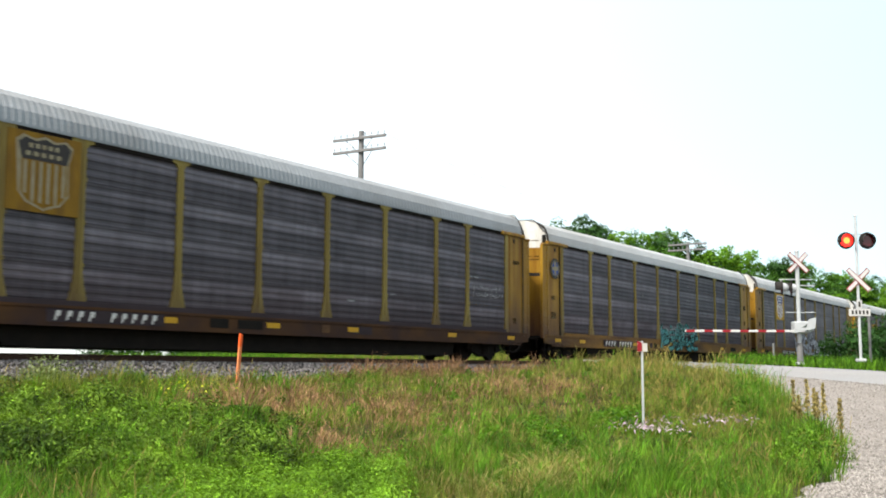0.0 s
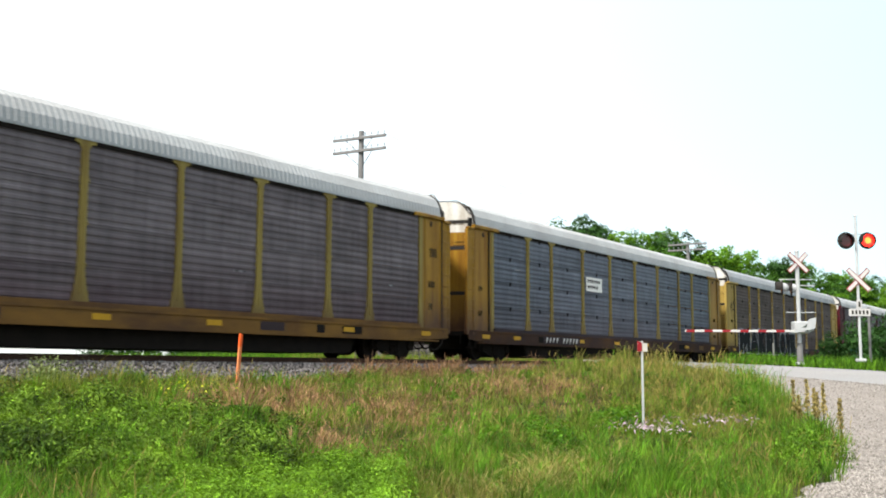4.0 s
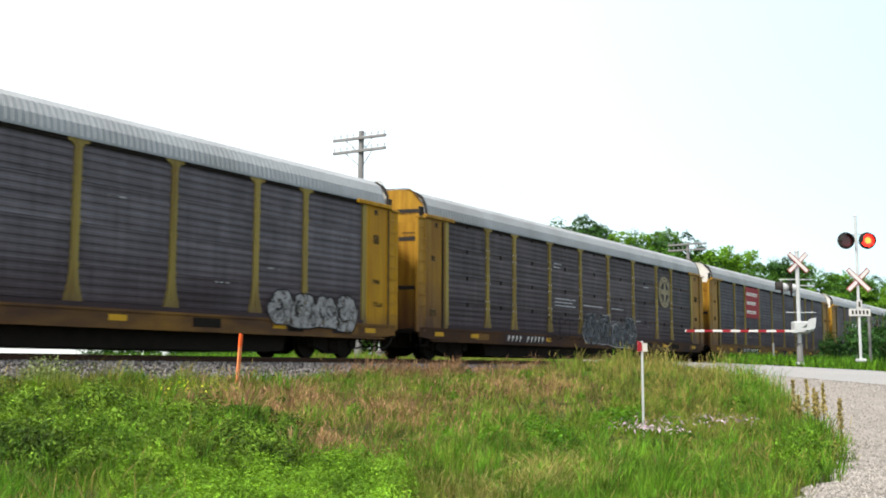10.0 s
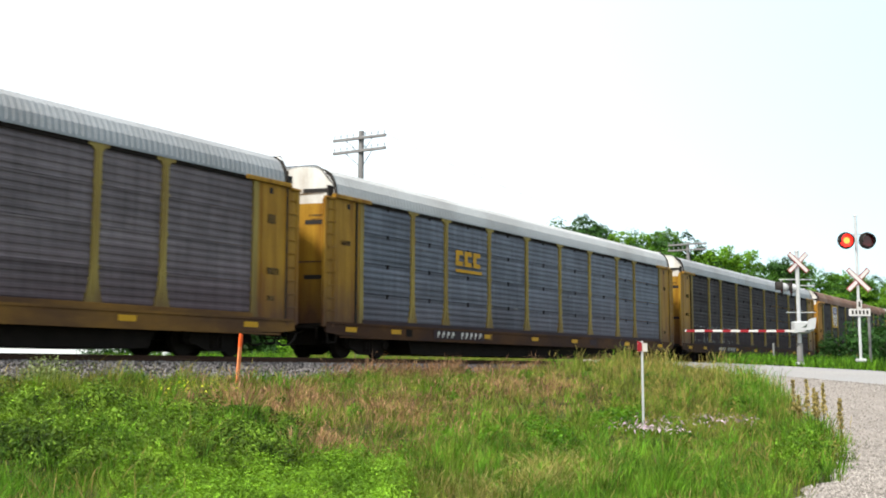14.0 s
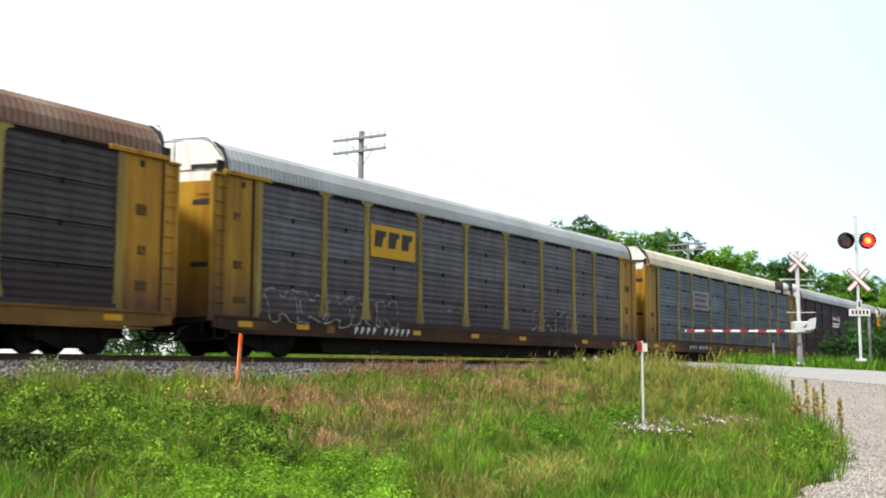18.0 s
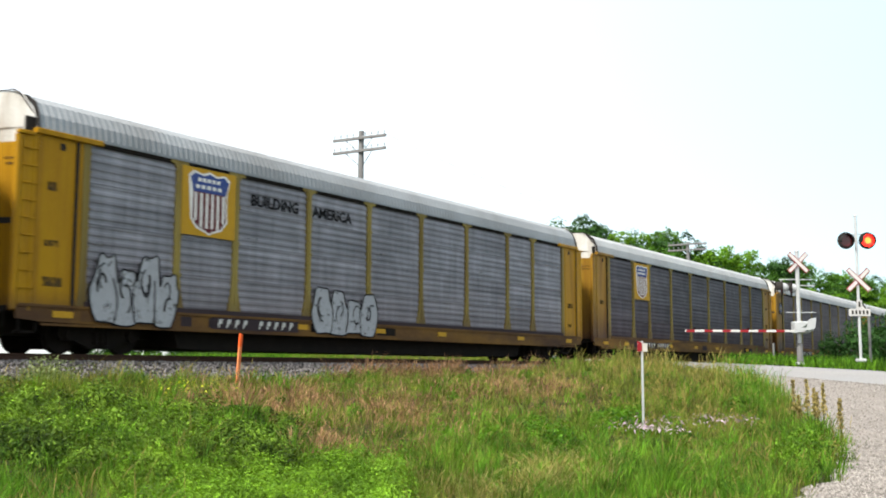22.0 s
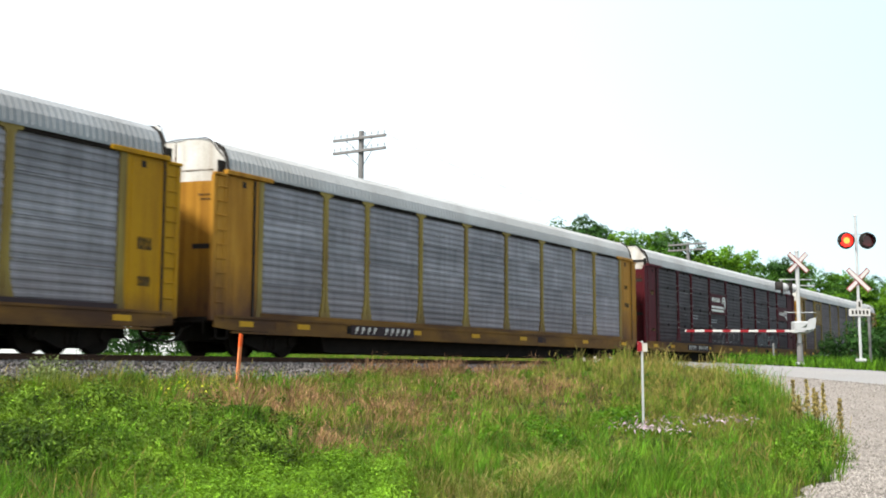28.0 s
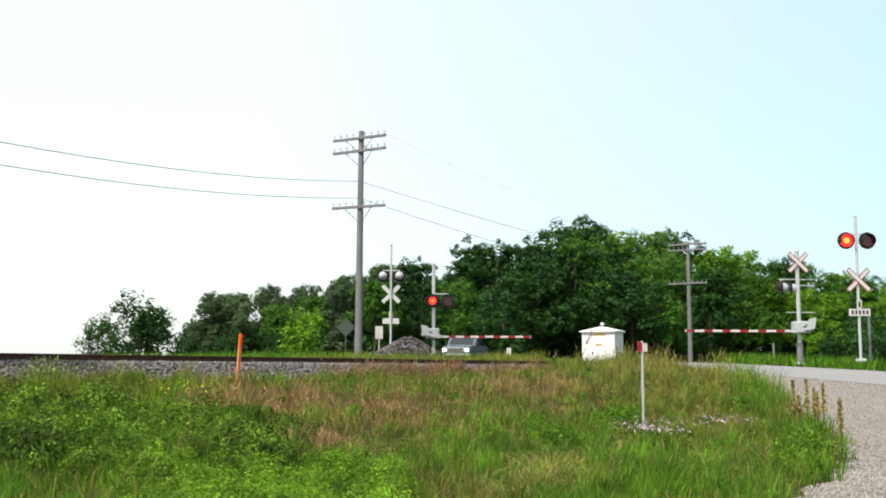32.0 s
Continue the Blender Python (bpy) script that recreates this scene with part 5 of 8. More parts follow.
        for zs in ((3.38,), (3.38, 2.28), (2.75,), ())[round(x0 * 3) % 4] if not seams else (3.90, 2.28) if paint != "pale" else (3.38,):
            kids.append(part("window_slot", shared(f"window_slot@{zs}", lambda: end_strip(-1.36, -0.62, zs, zs + 0.13), BLACK), None, car, "flat dark slot in the end door"))
            if paint == "bright":
                kids.append(part("window_slot", shared(f"window_slot@{zs}b", lambda: end_strip(0.30, 1.0, zs, zs + 0.13), BLACK), None, car, "flat dark slot in the end door"))
        if seams:
            kids.append(part("window_slot", shared("window_slot@top", lambda: end_strip(-1.33, -0.55, 4.84, 4.96), BLACK), None, car, "flat dark slot in the white top"))
        kids.append(part("coupler", shared("coupler", coupler_shape, STEEL_DARK), None, car))
        kids.append(part("air_hose", shared("air_hose", lambda: tube([(0.25, -0.45, 0.78), (-0.05, -0.46, 0.70), (-0.16, -0.45, 0.52), (-0.30, -0.40, 0.38), (-0.48, -0.36, 0.34), (-0.66, -0.30, 0.40)], 0.032, 6), BLACK), None, car, "drooping black brake hose"))
        kids.append(part("end_step", shared("end_step", lambda: boxes(((0.1, -1.48, 0.42), (0.55, -1.30, 0.46)), ((0.1, -1.48, 0.42), (0.14, -1.44, 1.0)), ((0.51, -1.48, 0.42), (0.55, -1.44, 1.0))), STEEL_DARK), None, car, "step under the car's corner"))
        for k in kids:
            k.matrix_basis = m
        sx = 1 if end == 0 else -1
        for y, flip in ((-FACE, 1), (FACE, -1)):
            wl = part("end_wall", shared(f"end_wall@{sx}{flip}", lambda: mirrored(end_wall_shape(), sx, flip), ep), None, car)
            ld = part("ladder", shared(f"ladder@{sx}{flip}", lambda: mirrored(ladder_shape(), sx, flip), ep), None, car)
            wl.location = ld.location = (0 if end == 0 else length, y, 0)
        part("eave_rail", shared(f"eave_rail{sx}@", lambda: mirrored(boxes(((0.28, -0.06, EAVE - 0.10), (2.05, 0.08, EAVE + 0.02)), ((-0.13, -0.05, EAVE - 0.17), (0.28, 0.08, EAVE - 0.09)), bevel=0.012), sx, 1), ep), None, car, "", (0 if end == 0 else length, -FACE, 0))
    part("side_sill", shared("side_sill" + tag, lambda: sill_shape(length), SILL[sill or (paint if paint in ("maroon", "bright") else "yellow")]), None, car, "grimy painted side sill", (0, -FACE, 0))
    part("side_sill", shared("side_sill" + tag, lambda: sill_shape(length), SILL[sill or (paint if paint in ("maroon", "bright") else "yellow")]), None, car, "", (0, FACE - 0.06, 0))
    part("deck_edge", shared("deck_edge" + tag, lambda: boxes(((1.7, -0.035, DECK + 0.02), (length - 1.7, 0.03, DECK + 0.14)), bevel=0.006), SILL["bright"] if sill == "bright" and not seams else DECK_EDGE), None, car, "grimy edge of the deck", (0, -FACE + 0.01, 0))
    # the roof overhang's shadow line, put in as a near-black strip
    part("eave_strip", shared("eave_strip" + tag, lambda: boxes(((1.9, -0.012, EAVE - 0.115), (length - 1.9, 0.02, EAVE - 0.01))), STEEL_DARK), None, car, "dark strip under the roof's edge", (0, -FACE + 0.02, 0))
    for gx in (1.02, length - 1.02):
        # hole and door slot are solid black pieces coloured as deep shade
        part("pocket_hole", shared("pocket_hole", lambda: boxes(((-0.07, -0.004, EAVE - 0.36), (0.07, 0.03, EAVE - 0.20)), bevel=0.01), BLACK), None, car, "black block standing in for the shaded hole in the end bay", (gx, -FACE + 0.028, 0))
    for gx in (1.40, length - 0.40):
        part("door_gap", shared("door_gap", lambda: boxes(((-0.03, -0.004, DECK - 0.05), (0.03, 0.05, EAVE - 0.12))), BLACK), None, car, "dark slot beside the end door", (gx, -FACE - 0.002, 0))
    rng = random.Random(round(x0 * 10))
    for px in (0.62, length - 1.20):
        for pz in (1.55, 2.35, 3.4):
            if rng.random() < 0.75:
                w, h = rng.uniform(0.2, 0.5), rng.uniform(0.12, 0.3)
                part("stencil_patch", boxes(((0, -0.004, 0), (w, 0.004, h))), STENCIL, car, "", (px + rng.uniform(0, 0.1), -FACE + 0.030, pz + rng.uniform(-0.2, 0.2)))
    for _ in range(5):
        i = rng.randrange(9)
        bx, bw = bay(i)
        w = rng.uniform(0.12, 0.55)
        part("chalk_mark", boxes(((0, -0.003, 0), (w, 0.003, rng.uniform(0.02, 0.05)))), SPRAY["pale"], car, "", (bx + rng.uniform(0.1, bw - w), -FACE + 0.040, rng.uniform(1.6, 4.2)))
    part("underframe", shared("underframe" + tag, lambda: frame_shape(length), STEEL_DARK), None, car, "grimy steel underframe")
    part("far_side_wall", shared("far_side_wall" + tag, lambda: far_wall_shape(length), PANEL[panels]), None, car)
    add_trucks(car, (2.55, length - 2.55))
    # stencilled marks on the sill, as bars
    mk = part("sill_mark", shared("sill_mark", lambda: boxes(((0, -0.006, 0.67), (3.3, 0.0, 0.96))), DECK_EDGE), None, car, "dark stencil panel", (5.6, -FACE - 0.012, 0))
    for k in range(10):
        if k != 4:
            part("bar", shared("sill_bar", lambda: plate([(0, 0.71), (0.05, 0.71), (0.075, 0.80), (0.14, 0.80), (0.17, 0.92), (0.05, 0.92)], 0.005), MARK_WHITE), None, mk, "", (0.2 + 0.3 * k, -0.013, 0))
    for x in (0.9, 3.2, 8.8, 12.5, 16.0, 21.5, 25.6):
        part("reflector", shared("reflector", lambda: boxes(((0, -0.008, 0.76), (0.52, 0.0, 0.90))), LABEL_YELLOW), None, car, "yellow reflective patch", (x, -FACE - 0.005, 0))
    for k in range(9):
        if rng.random() < 0.7:
            part("sill_patch", shared(f"sill_patch@{k % 3}", lambda: boxes(((0, -0.006, 0.70), (0.35 + 0.3 * (k % 3), 0.0, 0.93))), rng.choice((DECK_EDGE, SILL["bright"], STEEL_DARK))), None, car, "", (rng.uniform(1, length - 2), -FACE - 0.004, 0))
    return car


def mirrored(bm, sx, sy):
    for v in bm.verts:
        v.co.x *= sx
        v.co.y *= sy
    if sx * sy < 0:
        bmesh.ops.reverse_faces(bm, faces=bm.faces[:])
    return bm


def flat_car(x0, length):
    """An empty flat wagon with a shallow fish-belly sill and stake pockets."""
    car = base("flat_car", "empty rusty flat wagon with a bare deck", "railcar", "railcars of the passing train", (x0, TRACK_Y, 0))
    part("deck", boxes(((0, -1.5, 0.98), (length, 1.5, 1.05)), bevel=0.01), RUST, car, "rusty bare deck")
    for y, f in ((-1.5, 1), (1.5, -1)):
        pts = [(0, 0.66), (2.8, 0.66), (5.0, 0.56), (length - 5.0, 0.56), (length - 2.8, 0.66), (length, 0.66), (length, 0.98), (0, 0.98)]
        s = part("side_sill", mirrored(plate(pts, 0.05), 1, f), FLAT_SIDE, car, "dark red-brown rusty side sill", (0, y, 0))
        for k in range(16):
            part("stake_pocket", shared(f"stake_pocket@{f}", lambda: mirrored(boxes(((-0.06, -0.08, 0.74), (0.06, 0.0, 0.97)), bevel=0.01), 1, f), RUST), None, s, "", (1.0 + k * (length - 2.0) / 15, 0, 0))
    part("centre_beam", boxes(((0.4, -0.4, 0.3), (length - 0.4, 0.4, 0.98)), bevel=0.02), STEEL_DARK, car)
    for x in (1.5, 6.0, 7.2, length - 8, length - 4.5, length - 2.2):
        part("tie_down", shared("tie_down", lambda: boxes(((-0.08, -1.4, 1.05), (0.08, -1.1, 1.13)), ((-0.03, -1.3, 1.13), (0.03, -1.2, 1.20)), bevel=0.01), RUST), None, car, "", (x, 0, 0))
    for end in (0, 1):
        c = part("coupler", shared("coupler", coupler_shape, STEEL_DARK), None, car)
        c.matrix_basis = Matrix.Identity(4) if end == 0 else Matrix.Translation((length, 0, 0)) @ Matrix.Rotation(math.pi, 4, "Z")
    mk = part("sill_mark", shared("flat_mark", lambda: boxes(((0, -0.008, 0.62), (3.4, 0.0, 0.86))), RUST), None, car, "", (length - 7.2, -1.505, 0))
    for k in range(4):
        part("bar", shared("flat_bar", lambda: plate([(0, 0.66), (0.07, 0.66), (0.10, 0.78), (0.2, 0.78), (0.2, 0.81), (0.03, 0.81)], 0.005), MARK_WHITE), None, mk, "", (0.2 + 0.42 * k, -0.015, 0))
    add_trucks(car, (2.0, length - 2.0))
    return car


SPEED, PITCH = 22.861, 28.58
TRAIN = []


# ---- the train, car by car ----
def head_x(k):
    return 94.41 + PITCH * k + float(np.interp(k, [-3, 1, 2, 3], [0.1, 0.1, 0.14, 0.3]))


def tail_x(j):
    return 228.33 + PITCH * j + (0.3, 0.26, 0.42, 0.78, 1.18, 1.62, 1.98, 2.39, 2.5, 2.62, 2.45, 2.27, 2.2, 2.08, 2.2, 2.4, 2.43, 2.2)[j]


def head_len(k):
    return 27.05 if k == 3 else head_x(k + 1) - head_x(k) - 1.37


def tail_len(j):
    return tail_x(j + 1) - tail_x(j) - 1.37 if j < 17 else LENGTH


def build_train():
    def add(car):
        TRAIN.append(car)
        return car
    for k in (-5, -4):
        add(autorack(head_x(k), "grey", "yellow", "grey", length=head_len(k)))
    c = add(autorack(head_x(-3), "washed", "yellow", "grey", length=head_len(-3)))
    emblem_shield(c, 1, True)
    tag_paint(c, bay(8)[0] + 0.3, 2.2, 2.0, 0.45, "pale", "pale", 5, 5, False)
    c = add(autorack(head_x(-2), "washed", "yellow", "white", sill="bright", length=head_len(-2)))
    emblem_round(c, 0.95, EAVE - 1.05, 0.42, BLUE, MARK_BLACK, FADED_WHITE)
    letter_paint(c, 12.4, 0.66, 5.2, 0.72, "teal", "black", 11, 6, None, 0.20)
    letter_paint(c, 12.5, 1.28, 5.0, 0.66, "teal", "black", 61, 5, "pale", 0.20)
    tag_paint(c, 22.8, 1.10, 2.5, 0.80, "violet", "violet", 62, 4, False)
    c = add(autorack(head_x(-1), "pearl", "yellow", "white", sill="bright", length=head_len(-1)))
    emblem_shield(c, 1)
    letter_paint(c, 8.9, 0.72, 4.4, 1.45, "silver", "slate", 12, 6, None, 0.24, 1.7)
    letter_paint(c, 13.1, 0.72, 4.6, 1.30, "silver", "slate", 52, 6, None, 0.22, 1.6)
    letter_paint(c, 17.2, 0.72, 5.4, 1.15, "silver", "slate", 53, 8, None, 0.19, 1.6)
    c = add(autorack(head_x(0), "mid", "yellow", "white", sill="bright", length=head_len(0)))
    x, w = bay(2)
    sign_bars(c, x + 0.5, 3.05, 1.75, 0.72, None, LABEL_YELLOW, (3,), "yellow painted railway mark")
    tag_paint(c, 1.9, 1.3, 2.3, 0.7, "white", "white", 13, 5, False)
    c = add(autorack(head_x(1), "blue", "yellow", "white", True, length=head_len(1)))
    sign_bars(c, bay(3)[0] + 0.2, 3.0, 1.6, 0.6, EMBLEM_WHITE, MARK_BLACK, (6, 5), "small white sign plate")
    c = add(autorack(head_x(2), "brown", "pale", "grey", True, length=head_len(2)))
    make_love(c)
    c = add(autorack(head_x(3), "mid", "maroon", "white", True, sill="bright", length=head_len(3)))
    emblem_wheel(c, bay(3)[0] + 0.05, 2.75, 2.65)
    emblem_wide(c, head_len(3))
    stencil_rows(c, ((18.1, 2.5, 1.0, 2), (21.0, 2.5, 0.6, 2), (9.7, 2.3, 1.1, 1), (23.2, 2.3, 0.8, 2)))
    tag_paint(c, 1.7, 1.05, 3.0, 0.85, "green", "black", 14, 5)
    tag_paint(c, 4.75, 1.04, 2.7, 1.05, "sky", "slate", 15, 3)
    tag_paint(c, 7.7, 1.04, 2.7, 1.0, "teal", "black", 16, 4)
    add(flat_car(head_x(4) + 0.2, tail_x(0) - head_x(4) - 1.6))
    c = add(autorack(tail_x(0), "grey", "bright", "grey", length=tail_len(0)))
    emblem_shield(c, 1)
    lettering("We will", 0.78, SPRAY["black"], c, (1.85, -FACE - 0.014, 3.95))
    lettering("deliver", 0.78, SPRAY["black"], c, (1.85, -FACE - 0.014, 2.95))
    tag_paint(c, 21.3, 0.8, 3.8, 1.2, "pale", "white", 16, 4)
    c = add(autorack(tail_x(1), "slate", "yellow", "grey", True, cap="paint", length=tail_len(1)))
    emblem_round(c, 21.8, 3.5, 0.78, PANEL["dark"], FADED_WHITE, FADED_WHITE)
    stencil_rows(c, ((9.7, 3.9, 0.7, 2), (9.8, 2.5, 1.9, 3), (12.5, 2.35, 1.9, 1), (15.4, 2.35, 1.3, 1), (19.2, 3.55, 0.6, 1), (18.2, 1.9, 0.5, 1)))
    tag_paint(c, 12.3, 0.70, 5.6, 1.45, "slate", "pale", 17, 4)
    tag_paint(c, 9.0, 0.75, 3.0, 1.1, "black", "black", 18, 3, False)
    c = add(autorack(tail_x(2), "grey", "yellow", "grey", sill="bright", length=tail_len(2)))
    x, w = bay(2)
    sign_bars(c, x + 0.02, EAVE - 1.95, w - 0.04, 1.85, CP_RED, EMBLEM_WHITE, (8, 7, 7), "red sign plate with white lettering", 0.36, 0.80)
    c = add(autorack(tail_x(3), "mid", "yellow", "grey", sill="bright", length=tail_len(3)))
    sign_bars(c, bay(2)[0] + 0.35, 3.02, 2.1, 0.64, MARK_BLACK, EMBLEM_WHITE, (3,), "black plate with white railway mark")
    tag_paint(c, 1.6, 0.72, 6.4, 1.25, "violet", "black", 19, 5)
    tag_paint(c, 1.9, 0.9, 2.6, 0.95, "blue", "blue", 42, 3, False)
    tag_paint(c, 5.4, 0.72, 2.6, 0.75, "rust", "black", 43, 3)
    part("sill_stain", boxes(((0, -0.006, 0.64), (7.6, 0.0, 0.98))), DECK_EDGE, c, "black sprayed stretch of the sill", (0.9, -FACE - 0.008, 0))
    tag_paint(c, 9.5, 0.72, 8.4, 1.35, "blue", "slate", 20, 6)
    tag_paint(c, 9.8, 0.80, 7.6, 1.1, "blue", "teal", 54, 6, False)
    c = add(autorack(tail_x(4), "blue", "yellow", "white", True, length=tail_len(4)))
    sign_bars(c, bay(2)[0] + 0.5, 3.0, 1.75, 0.75, None, LABEL_YELLOW, (3,), "yellow painted railway mark")
    c = add(autorack(tail_x(5), "dark", "yellow", "grey", True, length=tail_len(5)))
    tag_paint(c, 2.0, 1.0, 6.0, 1.1, "pale", "pale", 21, 5, False)
    c = add(autorack(tail_x(6), "dark", "orange", "rust", True, sill="bright", length=tail_len(6)))
    emblem_shield(c, 1)
    tag_paint(c, 0.55, 1.35, 0.95, 0.95, "rust", "rust", 50, 2, False)
    c = add(autorack(tail_x(7), "grey", "yellow", "grey", True, length=tail_len(7)))
    sign_bars(c, bay(2)[0] + 0.1, 3.1, 2.4, 1.0, LABEL_YELLOW, MARK_BLACK, (3,), "yellow plate with black railway mark", 0.72, 0.90)
    tag_paint(c, 17.0, 1.0, 4.0, 1.0, "pale", "pale", 22, 4, False)
    tag_paint(c, 2.0, 0.9, 6.0, 0.9, "pale", "pale", 23, 5, False)
    c = add(autorack(tail_x(8), "blue", "yellow", "cream", True, sill="bright", length=tail_len(8)))
    sign_bars(c, bay(2)[0] + 0.1, 2.85, 2.5, 1.0, PANEL["light"], SHIELD_RED, (7, 6, 7), "pale grey plate with faded red lettering")
    c = add(autorack(tail_x(9), "wine", "maroon", "grey", length=tail_len(9)))
    emblem_wheel(c, bay(3)[0] + 0.05, 2.85, 2.65)
    emblem_wheel(c, bay(8)[0] + 0.9, 2.6, 1.5)
    c = add(autorack(tail_x(10), "light", "bright", "grey", length=tail_len(10)))
    emblem_shield(c, 1)
    lettering("BUILDING", 0.43, SPRAY["black"], c, (6.95, -FACE + 0.040, 3.98))
    lettering("AMERICA", 0.43, SPRAY["black"], c, (9.50, -FACE + 0.040, 3.98))
    tag_paint(c, 1.85, 0.64, 2.5, 1.75, "white", "black", 24, 4)
    tag_paint(c, 9.5, 0.64, 3.0, 1.40, "white", "black", 25, 4)
    c = add(autorack(tail_x(11), "grey", "yellow", "white", sill="bright", length=tail_len(11)))
    emblem_shield(c, 1)
    c = add(autorack(tail_x(12), "mid", "yellow", "white", sill="bright", length=tail_len(12)))
    emblem_round(c, 0.95, EAVE - 1.05, 0.42, BLUE, MARK_BLACK, FADED_WHITE)
    tag_paint(c, 2.2, 2.1, 1.6, 0.6, "slate", "slate", 26, 3, False)
    tag_paint(c, 15.5, 1.0, 5.5, 0.9, "pale", "pale", 27, 6, False)
    c = add(autorack(tail_x(13), "grey", "yellow", "white", True, length=tail_len(13)))
    sign_bars(c, bay(2)[0] + 0.15, 3.0, 2.4, 0.85, PANEL["pearl"], MARK_BLACK, (2, 8), "small faded grey sign plate")
    tag_paint(c, 8.2, 0.75, 5.6, 1.1, "black", "pale", 28, 5)
    tag_paint(c, 15.0, 0.75, 4.6, 0.9, "pale", "black", 32, 5, False)
    c = add(autorack(tail_x(14), "light", "bright", "grey", length=tail_len(14)))
    tag_paint(c, 13.2, 1.0, 1.8, 0.8, "white", "black", 29, 2)
    tag_paint(c, 15.4, 1.0, 2.2, 1.3, "pale", "black", 33, 2, False)
    tag_paint(c, 18.3, 0.95, 1.8, 0.6, "white", "pale", 34, 3, False)
    add(autorack(tail_x(15), "light", "yellow", "white", end_paint="orange", sill="bright", length=tail_len(15)))
    c = add(autorack(tail_x(16), "slate", "maroon", "white", True, sill="bright", length=tail_len(16)))
    emblem_wheel(c, bay(3)[0] + 0.05, 2.75, 2.65)
    emblem_wide(c, tail_len(16))
    tag_paint(c, 9.6, 1.06, 4.6, 0.85, "pale", "pale", 36, 5, False)
    letter_paint(c, 18.2, 1.06, 4.4, 0.85, "slate", "pale", 63, 5, None, 0.16)
    stencil_rows(c, ((6.6, 2.5, 0.9, 2), (9.6, 2.4, 1.0, 2), (18.2, 2.6, 0.7, 1), (20.9, 2.9, 0.5, 1)))
    c = add(autorack(tail_x(17), "mid", "yellow", "white", sill="bright", length=tail_len(17)))
    emblem_shield(c, 1, True)
    letter_paint(c, 9.6, 0.80, 4.6, 1.25, "slate", "pale", 31, 7, None, 0.17, 1.5)
    tag_paint(c, 15.1, 0.95, 5.6, 0.8, "pale", "black", 46, 6, False)

    for c in (TRAIN[k] for k in (7, 8, 11, 18, 19, 26)):
        add_bolts(c)


def make_love(c):
    """The big sprayed words, each letter black with a silver edge."""
    g = decal("sprayed_words", plate([(0, 0), (12.3, 0.05), (12.3, 0.25), (0, 0.2)], 0.004), SPRAY["black"], c, 2.05, 0.70, "large black sprayed words with silver edges", 0.034)
    spans = (("M", 2.0, 4.15), ("A", 3.95, 6.0), ("K", 5.75, 7.65), ("E", 7.45, 9.1), ("L", 9.25, 10.75), ("O", 10.5, 12.1), ("V", 11.9, 13.5), ("E", 13.1, 14.5))
    for i, (ch, x0, x1) in enumerate(spans):
        up = 0.04 * ((i * 7) % 3)
        if ch == "M":
            for grow, mat, y in ((0.07, "silver", -0.004), (0.0, "black", -0.007)):
                m = [(-grow, -grow), (-grow, 1 + grow), (0.33 + grow * 0.5, 1 + grow), (0.5, 0.80 + grow), (0.67 - grow * 0.5, 1 + grow), (1 + grow, 1 + grow), (1 + grow, -grow), (0.70 - grow, -grow), (0.70 - grow, 0.42), (0.5, 0.16 - grow), (0.30 + grow, 0.42), (0.30 + grow, -grow)]
                part("letter", plate([(x0 - 2.02 + a * (x1 - x0 - 0.1), b * 1.32) for a, b in m], 0.003), SPRAY[mat], g, "", (0, y, 0))
            continue
        glyph(ch, x0 - 2.10, x1 - 2.0, -0.09, 1.46 + up, SPRAY["silver"], g, (0, -0.004 - 0.002 * i, 0), 0.05 if ch == "M" else 0.085)
        glyph(ch, x0 - 1.99, x1 - 2.10, -0.03, 1.34 + up, SPRAY["black"], g, (0, -0.006 - 0.002 * i, 0), 0.055 if ch == "M" else 0.10)
    tag_paint(c, 0.62, 3.05, 0.7, 0.55, "black", "black", 51, 2, False)
    tag_paint(c, 15.2, 0.9, 2.7, 1.0, "blue", "pale", 40, 4, False)
    tag_paint(c, 20.9, 0.9, 4.4, 0.8, "blue", "pale", 41, 5, False)


build_train()


# ---- the level crossing ----
def crossbuck(parent, y, z, size=1.2, bare=False, away=1):
    """Two crossed boards, white with a red edge on the side towards the road."""
    for turn in (45, -45):
        o = part("crossbuck_board", boxes(((-size / 2, -0.010, -0.10), (size / 2, 0.010, 0.10)), bevel=0.004), SIGN_WHITE if bare else RED, parent, "" if bare else "white board with a red edge", (0, y - (0.03 if turn > 0 else 0) * away, z))
        o.rotation_euler = (0, radians(turn), 0)
        if not bare:
            part("board_face", boxes(((-size / 2 + 0.03, -0.004, -0.068), (size / 2 - 0.03, 0.002, 0.068))), SIGN_WHITE, o, "", (0, -0.012, 0))


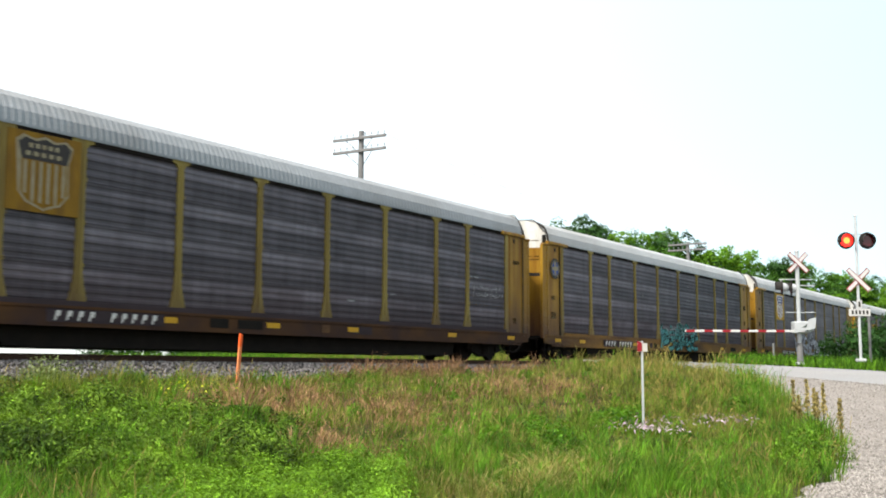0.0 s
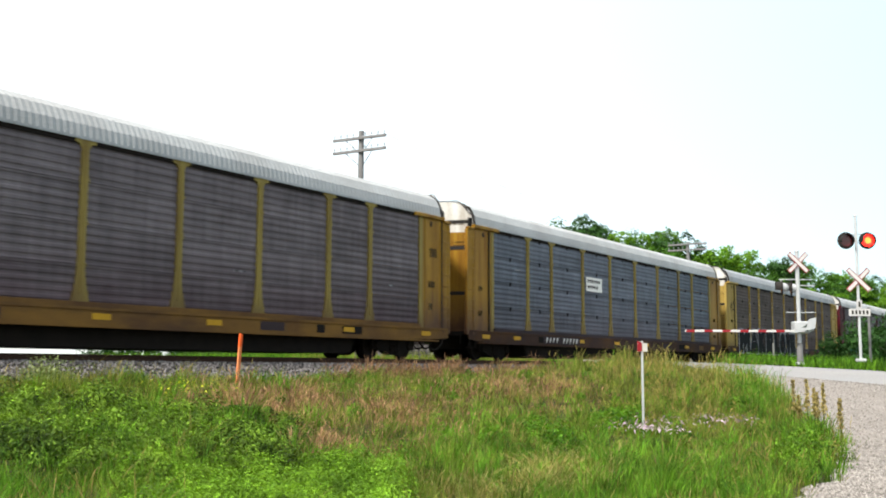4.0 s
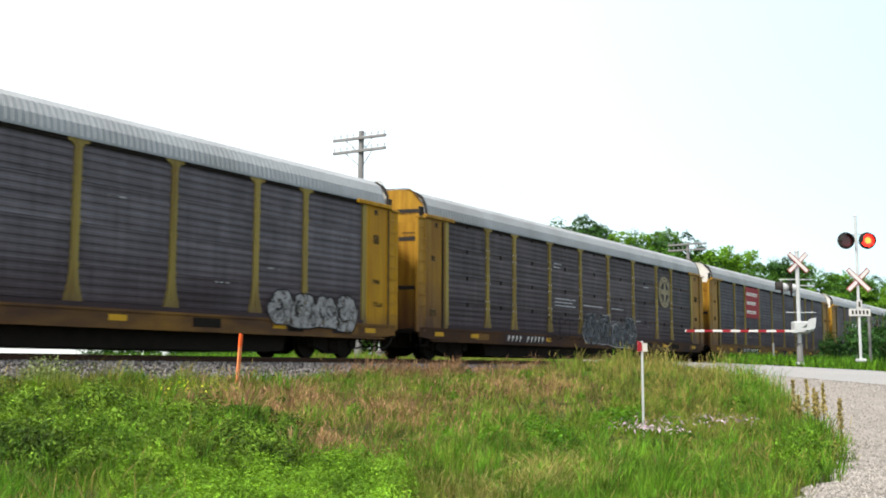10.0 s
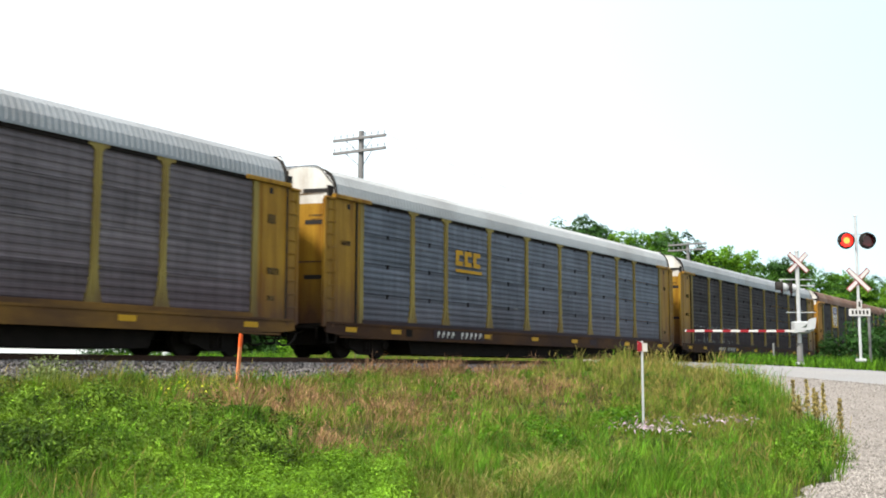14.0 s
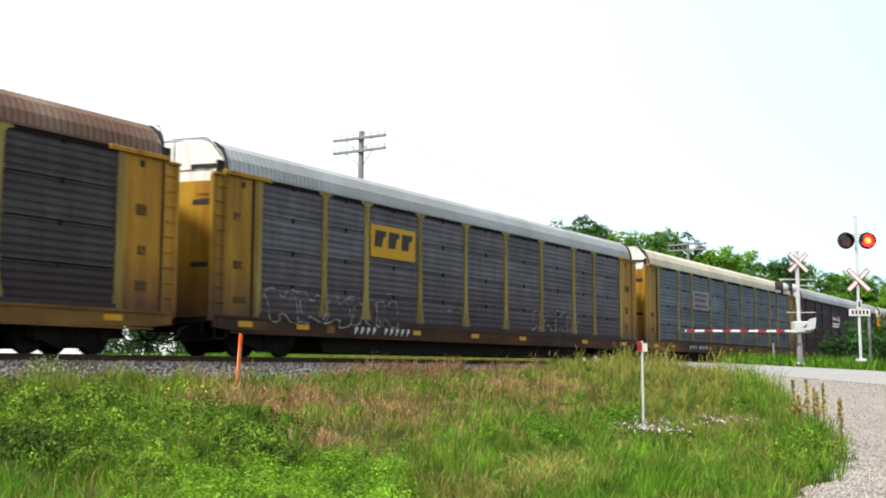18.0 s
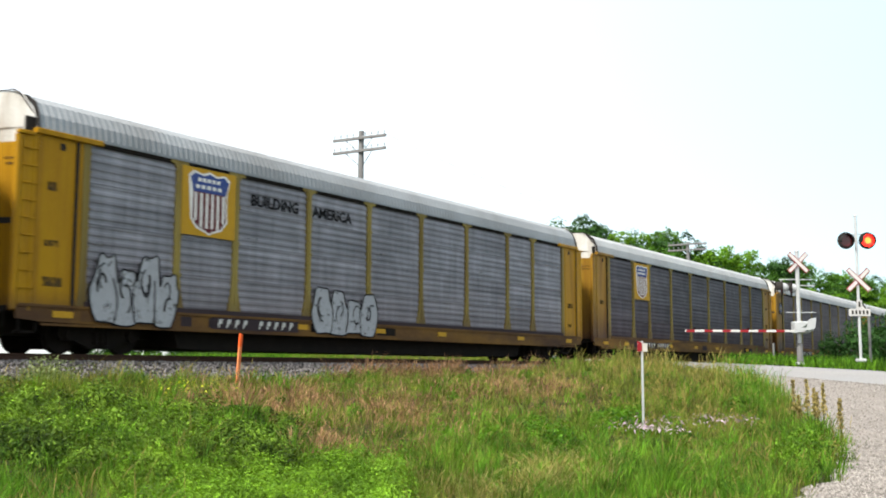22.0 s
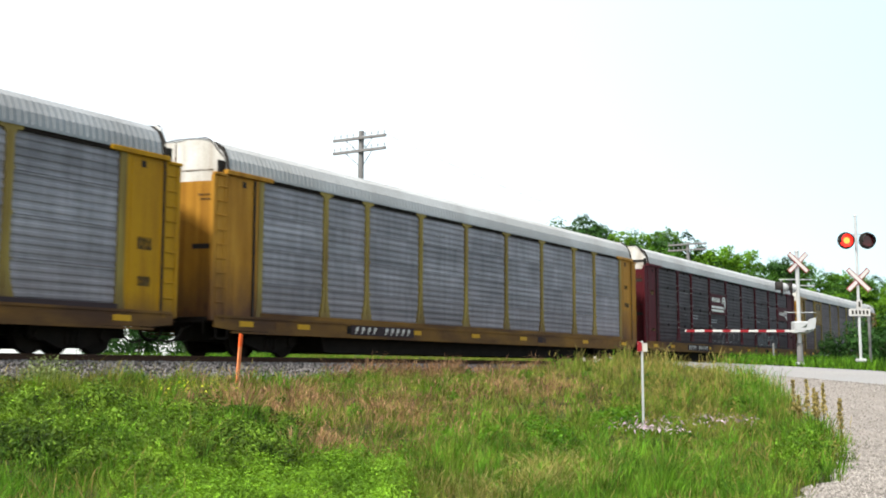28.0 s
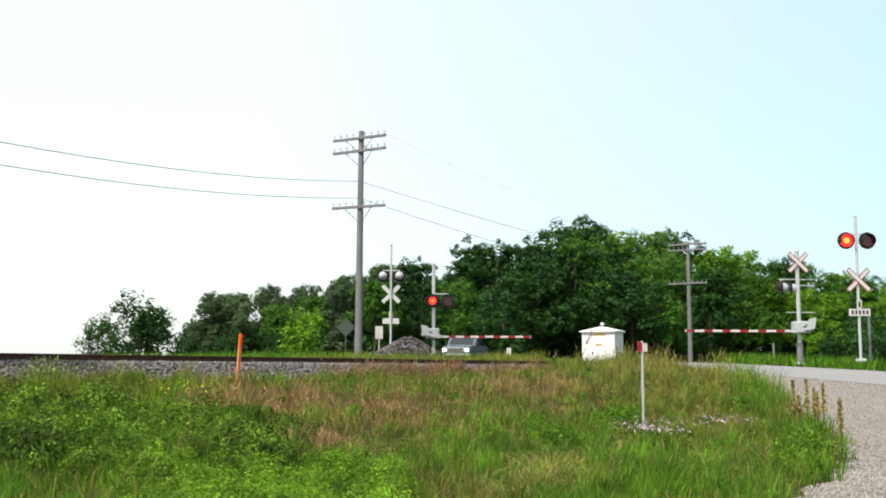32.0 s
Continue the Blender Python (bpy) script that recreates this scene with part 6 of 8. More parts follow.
def lamp_head(parent, x, y, z, back=False):
    """A flasher unit: round dark background, hooded lens and round housing."""
    f = 1 if not back else -1
    bm = bmesh.new()
    rod(bm, (0, 0, 0), (0, 0.03 * f, 0), 0.335, seg=28)
    u = part("flasher", bm, BLACK, parent, "black round flasher background", (x, y, z))
    bm = bmesh.new()
    rod(bm, (0, 0.03 * f, 0), (0, 0.16 * f, 0), 0.21, 0.19, seg=18)
    rod(bm, (0, 0.16 * f, 0), (0, 0.28 * f, 0), 0.19, 0.08, seg=18)
    part("lamp_housing", bm, LAMP_GREY, u, "grey lamp housing")
    bm = bmesh.new()
    rod(bm, (0, -0.03 * f, 0), (0, 0, 0), 0.235, seg=20)
    part("lens", bm, LENS_DARK, u, "dark red lens")
    bm = bmesh.new()
    for k in range(14):
        a, b = radians(-20 + k * 220 / 14), radians(-20 + (k + 1) * 220 / 14)
        vs = [bm.verts.new((0.255 * math.cos(t), d * f, 0.255 * math.sin(t))) for t in (a, b) for d in (0, -0.26)]
        bm.faces.new((vs[0], vs[2], vs[3], vs[1]))
    part("hood", bm, BLACK, u)
    return u


def lit_lens(parent, x, y, z, size=1.0):
    bm = bmesh.new()
    rod(bm, (0, -0.035, 0), (0, 0, 0), 0.25 * size, seg=22)
    g = part("lit_lens", bm, GLOW, parent, "glowing red lens", (x, y, z))
    bm = bmesh.new()
    rod(bm, (0, -0.045, 0), (0, -0.035, 0), 0.125 * size * size, seg=16)
    part("lamp_core", bm, GLOW_CORE, g, "bright centre of the lamp")
    return g


def mast_shape(h, r=0.055, lean=0.0):
    bm = bmesh.new()
    rod(bm, (0, 0, 0), (lean, 0, h), r, seg=14)
    bmesh.ops.create_uvsphere(bm, u_segments=10, v_segments=6, radius=r * 1.25, matrix=Matrix.Translation((lean, 0, h)))
    box(bm, (-0.16, -0.16, 0), (0.16, 0.16, 0.12), 0.02)
    return bm


GLOWS = []


def flasher_mast(x, y, z, turn, lit, h=5.75, lamp=4.76, buck=3.2, plate_z=1.78, back=False):
    """A mast with two flashers over a crossbuck and a small plate, facing its -y."""
    m = base("signal_mast", "grey crossing signal mast with two round flashers above a crossbuck", "crossing signal", "masts of the level crossing", (x, y, z), turn)
    part("mast", mast_shape(h), ALU, m, "grey metal mast")
    part("lamp_arm", rods(((-0.42, 0.0, lamp + 0.26), (0.42, 0.0, lamp + 0.26), 0.025), ((-0.42, 0, lamp + 0.26), (-0.42, 0, lamp), 0.02), ((0.42, 0, lamp + 0.26), (0.42, 0, lamp), 0.02)), ALU, m)
    for sx in (-0.42, 0.42):
        lamp_head(m, sx, -0.06, lamp)
    if lit:
        GLOWS.append((lit_lens(m, -0.42, -0.095, lamp), -0.42, 0.42, -0.095, lamp))
    crossbuck(m, -0.075, buck, 1.2, back)
    p = part("track_plate", boxes(((-0.42, -0.012, 0), (0.42, 0.012, 0.28)), bevel=0.004), SIGN_WHITE, m, "white plate with dark lettering", (0, -0.07, plate_z))
    n = part("count_plate", boxes(((-0.10, -0.012, 0.30), (0.10, 0.012, 0.62)), bevel=0.004), SIGN_WHITE, m, "small white plate", (0, -0.07, plate_z))
    if not back:
        for k in range(5):
            part("bar", boxes(((0, -0.004, 0.06), (0.08, 0.0, 0.22))), MARK_BLACK, p, "", (-0.32 + k * 0.145, -0.012, 0))
        part("bar", boxes(((-0.04, -0.004, 0.35), (0.04, 0.0, 0.57))), MARK_BLACK, n, "", (0, -0.012, 0))
    return m


def gate_mast(x, y, z, turn, arm_len, height, arm_z, side):
    """A mast with a gate machine and a lowered striped arm along its -x (side -1) or its +x."""
    m = base("gate_mast", "grey crossing gate mast with a lowered red and white arm", "crossing gate", "masts of the level crossing", (x, y, z), turn)
    part("mast", mast_shape(height, 0.085), ALU, m, "grey metal mast")
    g = part("gate_machine", mirrored(boxes(((-0.28, -0.30, arm_z - 0.05), (0.40, 0.25, arm_z + 0.46)), bevel=0.05), -side, 1), ALU, m, "pale grey gate machine box")
    part("machine_cover", mirrored(boxes(((0.40, -0.22, arm_z + 0.05), (0.58, 0.16, arm_z + 0.45)), bevel=0.04), -side, 1), ALU, g)
    part("machine_hatch", mirrored(plate([(-0.22, arm_z + 0.02), (0.30, arm_z + 0.02), (0.30, arm_z + 0.38)], 0.012), -side, 1), SIGN_BACK, g, "dark hatch of the gate machine", (0, -0.312, 0))
    part("counterweight", mirrored(plate([(-0.35, arm_z - 0.05), (0.55, arm_z + 0.15), (0.62, arm_z + 0.62), (0.30, arm_z + 0.55), (0.2, arm_z + 0.2), (-0.35, arm_z + 0.12)], 0.05), -side, 1), ALU, m, "swung counterweight arm", (0, -0.42, 0))
    arm = part("gate_arm", mirrored(boxes(((-arm_len, -0.025, arm_z - 0.015), (0.1, 0.025, arm_z + 0.085)), bevel=0.008), -side, 1), SIGN_WHITE, m, "white gate arm with red stripes", (0, -0.38, 0))
    n = max(6, round(arm_len / 0.78))
    step = (arm_len - 0.4) / n
    for k in range(n):
        a = -arm_len + (k + 0.06) * step
        part("stripe", mirrored(boxes(((a, -0.029, arm_z - 0.019), (a + step * 0.46, 0.029, arm_z + 0.089))), -side, 1), RED, arm)
        if k % 3 == 0:
            part("arm_lamp", mirrored(boxes(((a + 0.3, -0.03, arm_z + 0.085), (a + 0.4, 0.03, arm_z + 0.17)), bevel=0.02), -side, 1), STEEL_DARK, arm, "small dark arm lamp")
    return m


# near side of the railway
near_gate = gate_mast(47.27, 11.96, -0.12, -57.3, 5.05, 4.95, 1.42, -1)
crossbuck(near_gate, -0.12, 4.45, 1.15)
for lx, ly, lz in ((-0.72, -0.05, 3.36), (-0.26, 0.12, 3.34)):  # swung to face along the railway
    lamp_head(near_gate, lx, ly, lz, True).rotation_euler = (0, 0, radians(78))
part("lamp_arm", rods(((-0.8, 0.05, 3.72), (0.62, 0.05, 3.72), 0.025), ((-0.72, 0.05, 3.72), (-0.72, 0.05, 3.4), 0.02), ((-0.1, 0, 3.45), (0.75, 0, 3.45), 0.02)), ALU, near_gate)
part("cross_bar", rods(((-0.55, 0, 2.28), (0.75, 0, 2.28), 0.018)), ALU, near_gate)
part("mast_foot", rods(((0, 0, 0), (0, 0, 0.95), 0.13), seg=14), WOOD_POLE, near_gate, "stout grey lower mast")
part("cable_clamp", rods(((0, 0, 0.62), (0, 0, 0.72), 0.10)), STEEL_DARK, near_gate)
flasher_mast(43.91, 8.79, 0.0, -57.3, True)
thing("stub_post", boxes(((-0.05, -0.05, 0), (0.05, 0.05, 2.2)), bevel=0.01), WOOD_POLE, "grey wooden stub post behind the signal mast", "post", at=(45.6, 8.75, 0.0))
thing("stub_post", boxes(((-0.05, -0.05, 0), (0.05, 0.05, 1.1)), bevel=0.01), WOOD_POLE, "short grey wooden post by the road", "post", at=(58.5, 16.2, 0.0))
# far side of the railway
far_gate = gate_mast(43.71, 28.65, -0.2, -57.3, 4.75, 5.0, 1.4, 1)
lamp_head(far_gate, -0.05, -0.16, 3.2)
lamp_head(far_gate, 0.70, -0.16, 3.2)
part("lamp_arm", rods(((-0.05, 0, 3.55), (0.72, 0, 3.55), 0.025), ((0.70, 0, 3.55), (0.70, -0.1, 3.2), 0.02)), ALU, far_gate)
GLOWS.append((lit_lens(far_gate, -0.05, -0.20, 3.2, 0.72), -0.05, 0.70, -0.20, 3.2))
flasher_mast(44.1, 31.52, 0.2, 122.7, False, 5.8, 4.22, 3.28, 1.75, True)


def utility_pole(x, y, z, h, lean, arms, turn=0):
    m = base("utility_pole", "weathered wooden pole with three crossarms of insulators", "utility pole", "poles along the railway", (x, y, z), turn)
    part("pole", rods(((0, 0, 0), (lean, 0, h), 0.175, 0.12), seg=14), WOOD_POLE, m, "grey weathered wooden pole")
    for k, (dz, skew) in enumerate(arms):
        px = lean * dz / h
        a = part("crossarm", boxes(((-0.05, -1.5, -0.06), (0.05, 1.5, 0.06)), bevel=0.01), WOOD_POLE, m, "", (px - 0.16, 0, dz))
        a.rotation_euler = (radians(skew), 0, 0)
        for i in range(8):
            yy = -1.42 + i * 0.36 + (0.32 if i > 3 else 0)
            part("insulator", shared("insulator", lambda: rods(((0, 0, 0.06), (0, 0, 0.16), 0.012), ((0, 0, 0.14), (0, 0, 0.24), 0.035, 0.025), seg=7), INSULATOR), None, a, "", (0, yy, 0))
        part("brace", rods(((-0.16, 0.75, dz - 0.05), (0, 0.06, dz - 0.7), 0.014), ((-0.16, -0.75, dz - 0.05), (0, -0.06, dz - 0.7), 0.014), seg=5), STEEL_DARK, m, "", (px, 0, 0))
    return m


P1 = (37.95, 28.9, -0.5)
utility_pole(*P1, 10.97, 0.06, ((10.62, 1.0), (10.03, 0.5), (7.45, 1.5)))
P2 = (76.7, 27.4, -0.4)
utility_pole(*P2, 9.6, 0.0, ((9.42, 0), (9.0, 0), (6.48, 0)))


def wire(a, b, sag, r=0.014):
    a, b = Vector(a), Vector(b)
    pts = []
    for k in range(25):
        t = k / 24
        p = a.lerp(b, t)
        p.z -= 4 * sag * t * (1 - t)
        pts.append(p)
    thing("wire", tube(pts, r, 5), WIRE, "dark sagging overhead wire between poles", "wire", "wires between the poles")


for z0, z1, z2, sag1, sag2 in ((8.0, 8.14, 6.9, 1.45, 0.22), (7.2, 7.37, 5.6, 1.38, 0.4)):
    wire((-1.5, 29.1, z0), (P1[0], P1[1], z1), sag1, 0.013)
    wire((P1[0], P1[1], z1), (P2[0], P2[1], z2), sag2, 0.012)
wire((P1[0] - 0.16, 27.5, 10.2), (P2[0] - 0.16, 26.0, 9.1), 0.9, 0.004)


def signal_hut():
    m = base("signal_hut", "white metal signal hut with a low peaked roof", "equipment hut", "", (57.95, 26.05, -0.35), 0)
    part("body", boxes(((-0.62, -1.05, 0.0), (0.62, 1.05, 2.2)), bevel=0.02), HUT_WHITE, m, "white painted metal body")
    bm = bmesh.new()
    lo = [bm.verts.new(v) for v in ((-0.74, -1.16, 2.18), (0.74, -1.16, 2.18), (0.74, 1.16, 2.18), (-0.74, 1.16, 2.18))]
    mid = [bm.verts.new(v) for v in ((-0.74, -1.16, 2.26), (0.74, -1.16, 2.26), (0.74, 1.16, 2.26), (-0.74, 1.16, 2.26))]
    top = [bm.verts.new(v) for v in ((-0.12, -0.12, 2.52), (0.12, -0.12, 2.52), (0.12, 0.12, 2.52), (-0.12, 0.12, 2.52))]
    bm.faces.new(lo[::-1])
    bm.faces.new(top)
    for a, b in ((lo, mid), (mid, top)):
        for i in range(4):
            j = (i + 1) % 4
            bm.faces.new((a[i], a[j], b[j], b[i]))
    part("roof", bm, HUT_WHITE, m, "low white pyramid roof")
    part("vent_cap", rods(((0, 0, 2.52), (0, 0, 2.66), 0.08), ((0, 0, 2.64), (0, 0, 2.76), 0.14, 0.09), seg=12), ALU, m)
    d = part("door", boxes(((-0.03, -0.55, 0.12), (0.0, 0.45, 1.75)), bevel=0.006), HUT_WHITE, m, "white door", (-0.62, 0, 0))
    part("handle", boxes(((-0.05, 0.3, 0.9), (0, 0.36, 1.05)), bevel=0.006), STEEL_DARK, d, "", (-0.03, 0, 0))
    part("label_plate", boxes(((-0.02, -0.45, 1.78), (0.0, 0.35, 1.88))), LABEL_YELLOW, m, "yellow notice strip", (-0.62, 0, 0.22))
    part("label_plate", boxes(((-0.02, -0.25, 1.22), (0.0, 0.15, 1.28))), LABEL_YELLOW, m, "", (-0.652, 0, 0.2))
    pts = [(-0.66, 0.75, 1.5), (-0.68, 0.68, 1.65), (-0.68, 0.55, 1.85), (-0.67, 0.4, 2.1), (-0.78, 0.35, 2.3)]
    part("cable", tube(pts, 0.02, 6), STEEL_DARK, m)


signal_hut()


def marker_post():
    m = base("marker_post", "grey steel post with a small red and white marker plate", "marker post", "", (17.2, 7.0, -1.45), -57)
    part("post", boxes(((-0.019, -0.014, 0), (0.019, 0.014, 1.62)), bevel=0.005), ALU, m, "galvanised post")
    s = part("marker_plate", plate([(-0.085, 1.44), (0.085, 1.44), (0.085, 1.585), (0.012, 1.585), (-0.085, 1.63)], 0.006), WHITE, m, "white plate with a red corner", (0, -0.03, 0))
    part("red_field", plate([(-0.085, 1.445), (-0.005, 1.445), (-0.005, 1.59), (-0.085, 1.625)], 0.004), RED, s, "", (0, -0.005, 0))


marker_post()


def survey_stake():
    m = base("survey_stake", "leaning orange wooden survey stake", "stake", "", (16.75, 16.0, -0.95), 10)
    s = part("stake", boxes(((-0.05, -0.02, 0), (0.05, 0.02, 1.10)), bevel=0.008), ORANGE_STAKE, m, "faded orange wood")
    s.rotation_euler = (0, radians(6), 0)
    t = part("stake_tip", boxes(((-0.052, -0.022, 1.10), (0.052, 0.022, 1.38)), bevel=0.008), ORANGE_TOP, m, "fluorescent orange tip")
    t.rotation_euler = (0, radians(6), 0)


survey_stake()


def gravel_heap():
    bm = bmesh.new()
    bmesh.ops.create_cone(bm, cap_ends=True, segments=40, radius1=2.05, radius2=0.3, depth=1.25)
    bmesh.ops.subdivide_edges(bm, edges=bm.edges[:], cuts=4, use_grid_fill=True)
    for v in bm.verts:
        v.co += Vector((noise.noise(v.co * 1.1), noise.noise(v.co * 1.1 + Vector((9, 0, 0))), 0.6 * noise.noise(v.co * 2.3))) * 0.22
    thing("gravel_heap", bm, STONE, "heap of grey crushed stone beside the crossing", "stone heap", at=(43.9, 30.3, 0.50))
    rng = np.random.default_rng(8)
    n = 1200
    a, r = rng.uniform(0, 6.28, n), rng.uniform(0, 1, n) ** 0.5
    p = np.stack([43.9 + 2.05 * r * np.cos(a), 30.3 + 2.05 * r * np.sin(a), 1.15 + 0.08 - 1.15 * np.clip(r - 0.12, 0, 1)], -1)
    oct_v = np.array([(1, 0, 0), (-1, 0, 0), (0, 1, 0), (0, -1, 0), (0, 0, 1), (0, 0, -1)], float)
    oct_f = np.array([(0, 2, 4), (2, 1, 4), (1, 3, 4), (3, 0, 4), (2, 0, 5), (1, 2, 5), (3, 1, 5), (0, 3, 5)])
    v = oct_v[None] * rng.uniform(0.03, 0.08, (n, 1, 1)) * rng.uniform(0.6, 1.3, (n, 6, 3)) + p[:, None]
    tagged(new("heap_stones", quick_mesh("heap_stones", v.reshape(-1, 3), (oct_f[None] + 6 * np.arange(n)[:, None, None]).reshape(-1, 3), 3, STONE)), "loose stones on the heap", "stones", "", "stuff")


gravel_heap()


def back_sign(x, y, z, h, w, ph, label):
    m = base("road_sign", label, "road sign", "", (x, y, z), 122.7)
    part("sign_post", boxes(((-0.03, -0.02, 0), (0.03, 0.02, h)), bevel=0.005), GALV, m)
    part("sign_plate", boxes(((-w / 2, -0.008, h - ph), (w / 2, 0.008, h)), bevel=0.006), WHITE, m, "", (0, 0.03, 0))
    part("sign_rib", boxes(((-0.03, -0.01, h - ph + 0.02), (0.03, 0.0, h - 0.02))), GALV, m, "", (0, -0.035, 0))


back_sign(45.4, 33.2, 0.0, 1.9, 0.40, 0.66, "white sign plate seen from behind on a grey post")
back_sign(54.5, 30.45, -0.3, 1.2, 0.26, 0.45, "small white marker plate on a low post")


def diamond_sign():
    m = base("warning_sign", "grey back of a diamond warning sign on a post", "road sign", "", (55.5, 43.3, -0.1), 122.7)
    part("sign_post", boxes(((-0.04, -0.03, 0), (0.04, 0.03, 3.1)), bevel=0.005), SIGN_BACK, m)
    part("sign_plate", plate([(0, 1.85), (0.62, 2.47), (0, 3.1), (-0.62, 2.47)], 0.01), SIGN_BACK, m, "bare metal back", (0, 0.04, 0))


diamond_sign()


# ---- the waiting pickup ----
def pickup():
    m = base("pickup_truck", "silver-grey pickup truck waiting with its headlights on", "pickup truck", "", (60.3, 37.0, -0.02), 198.5)
    side = [(2.75, 0.45), (2.8, 0.95), (2.6, 1.12), (1.25, 1.22), (0.55, 1.80), (-1.0, 1.85), (-1.25, 1.25), (-2.75, 1.25), (-2.8, 0.5)]
    bm = plate(side, 1.9)
    bmesh.ops.bevel(bm, geom=bm.edges[:], offset=0.06, segments=2, affect="EDGES")
    part("body", bm, TRUCK_PAINT, m, "silver-grey painted body", (0, -0.95, 0))
    w = bmesh.new()
    vs = [w.verts.new(v) for v in ((1.22, -0.80, 1.24), (1.22, 0.80, 1.24), (0.62, 0.70, 1.76), (0.62, -0.70, 1.76))]
    w.faces.new(vs)
    part("windscreen", w, GLASS, m, "dark windscreen", (0.03, 0, 0.02))
    for y in (-0.955, 0.955):
        part("side_window", plate([(0.95, 1.25), (0.5, 1.68), (-0.9, 1.70), (-1.05, 1.25)], 0.01), GLASS, m, "", (0, y, 0))
    g = part("grille", boxes(((0, -0.55, 0.72), (0.05, 0.55, 1.05)), bevel=0.02), CHROME, m, "chrome grille", (2.76, 0, 0))
    for k in range(3):
        part("grille_slot", boxes(((0, -0.5, 0.76 + k * 0.09), (0.02, 0.5, 0.81 + k * 0.09))), BLACK, g, "", (0.045, 0, 0))
    for y in (-0.74, 0.74):
        part("headlight", boxes(((0, -0.13, 0.80), (0.06, 0.13, 0.98)), bevel=0.02), HEADLIGHT, m, "lit headlight", (2.76, y, 0))
        part("mirror", boxes(((0.85, -0.12, 1.2), (0.98, 0.12, 1.42)), bevel=0.03), BLACK, m, "", (0, y * 1.42, 0))
    part("bumper", boxes(((2.72, -0.98, 0.42), (2.92, 0.98, 0.66)), bevel=0.05), CHROME, m, "chrome bumper")
    for x in (1.85, -1.75):
        for y in (-0.86, 0.86):
            bm = bmesh.new()
            rod(bm, (0, -0.13, 0), (0, 0.13, 0), 0.38, seg=20)
            t = part("tyre", bm, BLACK, m, "black tyre", (x, y, 0.38))
            bm = bmesh.new()
            rod(bm, (0, -0.14, 0), (0, 0.14, 0), 0.22, seg=14)
            part("rim", bm, CHROME, t, "bright rim")


pickup()

# ---- woods ----
LEAF = {
    "mid": leaf_material("leaf_mid", (0.029, 0.088, 0.010), (0.060, 0.138, 0.017), 0.2, 0.3, 0.2),
    "deep": leaf_material("leaf_deep", (0.012, 0.040, 0.009), (0.025, 0.064, 0.013), 0.15, 0.35, 0.2),
    "light": leaf_material("leaf_light", (0.062, 0.155, 0.009), (0.105, 0.215, 0.016), 0.22, 0.3, 0.2),
    # distance haze mixed into the leaf colour
    "pale": leaf_material("leaf_hazed_grey_green", (0.045, 0.080, 0.036), (0.070, 0.108, 0.050), 0.2, 0.3, 0.2),
}


def crown_mesh(name, seed, height, width, mat, leaves=13000, size=0.21, low=0.06):
    """A crown of leaf clumps: big lobes round the limbs, each set with small tufts, and gaps between them."""
    rng = np.random.default_rng(seed)
    lobes = 26
    lz = height * rng.uniform(low + 0.10, 0.88, lobes)
    spread = width * 0.5 * np.sqrt(np.clip(1 - ((lz / height - 0.46) / 0.54) ** 2, 0.04, 1)) * rng.uniform(0.25, 0.80, lobes)
    la = rng.uniform(0, 2 * np.pi, lobes)
    big = np.stack([spread * np.cos(la), spread * np.sin(la), lz], -1)
    big_r = width * rng.uniform(0.10, 0.20, lobes)
    tufts = lobes * 22
    of = np.repeat(np.arange(lobes), 22)
    td = rng.normal(0, 1, (tufts, 3))
    td[:, 2] = td[:, 2] * 0.8 + 0.30
    td /= np.linalg.norm(td, axis=1, keepdims=True)
    centres = big[of] + td * (big_r[of] * rng.uniform(0.75, 1.12, tufts))[:, None]
    radii = big_r[of] * rng.uniform(0.20, 0.40, tufts)
    pick = rng.integers(0, tufts, leaves)
    d = rng.normal(0, 1, (leaves, 3))
    d /= np.linalg.norm(d, axis=1, keepdims=True)
    p = centres[pick] + d * (radii[pick] * np.clip(np.abs(rng.normal(0.8, 0.3, leaves)), 0.1, 1.3))[:, None] * np.array([1.1, 1.1, 0.8])
    nrm = 0.9 * td[pick] + 0.7 * d + rng.normal(0, 0.40, (leaves, 3)) + np.array([0, 0, 0.45])
    nrm /= np.linalg.norm(nrm, axis=1, keepdims=True)
    ref = rng.normal(0, 1, (leaves, 3))
    u = np.cross(nrm, ref)
    u /= np.linalg.norm(u, axis=1, keepdims=True)
    w = np.cross(nrm, u)
    s = size * rng.uniform(0.5, 1.3, leaves)[:, None]
    bend = nrm * s * 0.22
    quad = np.stack([p - u * s * 0.55, p - w * s * 0.42 + bend, p + u * s * 0.6, p + w * s * 0.42 + bend], 1)
    return quick_mesh(name, quad.reshape(-1, 3), np.arange(leaves * 4).reshape(-1, 4), 4, mat)


def trunk_shape(height, r, seed):
    rng = random.Random(seed)
    bm = bmesh.new()
    rod(bm, (0, 0, -0.4), (0.1, 0, height * 0.45), r, r * 0.7, seg=9)
    rod(bm, (0.1, 0, height * 0.44), (0, 0.15, height * 0.8), r * 0.7, r * 0.25, seg=8)
    for _ in range(6):
        a, z = rng.uniform(0, 6.28), height * rng.uniform(0.25, 0.6)
        rod(bm, (0.05, 0, z), (math.cos(a) * height * 0.13, math.sin(a) * height * 0.13, z + height * 0.16), r * 0.34, r * 0.10, seg=6)
    return bm


TREES = {}


